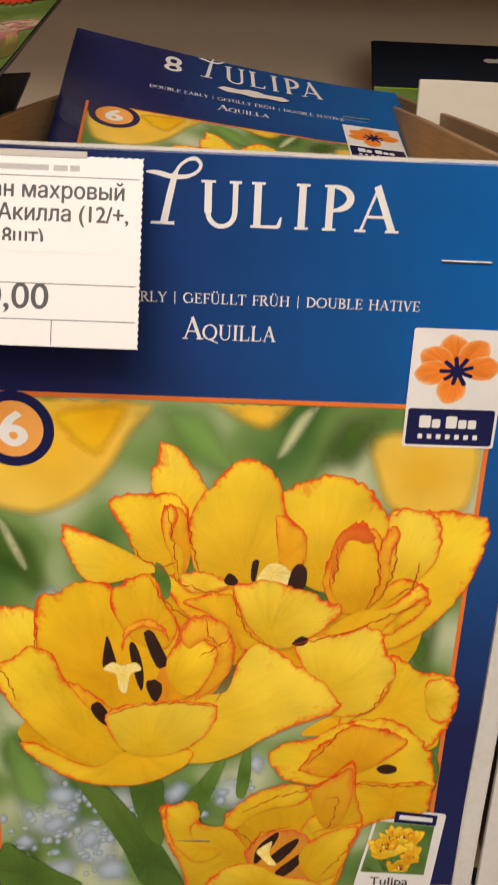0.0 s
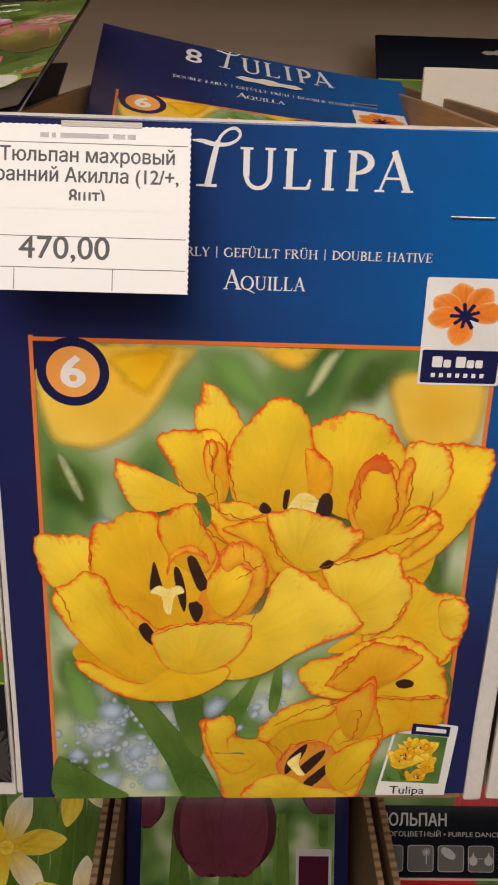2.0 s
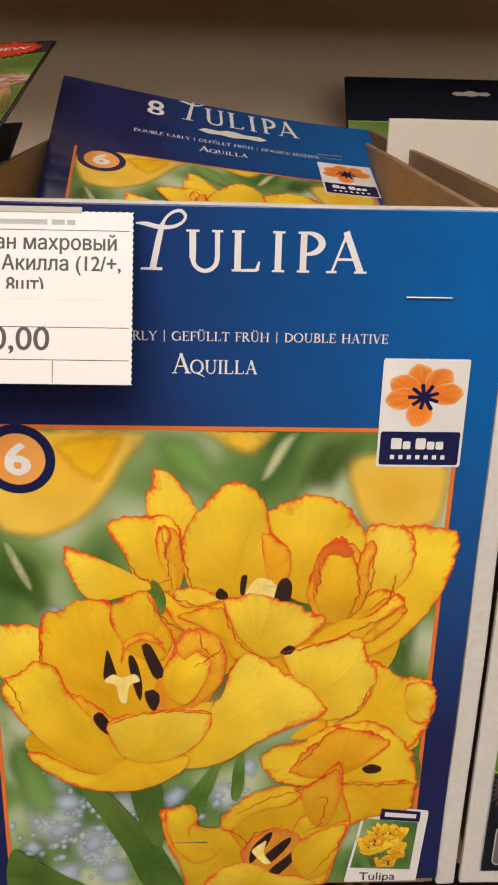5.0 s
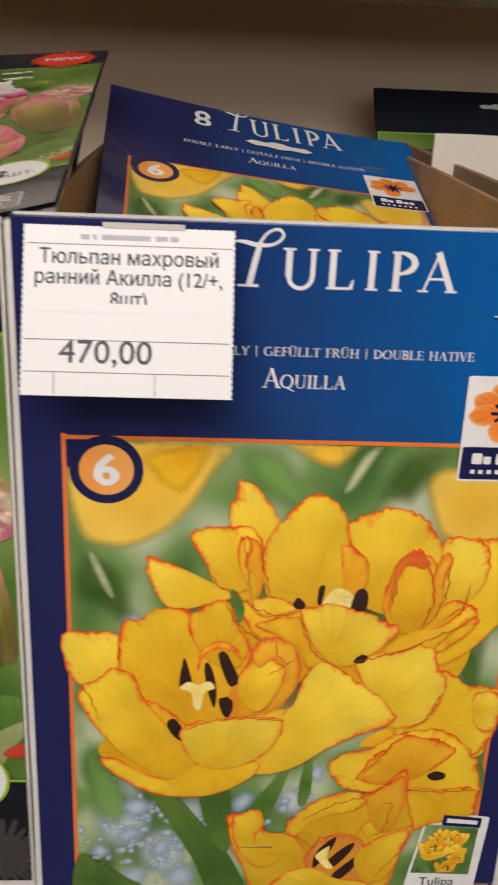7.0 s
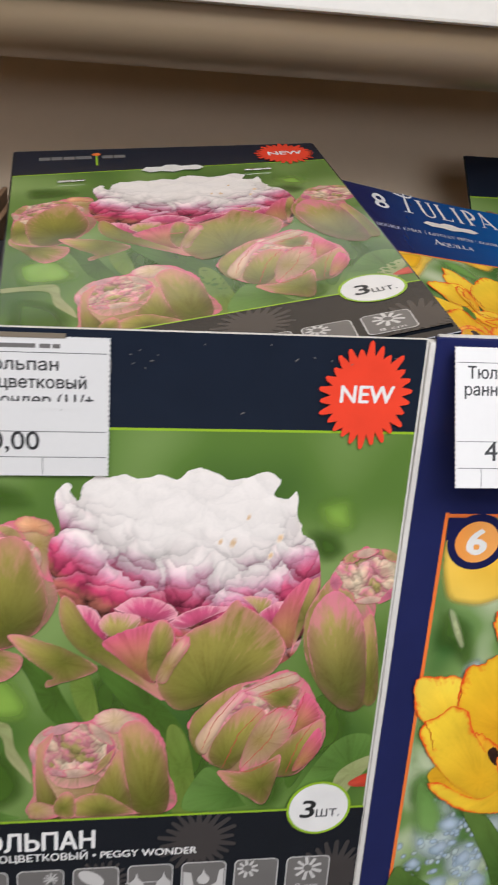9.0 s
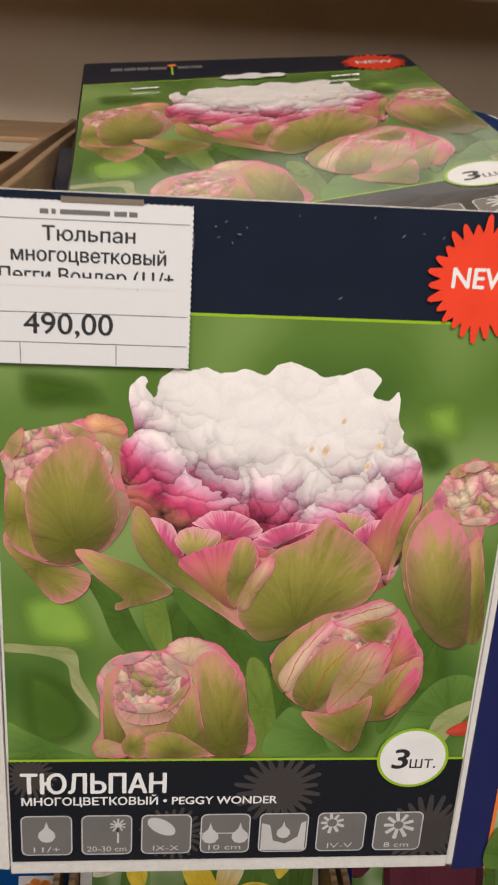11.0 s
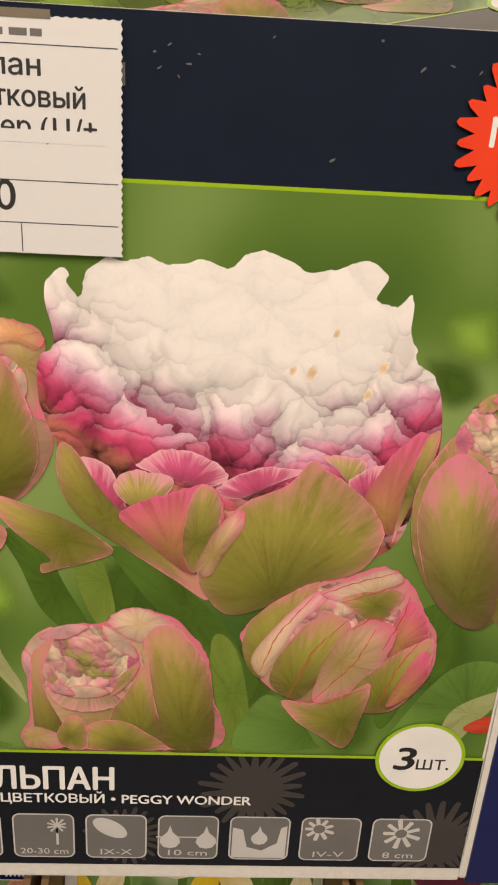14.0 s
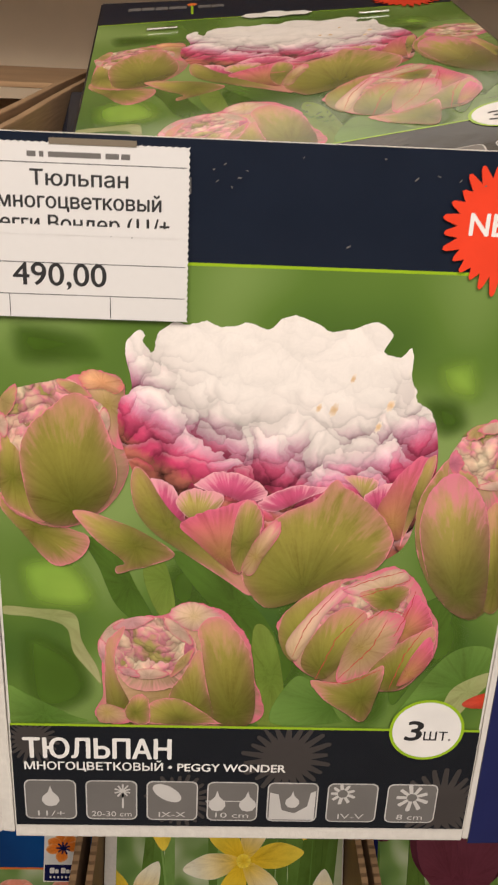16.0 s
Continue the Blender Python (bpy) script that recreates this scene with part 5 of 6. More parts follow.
    shape(art, "bud", "bgr", (121.9, 66.2), [(104.1, 73.7), (113.4, 73.4), (122.8, 77.2), (128.7, 80.4), (127.8, 70), (123.8, 56.8), (116.5, 60.7), (109.2, 66)])
    fold(art, [(97.2, 83.8), (101.1, 96.6), (110.2, 110.1)], PINK_LINE, 0.12)
    fold(art, [(105.6, 74.5), (111.8, 92.2), (120.3, 102.6)], PINK_LINE, 0.12)
    fold(art, [(113.3, 74.6), (123.7, 87.8), (128.1, 99.4)], PINK_LINE, 0.12)
    fold(art, [(131.3, 70.8), (135.4, 85.7), (141.6, 97.4)], PINK_LINE, 0.12)
    fold(art, [(112.1, 110.6), (120.9, 114.7), (131.6, 118.2)], PINK_LINE, 0.12)
    fold(art, [(117.9, 108.1), (126.8, 111.6), (133.8, 115)], PINK_LINE, 0.12)
    fold(art, [(130.8, 92.6), (135.1, 104), (136.2, 110.7)], PINK_LINE, 0.12)
    fold(art, [(121.5, 99.2), (127.6, 103.9), (133.5, 101.7)], PINK_LINE, 0.12)
    fold(art, [(108.6, 73.3), (117.4, 73), (127.5, 78.9)], PINK_LINE, 0.12)
    return art


def art_star_tulips():
    """White-tipped yellow star tulips among narrow leaves."""
    art = new_art(0.3, 0.0, None, ((8.2, 12.0), (162.8, 244.0)))
    rnd = random.Random(3)
    for k in range(26):
        x, lean = rnd.uniform(5, 160), rnd.uniform(-25, 25)
        shape(art, "leaf", rnd.choice(["leaf_d", "leaf_m", "leaf_l", "leaf_m"]), (x, 100), [(x - 4, 20), (x + 5, 20), (x + 5 + lean * 0.6, 150), (x + lean, 235), (x - 3 + lean * 0.6, 150)])
    for cx, cz, r, a0 in ((95, 165, 42, 10), (35, 205, 34, 40), (143, 215, 36, 20), (20, 130, 38, 5), (150, 120, 40, 30), (75, 95, 36, 50)):
        for k in range(6):
            a = radians(a0 + 60 * k)
            c, s = math.cos(a), math.sin(a)
            pts = [(cx + p * r * c - q * r * s, cz + p * r * s + q * r * c) for p, q in ((0, 0), (0.3, -0.17), (0.65, -0.2), (1.0, -0.02), (0.65, 0.2), (0.3, 0.17))]
            shape(art, "petal", "tarda" if k % 2 else "tarda_y", (cx + 0.1 * r * c, cz + 0.1 * r * s), pts)
        shape(art, "petal", "tarda_y", (cx, cz), ellipse(cx, cz, r * 0.12, r * 0.12, 8))
    return art


def art_cup_tulips(main, deep, places):
    """Upright cup-shaped tulips of one colour with stems and leaves."""
    art = new_art(0.3, 0.0, None, ((10.2 if main == "purple" else 4.2, 8.0), (145.8 if main == "purple" else 164.8, 216.0)))
    rnd = random.Random(11)
    for k in range(16):
        x, lean = rnd.uniform(5, 160), rnd.uniform(-20, 20)
        shape(art, "leaf", rnd.choice(["leaf_d", "leaf_m", "leaf_d"]), (x, 80), [(x - 6, 5), (x + 7, 5), (x + 7 + lean * 0.6, 110), (x + lean, 190), (x - 5 + lean * 0.6, 110)])
    for cx, cz, r in places:
        shape(art, "leaf", "leaf_m", (cx, cz - r * 1.6), [(cx - 3, cz - r * 2.4), (cx + 3, cz - r * 2.4), (cx + 2.5, cz - r * 0.9), (cx - 2.5, cz - r * 0.9)])
        cup = lambda sx, sz, dx: [(cx + dx * r - 0.25 * r * sx, cz - r), (cx + dx * r + 0.25 * r * sx, cz - r), (cx + dx * r + 0.75 * r * sx, cz - 0.4 * r), (cx + dx * r + 0.7 * r * sx, cz + 0.5 * r * sz), (cx + dx * r, cz + 1.2 * r * sz), (cx + dx * r - 0.7 * r * sx, cz + 0.5 * r * sz), (cx + dx * r - 0.75 * r * sx, cz - 0.4 * r)]
        for sx, sz, dx, c in ((1.0, 1.0, -0.25, deep), (1.0, 1.0, 0.28, deep), (0.9, 1.1, 0.0, main), (0.62, 0.9, -0.42, main), (0.62, 0.9, 0.42, main)):
            shape(art, "petal", c, (cx + dx * r * 0.4, cz - 0.85 * r), cup(sx, sz, dx))
    return art


ART_STAR = art_star_tulips()
ART_PURPLE = art_cup_tulips("purple", "purple_d", ((68, 181, 34), (8, 196, 17), (138, 205, 15)))
ART_RED = art_cup_tulips("red", "red", ((45, 150, 28), (120, 130, 30), (85, 190, 26), (20, 90, 24), (150, 185, 26)))
ART_CORAL = art_cup_tulips("coral", "coral", ((100, 185, 26), (150, 188, 24), (60, 180, 26), (125, 140, 26), (80, 130, 24)))
ART_YELLOW, ART_PINK = art_yellow_tulips(), art_pink_tulips()


# ---- the place: rack, shelves and shop ----
def setting(name, bm, mat, label, category):
    me = bpy.data.meshes.new(name)
    bm.to_mesh(me)
    bm.free()
    me.materials.append(mat)
    return tagged(new(name, me), label, category, kind="structure")


setting("shelf_display", block(-1.2, 0.03, -0.008, 1.2, 0.56, 0.009, 0.002), M_SHELF, "beige painted metal shelf under the display boxes", "shelf")
setting("shelf_lower", block(-1.2, 0.0, -0.412, 1.2, 0.56, -0.395, 0.002), M_SHELF, "beige painted metal shelf of the lower tier", "shelf")
setting("wall_back", block(-1.2, 0.56, -1.1, 1.2, 0.58, 1.2), M_BACK, "grey brown back panel of the shop rack", "back panel")
for s, n in ((-1, "left"), (1, "right")):
    setting("wall_rack_" + n, block(s * 1.2 - 0.02, 0.0, -1.1, s * 1.2 + 0.02, 0.58, 1.2), M_BACK, "painted metal side of the shop rack", "rack side")
setting("floor", block(-3, -8, -1.12, 3, 0.58, -1.1), M_FLOOR, "grey shop floor", "floor")
setting("ceiling", block(-3, -8, 1.65, 3, 0.58, 1.7), M_WALL, "pale shop ceiling", "ceiling")
setting("wall_south", block(-3, -8.1, -1.1, 3, -8, 1.65), M_WALL, "plain wall across the shop aisle", "wall")
setting("wall_west", block(-3.1, -8, -1.1, -3, 0.58, 1.65), M_WALL, "plain shop wall at the end of the aisle", "wall")
setting("wall_east", block(3, -8, -1.1, 3.1, 0.58, 1.65), M_WALL, "plain shop wall at the end of the aisle", "wall")


def upper_shelf():
    """The shelf above: a rolled metal front, a white edge strip on it and the dark underside."""
    root = tagged(new("shelf_above"), "beige metal shelf with a rolled front and a white edge strip", "shelf", kind="structure")
    prof = [(0.56, 0.47), (0.56, 0.380), (0.365, 0.380), (0.360, 0.346)] + [(0.352 - 0.052 * math.sin(radians(a)), 0.378 - 0.036 * math.cos(radians(a))) for a in range(0, 91, 9)] + [(0.301, 0.47)]
    vs, fs = [], []
    n = len(prof)
    for x in (-1.18, 1.18):
        vs += [(x, y, z) for y, z in prof]
    fs = [(i, (i + 1) % n, n + (i + 1) % n, n + i) for i in range(n)] + [tuple(range(n))[::-1], tuple(range(n, 2 * n))]
    bm = bmesh.new()
    bm.from_mesh(mesh_of("tmp", vs, fs, M_SHELF))
    bmesh.ops.recalc_face_normals(bm, faces=bm.faces[:])
    ob = part("board", bm, M_SHELF, root)
    for p in ob.data.polygons:
        p.use_smooth = abs(p.normal.x) < 0.5 and p.center.z < 0.380 and p.center.y < 0.353
    part("edge_strip", worn(block(-1.18, 0.286, 0.378, 1.18, 0.299, 0.44, 0.002), 0.0006, 60, 6), M_LIP, root, "white worn edge strip")
    return root


upper_shelf()


# ---- things ----
def thing(name, label, category, m=None, group=""):
    ob = new(name)
    if m is not None:
        ob.matrix_world = m
    return tagged(ob, label, category, group)


def serif_title(cap, unit=1.0):
    """The swash T and the capitals U L I P A, as pen marks in metres; cap: the height of a capital."""
    marks = []
    def bar(*a):
        marks.append(("bar", *[v * unit for v in a]))
    def arc(cx, cz, rx, rz, a0, a1, w0, w1):
        marks.append(("arc", cx * unit, cz * unit, rx * unit, rz * unit, a0, a1, w0 * unit, w1 * unit))
    th, tn, sf = 0.0019, 0.0007, 0.00065
    c = cap
    # T with a long looped swash
    def path(*pts):
        marks.append(("path", [(x * unit, z * unit, w * unit) for x, z, w in pts]))
    path((0.0026, 0.0004, 0.0019), (0.0036, 0.0050, 0.0018), (0.0046, 0.0095, 0.0017), (0.0056, 0.0134, 0.0013))
    path((-0.0020, 0.0134, 0.0004), (0.0010, 0.0132, 0.0012), (0.0045, 0.0124, 0.0013), (0.0085, 0.0125, 0.0010), (0.0112, 0.0138, 0.0008), (0.0121, 0.0156, 0.0009), (0.0108, 0.0170, 0.0010), (0.0086, 0.0166, 0.0008), (0.0066, 0.0150, 0.0008), (0.0055, 0.0130, 0.0010))
    bar(-0.0008, 0.0004, 0.0054, 0.0004, 0.0006, 0.0009)
    # U
    x = 0.0125
    bar(x + 0.0017, 0.0035, x + 0.0017, c - 0.0003, th, th)
    bar(x + 0.0088, 0.0035, x + 0.0088, c - 0.0003, 0.0014, 0.0014)
    arc(x + 0.00525, 0.0036, 0.0035, 0.0036, 180, 360, th * 0.75, 0.0012)
    bar(x - 0.0002, c - 0.0003, x + 0.0036, c - 0.0003, sf, sf)
    bar(x + 0.0072, c - 0.0003, x + 0.0104, c - 0.0003, sf, sf)
    # L
    x = 0.0255
    bar(x + 0.0017, 0.0003, x + 0.0017, c - 0.0003, th, th)
    bar(x, c - 0.0003, x + 0.0036, c - 0.0003, sf, sf)
    bar(x, 0.0003, x + 0.0074, 0.0004, sf, 0.0009)
    bar(x + 0.0073, 0.0004, x + 0.0080, 0.0030, 0.0012, 0.0005)
    # I
    x = 0.0372
    bar(x + 0.0017, 0.0003, x + 0.0017, c - 0.0003, th, th)
    bar(x, c - 0.0003, x + 0.0036, c - 0.0003, sf, sf)
    bar(x, 0.0003, x + 0.0036, 0.0003, sf, sf)
    # P
    x = 0.0445
    bar(x + 0.0017, 0.0003, x + 0.0017, c - 0.0003, th, th)
    bar(x, c - 0.0003, x + 0.0036, c - 0.0003, sf, sf)
    bar(x, 0.0003, x + 0.0036, 0.0003, sf, sf)
    arc(x + 0.0022, c - 0.0034, 0.0048, 0.0031, 95, -95, 0.0006, 0.0020)
    # A
    x = 0.0535
    bar(x + 0.0012, 0.0003, x + 0.0053, c + 0.0002, tn, tn)
    bar(x + 0.0048, c + 0.0002, x + 0.0096, 0.0003, th, th)
    bar(x + 0.0027, 0.0040, x + 0.0078, 0.0040, tn, tn)
    bar(x - 0.0004, 0.0003, x + 0.0026, 0.0003, sf, sf)
    bar(x + 0.0078, 0.0003, x + 0.0114, 0.0003, sf, sf)
    return marks


def serif_letter(ch):
    """A roman capital of height 1: its width and pen marks."""
    K, N, S = 0.145, 0.060, 0.055
    bar = lambda x0, z0, x1, z1, w, v=None: ("bar", x0, z0, x1, z1, w, w if v is None else v)
    foot = lambda x, z, r=0.15: bar(x - r, z, x + r, z, S)
    stem = lambda x, w=K: [bar(x, 0.02, x, 0.98, w), foot(x, 0.03), foot(x, 0.97)]
    bow = lambda cx, cz, rx, rz, a0=92, a1=-92: ("arc", cx, cz, rx, rz, a0, a1, N, K * 1.05)
    if ch in "EFL":
        out = stem(0.17)
        if ch != "L":
            out += [bar(0.17, 0.97, 0.60, 0.97, S), bar(0.58, 0.99, 0.61, 0.80, S), bar(0.17, 0.52, 0.50, 0.52, S), bar(0.49, 0.62, 0.49, 0.42, S)]
        if ch != "F":
            out += [bar(0.17, 0.03, 0.62, 0.03, S), bar(0.60, 0.01, 0.66, 0.24, S)]
        return (0.60 if ch == "F" else 0.70), out
    if ch == "I":
        return 0.34, stem(0.17)
    if ch == "H":
        return 0.92, stem(0.17) + stem(0.75) + [bar(0.17, 0.52, 0.75, 0.52, S)]
    if ch == "T":
        return 0.74, [bar(0.37, 0.02, 0.37, 0.98, K), foot(0.37, 0.03), bar(0.04, 0.97, 0.70, 0.97, S), bar(0.05, 0.99, 0.03, 0.78, S), bar(0.69, 0.99, 0.71, 0.78, S)]
    if ch == "D":
        return 0.86, stem(0.17) + [bow(0.22, 0.5, 0.56, 0.47)]
    if ch in "BR":
        out = stem(0.17) + [bow(0.24, 0.75, 0.32, 0.225)]
        out += [bow(0.24, 0.27, 0.38, 0.245)] if ch == "B" else [bar(0.36, 0.52, 0.72, 0.02, K), foot(0.74, 0.03, 0.08)]
        return (0.70 if ch == "B" else 0.78), out
    if ch in "GOQ":
        out = [("arc", 0.47, 0.5, 0.40, 0.47, 60 if ch == "G" else 90, 300 if ch == "G" else 270, N, K)]
        out += [bar(0.80, 0.08, 0.80, 0.42, K * 0.9), foot(0.80, 0.44, 0.13), bar(0.72, 0.90, 0.76, 0.72, S), bar(0.66, 0.09, 0.80, 0.13, N)] if ch == "G" else [bow(0.47, 0.5, 0.40, 0.47, 90, -90)]
        if ch == "Q":
            out += [("bar", 0.46, 0.06, 1.02, -0.24, 0.13, 0.05)]
        return 0.94, out
    if ch in "UÜ":
        out = [bar(0.18, 0.30, 0.18, 0.98, K), bar(0.72, 0.30, 0.72, 0.98, N), foot(0.18, 0.97), foot(0.72, 0.97, 0.12), ("arc", 0.45, 0.32, 0.27, 0.30, 180, 360, K * 0.7, N)]
        return 0.88, out + ([bar(0.32, 1.10, 0.32, 1.24, 0.13), bar(0.58, 1.10, 0.58, 1.24, 0.13)] if ch == "Ü" else [])
    if ch == "V":
        return 0.80, [bar(0.12, 0.97, 0.42, 0.0, K), bar(0.70, 0.97, 0.40, 0.0, N), foot(0.12, 0.97, 0.13), foot(0.70, 0.97, 0.11)]
    if ch == "Y":
        return 0.76, [bar(0.10, 0.97, 0.38, 0.45, K), bar(0.68, 0.97, 0.38, 0.45, N), bar(0.38, 0.02, 0.38, 0.48, K), foot(0.38, 0.03), foot(0.10, 0.97, 0.11), foot(0.68, 0.97, 0.10)]
    if ch == "A":
        return 0.84, [bar(0.12, 0.02, 0.42, 1.0, N), bar(0.40, 1.0, 0.72, 0.02, K), bar(0.22, 0.36, 0.60, 0.36, S), foot(0.12, 0.03, 0.11), foot(0.72, 0.03, 0.14)]
    return (0.40, [bar(0.20, -0.12, 0.20, 1.10, 0.08)]) if ch == "|" else (0.42, [])


def serif_text(name, words, x, z, height, mat, parent, h, width, warp=None, label=""):
    """A line of roman capitals of a given height, set to a given width."""
    rows, at = [], 0.0
    for ch in words:
        w, marks = serif_letter(ch)
        rows.append((at, marks))
        at += w + 0.05
    k = width / at
    out = []
    for x0, marks in rows:
        for m in marks:
            if m[0] == "bar":
                out.append(("bar", x + (m[1] + x0) * k, z + m[2] * height, x + (m[3] + x0) * k, z + m[4] * height, m[5] * height, m[6] * height))
            else:
                out.append(("arc", x + (m[1] + x0) * k, z + m[2] * height, m[3] * k, m[4] * height, m[5], m[6], m[7] * height, m[8] * height))
    return strokes(name, out, mat, parent, h, warp, label)


def moved(marks, dx, dz, k):
    out = []
    for m in marks:
        if m[0] == "bar":
            out.append(("bar", m[1] * k + dx, m[2] * k + dz, m[3] * k + dx, m[4] * k + dz, m[5] * k, m[6] * k))
        else:
            out.append(("path", [(x * k + dx, z * k + dz, w * k) for x, z, w in m[1]]) if m[0] == "path" else ("arc", m[1] * k + dx, m[2] * k + dz, m[3] * k, m[4] * k, m[5], m[6], m[7] * k, m[8] * k))
    return out


def flower_logo(parent, x, z, w, hgt, h, warp=None):
    """The grower's mark: an orange flower over a dark blue plate with two lines of plain bars."""
    plate = outline("logo", rounded(x, z, x + w, z + hgt, w * 0.03), M_WHITE, parent, h, "white logo plate with an orange flower", warp)
    e = 0.00003
    art = new_art()
    cx, cz, r = (x + w / 2) * 1000, (z + hgt * 0.67) * 1000, w * 420
    for k, a in enumerate((104, 54, 6, 152, 192, 262)):
        c, s = math.cos(radians(a)), math.sin(radians(a))
        pts = [(cx + (p * c - q * s) * r, cz + (p * s + q * c) * r * 0.86) for p, q in ((0.1, 0), (0.4, -0.33), (0.8, -0.36), (1.08, -0.08), (1.0, 0.18), (0.75, 0.36), (0.4, 0.3))]
        shape(art, "logo", "logo_o", (cx + 0.2 * r * c, cz + 0.17 * r * s), pts)
    print_art(art, "fine", "logo_flower", plate, h + 2 * e, 0.000004, warp=warp, label="orange printed flower")
    outline("logo_heart", burst(x + w * 0.5, z + hgt * 0.655, w * 0.07, w * 0.19, 9, 3, 0.9), M_NAVY, plate, h + 4 * e, warp=warp)
    outline("logo_band", rounded(x + w * 0.03, z + hgt * 0.02, x + w * 0.97, z + hgt * 0.335, w * 0.03), M_NAVY, plate, h + 2 * e, warp=warp)
    for a, b, top in ((0.16, 0.285, 0.275), (0.30, 0.39, 0.245), (0.45, 0.57, 0.275), (0.585, 0.675, 0.245), (0.69, 0.78, 0.245)):
        outline("logo_word_bar", rounded(x + w * a, z + hgt * 0.170, x + w * b, z + hgt * top, w * 0.02), M_WHITE, plate, h + 5 * e, warp=warp)
    for k in range(7):
        a = 0.16 + k * 0.1
        outline("logo_line_bar", rect(x + w * a, z + hgt * 0.075, x + w * (a + 0.05), z + hgt * 0.115), M_WHITE, plate, h + 5 * e, warp=warp)
    return plate


INKS["logo_o"] = ((0.84, 0.20, 0.02), (0.86, 0.26, 0.04), (0.88, 0.50, 0.22), 0.35, 0.1, 0.5)


def number_badge(parent, x, z, r, h, warp=None):
    ring = outline("badge", ellipse(x, z, r, r), M_NAVY, parent, h, "dark blue ring badge with an orange centre", warp)
    outline("badge_centre", ellipse(x, z, r * 0.74, r * 0.74), M_BADGE, ring, h + 0.00004, warp=warp)
    text("badge_number", "6", x, z - r * 0.42, r * 0.88, M_WHITE, ring, h + 0.00008, r * 0.60, r * 0.055, True, warp)


def print_blue(face, w, hgt, h, warp=None, logo_k=1.0, count=False, low=0.0, inset=True):
    """The printed face of the yellow tulip range: blue head, title, framed photograph, badge and logo. Sizes of the big box."""
    e = 0.00006
    pic = outline("picture", [(0.0135, low + 0.0015), (0.1615, low + 0.006), (0.1615, 0.187), (0.0135, 0.187)], M_GARDEN, face, h + e, "photograph of yellow double tulips with red rims", warp)
    print_art(ART_YELLOW, "soft", "picture_backdrop", pic, h + 2 * e, 0.000006, warp=warp)
    print_art(ART_YELLOW, "fine", "picture_print", pic, h + 4 * e, 0.000006, warp=warp)
    for nm, r in (("frame_line", rect(0.0125, low + 0.0016, 0.0139, 0.1885)), ("frame_line", rect(0.1603, low + 0.006, 0.1617, 0.1872)), ("frame_line", rect(0.0139, 0.1866, 0.1617, 0.188))):
        outline(nm, r, M_ORANGE, face, h + 5 * e, "thin orange frame line", warp)
    outline("badge_corner", [(0.0139, 0.1770), (0.0262, 0.1868), (0.0139, 0.1868)], M_NAVY, face, h + 0.00085, warp=warp)
    number_badge(face, 0.0262, 0.1768, 0.0115, h + 0.0009, warp)
    strokes("title", moved(serif_title(0.0118), 0.0655, 0.2355, 0.985), M_WHITE, face, h + e, warp, "white serif title lettering")
    serif_text("subtitle", "DOUBLE EARLY | GEFÜLLT FRÜH | DOUBLE HATIVE", 0.0400, 0.2148, 0.0028, M_WHITE, face, h + e, 0.0975, warp)
    serif_text("variety_initial", "A", 0.0733, 0.2047, 0.0062, M_WHITE, face, h + e, 0.0060, warp)
    serif_text("variety", "QUILLA", 0.0788, 0.2047, 0.0043, M_WHITE, face, h + e, 0.0202, warp)
    if count:
        text("count", "8", 0.0465, 0.2350, 0.0105, M_WHITE, face, h + e, 0.0085, 0.0003, warp=warp)
    lw = 0.0262 * logo_k
    flower_logo(face, 0.1365 + 0.013 - lw / 2, 0.2105 - 0.0350 * logo_k, lw, 0.0350 * logo_k, h + 0.0009, warp)
    if inset:
        # small label card in the picture's corner
        card = outline("inset_card", [(0.1425, 0.0425), (0.1655, 0.0395), (0.1660, 0.0385), (0.1640, 0.006), (0.1372, 0.0055), (0.1370, 0.007)], M_WHITE, face, h + 0.0009, "small white printed label card")
        outline("inset_photo", [(0.1425, 0.036), (0.1625, 0.034), (0.1613, 0.0115), (0.1388, 0.0125)], M_GARDEN, card, h + 0.00095)
        print_art(ART_YELLOW, "fine", "inset_print", card, h + 0.0010, 0.000002, 0.125, (0.1388, 0.0128))
        outline("inset_band", [(0.1485, 0.0408), (0.1630, 0.0392), (0.1628, 0.0345), (0.1482, 0.0358)], M_NAVY, card, h + 0.00130)
        outline("inset_bar", [(0.1500, 0.0392), (0.1615, 0.0380), (0.1614, 0.0362), (0.1499, 0.0372)], M_WHITE, card, h + 0.00135)
        text("inset_word", "Tulipa", 0.1425, 0.0065, 0.0038, M_TEXT, card, h + 0.0010, 0.0135, 0.00005)


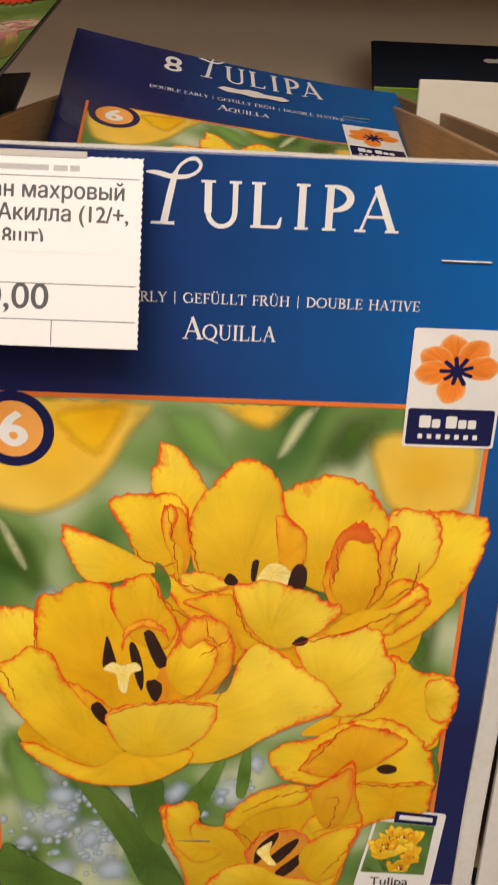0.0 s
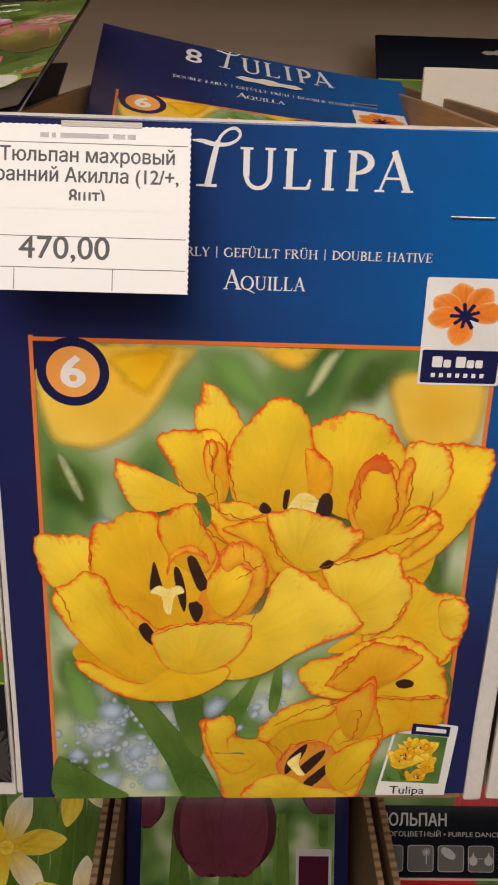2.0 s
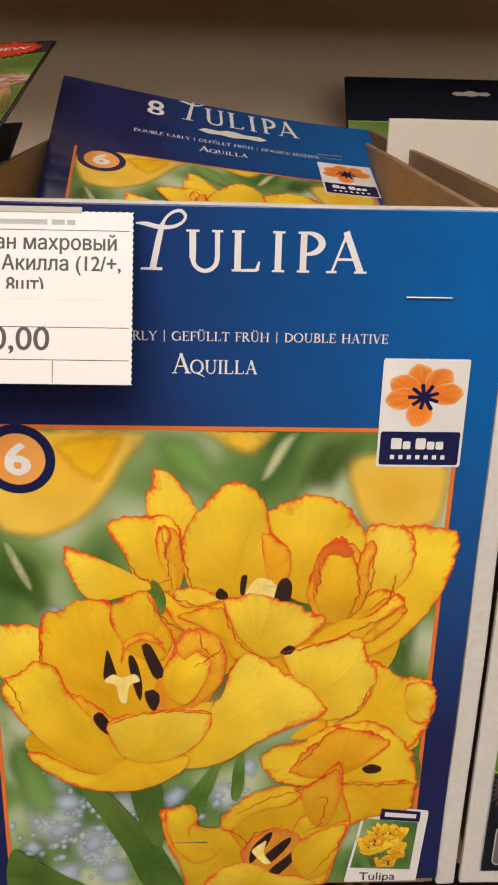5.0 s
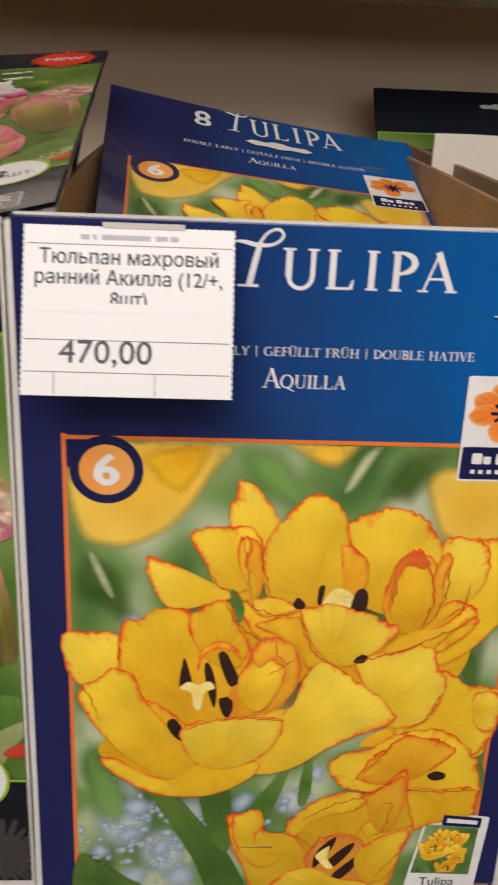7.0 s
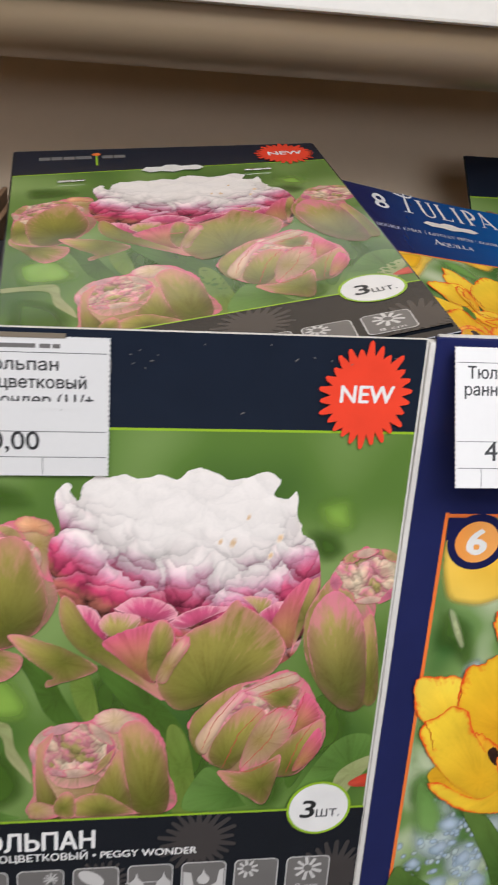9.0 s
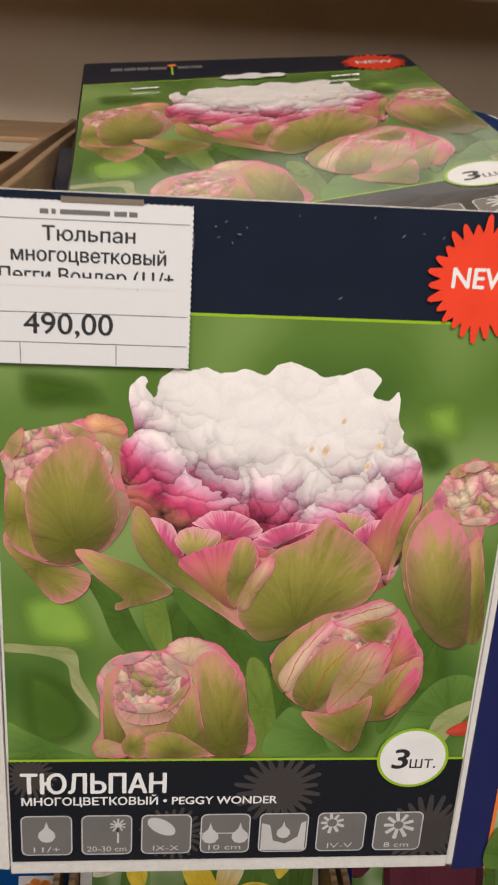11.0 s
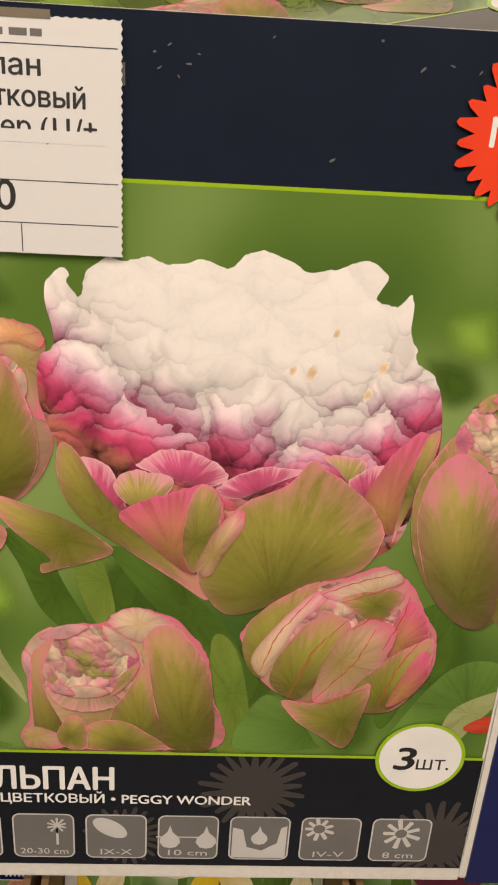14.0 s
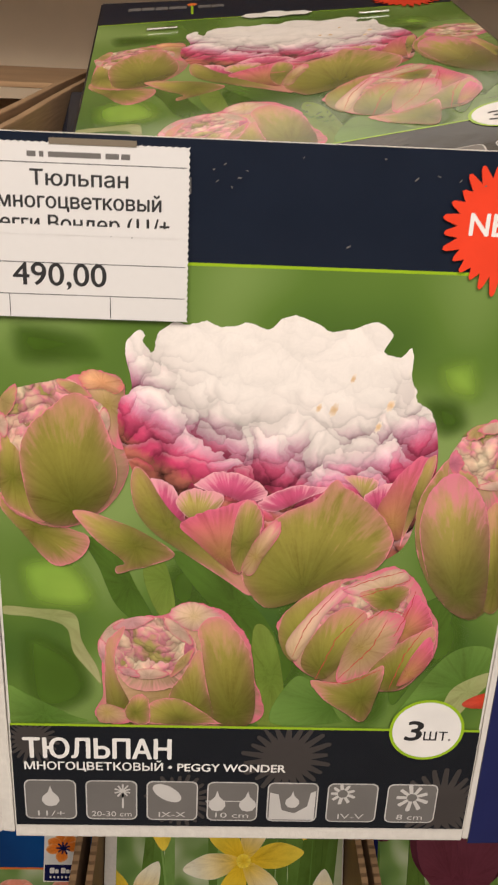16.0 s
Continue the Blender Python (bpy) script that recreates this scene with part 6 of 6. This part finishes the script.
def icon(parent, k, x, z, w, hgt, h, words):
    """One growing hint: a rounded grey tile with a pale border, a small sign and a line of writing."""
    tile = outline("hint_icon", rounded(x, z, x + w, z + hgt, w * 0.13), M_GREY_L, parent, h)
    e = 0.00004
    outline("tile_ground", rounded(x + w * 0.025, z + hgt * 0.025, x + w * 0.975, z + hgt * 0.975, w * 0.11), M_GREY_M, tile, h + e)
    cx, cz = x + w / 2, z + hgt * 0.55
    drop = lambda cx, cz, r: [(cx, cz + 2.1 * r), (cx + 0.25 * r, cz + 1.2 * r), (cx + 0.9 * r, cz + 0.45 * r), (cx + r, cz - 0.2 * r), (cx + 0.6 * r, cz - 0.85 * r), (cx, cz - r),
                             (cx - 0.6 * r, cz - 0.85 * r), (cx - r, cz - 0.2 * r), (cx - 0.9 * r, cz + 0.45 * r), (cx - 0.25 * r, cz + 1.2 * r)]
    if k == 0:
        outline("sign", drop(cx, cz - w * 0.05, w * 0.17), M_GREY_L, tile, h + 2 * e)
    elif k == 1:
        outline("sign", burst(x + w * 0.72, z + hgt * 0.74, w * 0.05, w * 0.17, 10, 1), M_GREY_L, tile, h + 2 * e)
        outline("sign", rect(x + w * 0.70, z + hgt * 0.3, x + w * 0.74, z + hgt * 0.7), M_GREY_L, tile, h + 2 * e)
    elif k == 2:
        outline("sign", ellipse(cx - w * 0.1, z + hgt * 0.7, w * 0.32, w * 0.17, 24, -35), M_GREY_L, tile, h + 2 * e)
    elif k == 3:
        for d in (0.2, 0.8):
            outline("sign", drop(x + w * d, z + hgt * 0.42, w * 0.17), M_GREY_L, tile, h + 2 * e)
        outline("sign", rect(x - w * 0.03, z + hgt * 0.50, x + w * 0.9, z + hgt * 0.525), M_GREY_L, tile, h + 3 * e)
    elif k == 4:
        outline("sign", [(x + w * 0.05, z + hgt * 0.05), (x + w * 0.95, z + hgt * 0.05), (x + w * 0.95, z + hgt * 0.8), (x + w * 0.85, z + hgt * 0.75), (x + w * 0.8, z + hgt * 0.4), (x + w * 0.55, z + hgt * 0.22), (x + w * 0.3, z + hgt * 0.3), (x + w * 0.22, z + hgt * 0.7), (x + w * 0.05, z + hgt * 0.75)], M_GREY_L, tile, h + 2 * e)
        outline("sign", drop(cx, z + hgt * 0.5, w * 0.14), M_GREY_L, tile, h + 3 * e)
    else:
        c = (x + w * 0.3, z + hgt * 0.74) if k == 5 else (cx, z + hgt * 0.66)
        outline("sign", burst(*c, w * 0.1, w * (0.26 if k == 5 else 0.34), 9, 4), M_GREY_L, tile, h + 2 * e)
        outline("sign", ellipse(*c, w * 0.1, w * 0.1, 20), M_GREY_M, tile, h + 3 * e)
    if words:
        text("icon_words", words, cx, z + hgt * 0.09, hgt * 0.13, M_GREY_L, tile, h + 4 * e, w * min(0.78, 0.13 * len(words)), centre=True)


def print_black(face, h, title, kind, art, sky, header=True, burst_on=True, warp=None, icons=True, fine=0.0000016, top=0.0013):
    """The printed face of the black range: dark head with a red burst, photograph, title band and growing hints."""
    e = 0.00006
    W = 0.1655
    pic = outline("picture", rect(0.001, 0.053, W, 0.217), sky, face, h + e, "photograph of flowers on blurred green", warp)
    print_art(art, "soft", "picture_backdrop", pic, h + 2 * e, 0.000004, warp=warp)
    print_art(art, "fine", "picture_print", pic, h + 3 * e, fine, warp=warp, plain=fine < 0.000001)
    outline("head_band", rect(0.001, 0.217, W, 0.2505), M_BLACK_SHEEN, face, h + e, "blue black head band", warp)
    outline("head_line", rect(0.001, 0.2163, W, 0.2172), M_LIME, face, h + 1.5 * e, "lime green line", warp)
    outline("title_band", rect(0.001, 0.0075, W, 0.0537), M_BLACK, face, h + top, "black title band", warp)
    outline("band_line", rect(0.001, 0.0533, W, 0.0543), M_LIME, face, h + top + e, "lime green line", warp)
    for cx, cz, r, sd in ((0.098, 0.040, 0.016, 1), (0.156, 0.019, 0.0165, 2), (0.060, 0.020, 0.012, 3), (0.008, 0.047, 0.010, 4)):
        pts = [(min(max(x, 0.001), W), min(max(z, 0.0075), 0.0533)) for x, z in burst(cx, cz, r * 0.55, r, 22, sd, 1.05)]
        outline("ghost_flower", pts, M_GREY, face, h + top + 0.5 * e + sd * 2e-6)
    text("title", title, 0.0052, 0.0392, 0.0085, M_WHITE, face, h + top + 2 * e, 0.0515, 0.00030)
    if kind:
        text("subtitle", kind, 0.0052, 0.0338, 0.0034, M_WHITE, face, h + top + 2 * e, 0.0925, 0.00010)
    if icons:
        for k, words in enumerate(("11/+", "20-30 cm", "IX-X", "10 cm", "10 cm", "IV-V", "8 cm")):
            icon(face, k, 0.0045 + k * 0.02185, 0.0105, 0.0185, 0.0185, h + top + 2 * e, words)
    oval = outline("count_badge", ellipse(0.1465, 0.0540, 0.0133, 0.0133), M_LIME, face, h + top + 3 * e, "white oval count badge with a lime rim")
    outline("badge_ground", ellipse(0.1465, 0.0540, 0.0122, 0.0122), M_WHITE, oval, h + top + 3.5 * e)
    text("badge_count", "3", 0.1390, 0.0495, 0.0085, M_TEXT, oval, h + top + 4 * e, 0.0054, 0.0003, slant=0.12)
    text("badge_unit", "шт.", 0.1456, 0.0495, 0.0052, M_TEXT, oval, h + top + 4 * e, 0.0098)
    if burst_on:
        red = outline("new_burst", burst(0.1462, 0.2305, 0.0125, 0.0165, 26, 9, 1.12), M_RED, face, h + top, "red ragged burst")
        text("burst_word", "NEW", 0.1465, 0.2280, 0.0062, M_WHITE, red, h + top + e, 0.0185, 0.0002, True)
    if header:
        # the maker's mark: plain grey bars, an orange dot and a green stem
        for a, b, z in ((0.014, 0.020, 0.236), (0.0205, 0.0265, 0.236), (0.027, 0.033, 0.236), (0.0335, 0.042, 0.236), (0.0475, 0.0535, 0.236), (0.054, 0.060, 0.236)):
            outline("mark_bar", rect(a, z, b, z + 0.0045), M_GREY_M, face, h + e * 2)
        mk = outline("mark_dot", burst(0.0446, 0.2425, 0.0018, 0.0026, 9, 2), M_ORANGE, face, h + e * 2)
        outline("mark_stem", rect(0.0440, 0.226, 0.0452, 0.240), M_LIME, mk, h + e * 2)


def box_body(root, w, depth, hgt, side, back=True):
    """The carton behind the printed front: two side walls, back, base and the raw board edges."""
    part("side_wall", worn(block(0.0, 0.004, 0.0, 0.003, depth, hgt - 0.001, 0.0006), 0.0007, 55, 5), side, root, "brown corrugated side wall")
    part("side_wall", worn(block(w - 0.003, 0.004, 0.0, w, depth, hgt - 0.002, 0.0006), 0.0007, 57, 5), side, root, "brown corrugated side wall")
    part("back_wall", block(0.003, depth - 0.003, 0.0, w - 0.003, depth, hgt * 0.9, 0.0006), side, root)
    part("base", block(0.003, 0.004, 0.0, w - 0.003, depth - 0.003, 0.003), side, root)


def blue_box():
    W, H = 0.172, 0.254
    root = thing("display_box", "blue printed display box of yellow double tulip bulbs", "display box", pose(-0.014, 0, 0.010))
    box_body(root, W, 0.39, H - 0.002, M_BROWN)
    bm = block(0.0, 0.0, 0.0, W, 0.0025, H, 0.0005)
    for v in bm.verts:
        if v.co.z < 0.1:
            v.co.z += 0.001 + 0.005 * v.co.x / W
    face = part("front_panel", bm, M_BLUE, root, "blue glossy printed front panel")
    part("corner_strip", worn(block(W + 0.0005, 0.0015, 0.001, W + 0.0078, 0.006, H - 0.004, 0.0012), 0.0008, 90, 6), M_BOARD, root, "white torn board edge")
    part("top_edge", worn(block(0.001, 0.0002, H - 0.0002, W - 0.001, 0.0024, H + 0.0006), 0.0004, 200, 8), M_BOARD, root, "white raw board edge")
    print_blue(face, W, H, 0.0)
    for k, (x0, x1, z0, z1) in enumerate(((0.1415, 0.1552, 0.2288, 0.2292), (0.0740, 0.0855, 0.0258, 0.0255))):
        bm = block(x0, -0.0007, z0 - 0.0003, x1, -0.0002, z0 + 0.0003, 0.0002)
        part("staple", bm, M_STEEL, root, "thin steel staple", (0, -0.0010 if k else 0, 0))
    return root


def pink_box():
    W, H = 0.169, 0.2505
    root = thing("display_box", "black headed display box of pink and white tulip bulbs", "display box", pose(-0.183, 0, 0.0125))
    box_body(root, W, 0.39, H - 0.002, M_BROWN)
    face = part("front_panel", block(0.0, 0.0, 0.0, 0.1665, 0.0025, H, 0.0006), M_BOARD, root, "white coated front panel with worn edges")
    part("corner_strip", worn(block(0.1668, 0.0005, 0.0, 0.1715, 0.006, H - 0.001, 0.0012), 0.0007, 80, 6), M_BOARD, root, "white torn board edge")
    part("corner_strip", worn(block(-0.0062, 0.002, 0.0, -0.0006, 0.006, H - 0.001, 0.0012), 0.0007, 85, 6), M_BOARD, root, "white torn board edge")
    print_black(face, 0.0002, "ТЮЛЬПАН", "МНОГОЦВЕТКОВЫЙ • PEGGY WONDER", ART_PINK, M_MEADOW)
    rnd = random.Random(21)
    for x, z in ((0.066, 0.243), (0.069, 0.2445), (0.073, 0.241), (0.075, 0.243), (0.067, 0.240), (0.071, 0.2385), (0.121, 0.2425), (0.127, 0.2435), (0.133, 0.2425), (0.140, 0.2415), (0.112, 0.2475), (0.155, 0.2440), (0.090, 0.2470), (0.036, 0.225), (0.104, 0.2235)):
        outline("scuff", ellipse(x, z, rnd.uniform(0.0003, 0.0008), rnd.uniform(0.00015, 0.0003), 7, rnd.uniform(-60, 60)), M_GREY_M, face, 0.0016, "pale scuff in the print")
    part("staple", block(0.0085, -0.0011, H - 0.0045, 0.021, -0.0005, H - 0.0037, 0.0002), M_STEEL, root, "dark steel staple")
    return root


def price_tag(x, y, z, w, hgt, lines, price, lean, label):
    """A pinked paper price tag taped to the box: zigzag sides, ruled fields and lettering."""
    root = thing("price_tag", label, "price tag", pose(x, y, z, lean))
    n, d = 56, 0.0004
    pts = [(0, 0), (w, 0)] + [(w - d * (k % 2), hgt * k / n) for k in range(1, n)] + [(w, hgt)]
    m = 64
    pts += [(w - w * k / m, hgt - d * 0.7 * (k % 2)) for k in range(1, m)] + [(0, hgt)] + [(d * (k % 2), hgt * (n - k) / n) for k in range(1, n)]
    paper = outline("paper", pts, M_PAPER, root, 0.0, "white paper with pinked edges", thick=0.0003)
    h = 0.00034
    for z0 in (0.885, 0.325, 0.137):
        outline("rule", rect(0.001, hgt * z0, w - 0.001, hgt * z0 + 0.00022), M_TEXT, paper, h)
    for x0 in (0.157, 0.63):
        outline("rule", rect(w * x0, 0.0004, w * x0 + 0.00022, hgt * 0.135), M_TEXT, paper, h)
    for a, b in ((0.27, 0.31), (0.325, 0.345), (0.365, 0.60), (0.62, 0.68), (0.69, 0.73)):  # a name, not readable here
        outline("name_bar", rect(w * a, hgt * 0.918, w * b, hgt * 0.948), M_GREY_M, paper, h)
    for words, cx, zz, wide, cap in lines:
        text("tag_line", words, w * cx, hgt * zz, cap, M_TEXT, paper, h, w * wide, 0.00010, True)
    text("price", price, w * 0.180, hgt * 0.195, 0.0064, M_TEXT, paper, h, w * 0.435, 0.00010)
    # paper strip over the foot of the third line
    outline("cover_strip", rect(w * 0.06, hgt * 0.490, w * 0.94, hgt * 0.545), M_PAPER, paper, h + 0.00005)
    part("tape", block(w * 0.37, -0.0005, hgt - 0.0006, w * 0.76, -0.0003, hgt + 0.0011, 0.00005), M_TAPE, root, "shiny clear tape over the top edge, its shade in the colour")
    return root


blue_box()
pink_box()
price_tag(-0.0093, -0.0232, 0.2185, 0.0588, 0.0475, (("Тюльпан махровый", 0.50, 0.775, 0.84, 0.0040), ("ранний Акилла (12/+,", 0.50, 0.655, 0.88, 0.0040), ("8шт)", 0.50, 0.530, 0.17, 0.0040)), "470,00", -23.0,
          "white paper price tag with pinked edges hanging off the blue box")
price_tag(-0.1825, -0.0022, 0.2130, 0.0592, 0.0480, (("Тюльпан", 0.50, 0.765, 0.44, 0.0040), ("многоцветковый", 0.50, 0.640, 0.74, 0.0040), ("Пегги Вондер (11/+,", 0.50, 0.515, 0.86, 0.0040)), "490,00", 0.0,
          "white paper price tag with pinked edges on the pink tulip box")


def hang_hole(root, x, z, h, warp=None, sx=1.0, sz=1.0):
    """A wide hanging slot punched in a packet, its pale torn backing showing."""
    pts = [(-0.0165, 0.0), (-0.0135, 0.0042), (-0.006, 0.0034), (-0.003, 0.0062), (0.002, 0.0058), (0.005, 0.0032), (0.013, 0.0040), (0.0165, 0.0), (0.013, -0.0036), (0.006, -0.0026), (0.0, -0.0050), (-0.006, -0.0030), (-0.012, -0.0038)]
    outline("hang_slot", [(x + a * sx, z + b * sz) for a, b in pts], M_BOARD, root, h, "pale torn hanging slot", warp)


def packet_board(root, w, hgt, mat, warp=None):
    bm = block(0, 0.0, 0, w, 0.0012, hgt, 0.0003, 1)
    if warp:
        bmesh.ops.subdivide_edges(bm, edges=bm.edges[:], cuts=12, use_grid_fill=True)
        for v in bm.verts:
            v.co = warp(v.co)
    return part("card", bm, mat, root, "glossy printed card")


def blue_packet():
    """A bulb packet lying back in the box, its far left corner curled up."""
    root = thing("bulb_packet", "blue printed bulb packet with yellow tulips leaning in its box", "bulb packet")
    def warp(v):
        lift = 0.0128 * max(0.0, 1 - v.x / 0.155) ** 1.5 * max(0.0, (v.z - 0.10) / 0.15) ** 1.2
        # the head of the packet is taller than that of the box
        return Vector((v.x, v.y - lift, float(np.interp(v.z, (0.0, 0.2105, 0.238, 0.25), (-0.0065, 0.204, 0.2385, 0.263)))))
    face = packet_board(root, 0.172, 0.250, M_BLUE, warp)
    print_blue(face, 0.172, 0.25, 0.0002, warp, 1.08, True, 0.003, False)
    hang_hole(face, 0.092, 0.2262, 0.0008, warp, 1.12, 0.62)
    for x, z in ((0.040, 0.2165), (0.137, 0.2155)):
        part("staple", block(x, -0.0012, z, x + 0.014, -0.0006, z + 0.0007, 0.0002), M_STEEL, face, "bright steel staple")
    root.matrix_world = pose(-0.0030, 0.0414, 0.2034, -73.2, 4.5, 3.35)
    return root


def pink_packet(m, label, header=True):
    root = thing("bulb_packet", label, "bulb packet")
    face = packet_board(root, 0.1665, 0.2505, M_BLACK)
    print_black(face, 0.0002, "ТЮЛЬПАН", "", ART_PINK, M_MEADOW, header=header, fine=0.0000006, top=0.0006)
    hang_hole(face, 0.0835, 0.2130 if header else 0.2385, 0.0012, None, 1.0 if header else 0.8, 1.0 if header else 0.4)
    for x in (0.024, 0.120):
        part("staple", block(x, -0.0016, 0.203, x + 0.014, -0.0010, 0.2044, 0.0002), M_STEEL, face, "bright steel staple")
    root.matrix_world = m
    return root


def bend(root, warp):
    """Bends a finished packet with all its print; large faces are divided first."""
    for o in root.children_recursive:
        bm = bmesh.new()
        bm.from_mesh(o.data)
        for k in range(4):
            long = [e for e in bm.edges if e.calc_length() > 0.016]
            if long:
                bmesh.ops.subdivide_edges(bm, edges=long, cuts=1, use_grid_fill=True)
        bmesh.ops.triangulate(bm, faces=[f for f in bm.faces if len(f.verts) > 4])
        for v in bm.verts:
            v.co = warp(v.co)
        bm.to_mesh(o.data)
        bm.free()


blue_packet()
upper = pink_packet(pose(-0.1680, 0.0067, 0.2500, -79.9, -4.9, 0.65), "glossy pink tulip bulb packet lying back over its box")
bend(upper, lambda v: Vector((v.x, v.y + 0.027 * (1 - v.x / 0.1665) * (1 - v.z / 0.2505), v.z - 0.009 * math.sin(math.pi * min(v.z / 0.13, 1.0)))))
pink_packet(pose(0.1680, 0.4890, 0.2910, -38, 0, 1.0) @ Matrix.Scale(1.13, 4) @ Matrix.Translation((0, 0, -0.2505)), "dark headed bulb packet with pink flowers standing behind", False)


def plain_packet(m, label):
    """The next packet down the stack, of which only the margin shows."""
    root = thing("bulb_packet", label, "bulb packet", m)
    face = packet_board(root, 0.1665, 0.140, M_BLACK_SHEEN)
    outline("picture", rect(0.001, 0.004, 0.1655, 0.080), M_MEADOW, face, 0.0003)
    return root


plain_packet(pose(-0.1795, 0.1760, 0.2590, -74, -5.0, 0.6) @ Matrix.Translation((0, 0, -0.140)), "dark headed green bulb packet lower in the stack")


def side_box(x, art, sky, label, margin=0.0, flap=False):
    """A neighbouring display box of the black range."""
    W, H = 0.169, 0.2505
    root = thing("display_box", label, "display box", pose(x, 0.001, 0.0125))
    box_body(root, W, 0.39, H - 0.002, M_BROWN)
    face = part("front_panel", block(-margin, 0.0, 0.0, W - 0.0025, 0.0025, H, 0.0006), M_BOARD, root, "white coated front panel")
    part("corner_strip", worn(block(0.1668, 0.0005, 0.0, 0.1715, 0.006, H - 0.001, 0.0012), 0.0007, 70, 6), M_BOARD, root, "white torn board edge")
    print_black(face, 0.0002, "ТЮЛЬПАН", "", art, sky, burst_on=False)
    if flap:
        part("inner_flap", worn(block(-0.012, 0.245, 0.0, 0.160, 0.248, 0.262, 0.0008), 0.0018, 28, 10), M_CREAM, root, "cream cardboard flap with a torn top edge")
    else:
        part("lid_flap", block(0.004, 0.26, H - 0.010, 0.165, 0.385, H - 0.007, 0.0008), M_BROWN, root, "brown cardboard flap")
    return root


side_box(-0.3595, ART_RED, M_MEADOW, "display box of red tulip bulbs beside the pink one")
side_box(0.1735, ART_PINK, M_CREAM, "pale display box with a black title band", 0.006, True)


def lower_box(x, w, front, label):
    """An open carton on the lower shelf, its raw fluted edges showing."""
    root = thing("display_box", label, "display box", pose(x, 0.03, -0.395))
    box_body(root, w, 0.35, 0.205, M_BROWN)
    part("front_panel", block(0, 0.0, 0.0, w, 0.003, 0.215, 0.0006), front, root, "printed front panel")
    for s in (0.0, w - 0.004):
        vs, fs = [], []
        n = 90
        for k in range(n + 1):
            y = 0.01 + 0.33 * k / n
            z = 0.2055 + 0.0009 * (k % 2)
            vs += [(s, y, z), (s + 0.004, y, z)]
        fs = [(2 * k, 2 * k + 1, 2 * k + 3, 2 * k + 2) for k in range(n)]
        child("fluted_edge", mesh_of("fluted_edge", vs, fs, M_BROWN), root, "brown fluted board edge")
    return root


def lower_packet(x, y, w, board, label, lean=-25.0):
    root = thing("bulb_packet", label, "bulb packet", pose(x, y, -0.388, lean, 0, 0))
    return root, packet_board(root, w, 0.25, board)


LOWER = "cartons on the lower shelf"
for x, w in ((-0.36, 0.172), (-0.182, 0.172), (-0.006, 0.172), (0.172, 0.172)):
    lower_box(x, w, M_NAVY, "open brown carton of bulb packets on the lower shelf")["group"] = LOWER

root, face = lower_packet(-0.352, 0.148, 0.166, M_BLUE, "blue bulb packet with coral tulips and a white logo plate")
pic = outline("picture", rect(0.012, 0.005, 0.160, 0.158), M_GARDEN, face, 0.0002, "photograph of coral tulips")
print_art(ART_CORAL, "fine", "picture_print", pic, 0.0004, 0.000004, 0.70, (0.0445, 0.0))
outline("frame_line", rect(0.012, 0.158, 0.160, 0.1593), M_ORANGE, face, 0.0005, "thin orange frame line")
flower_logo(face, 0.1330, 0.1500, 0.0262, 0.0350, 0.0012)

root, face = lower_packet(-0.178, 0.148, 0.164, M_BOARD, "bulb packet with yellow and white star tulips")
pic = outline("picture", rect(0.008, 0.01, 0.163, 0.245), M_GARDEN, face, 0.0002, "photograph of star tulips")
print_art(ART_STAR, "fine", "picture_print", pic, 0.0004, 0.000004)

root, face = lower_packet(0.000, 0.150, 0.156, M_NAVY, "dark bulb packet with deep purple tulips")
pic = outline("picture", rect(0.010, 0.005, 0.146, 0.245), M_GARDEN, face, 0.0002, "photograph of purple tulips")
print_art(ART_PURPLE, "fine", "picture_print", pic, 0.0004, 0.000004)
card = outline("inset_card", rounded(0.119, 0.08, 0.144, 0.165, 0.002), M_GREY_L, face, 0.0012, "small white printed label card")
outline("inset_photo", rect(0.121, 0.118, 0.142, 0.160), M_PURPLE, card, 0.00125)
outline("inset_bar", rect(0.126, 0.110, 0.139, 0.113), M_TEXT, card, 0.00125)

root, face = lower_packet(0.172, 0.150, 0.166, M_BOARD, "bulb packet with red tulips and a black title band")
pic = outline("picture", rect(0.004, 0.005, 0.165, 0.249), M_MEADOW, face, 0.0002, "photograph of red tulips")
print_art(ART_RED, "fine", "picture_print", pic, 0.0004, 0.000004)
outline("title_band", rect(0.004, 0.146, 0.165, 0.196), M_BLACK, face, 0.0010, "black title band")
outline("band_line", rect(0.004, 0.144, 0.165, 0.1455), M_GREY_L, face, 0.0010)
text("title", "ТЮЛЬПАН", 0.0035, 0.182, 0.0085, M_GREY_L, face, 0.0011, 0.0495, 0.0002)
text("subtitle", "МНОГОЦВЕТНЫЙ • PURPLE DANCE", 0.0035, 0.1745, 0.0034, M_GREY_L, face, 0.0011, 0.088)
for k in range(7):
    icon(face, k, 0.0042 + k * 0.0215, 0.150, 0.0185, 0.0185, 0.0012, "")
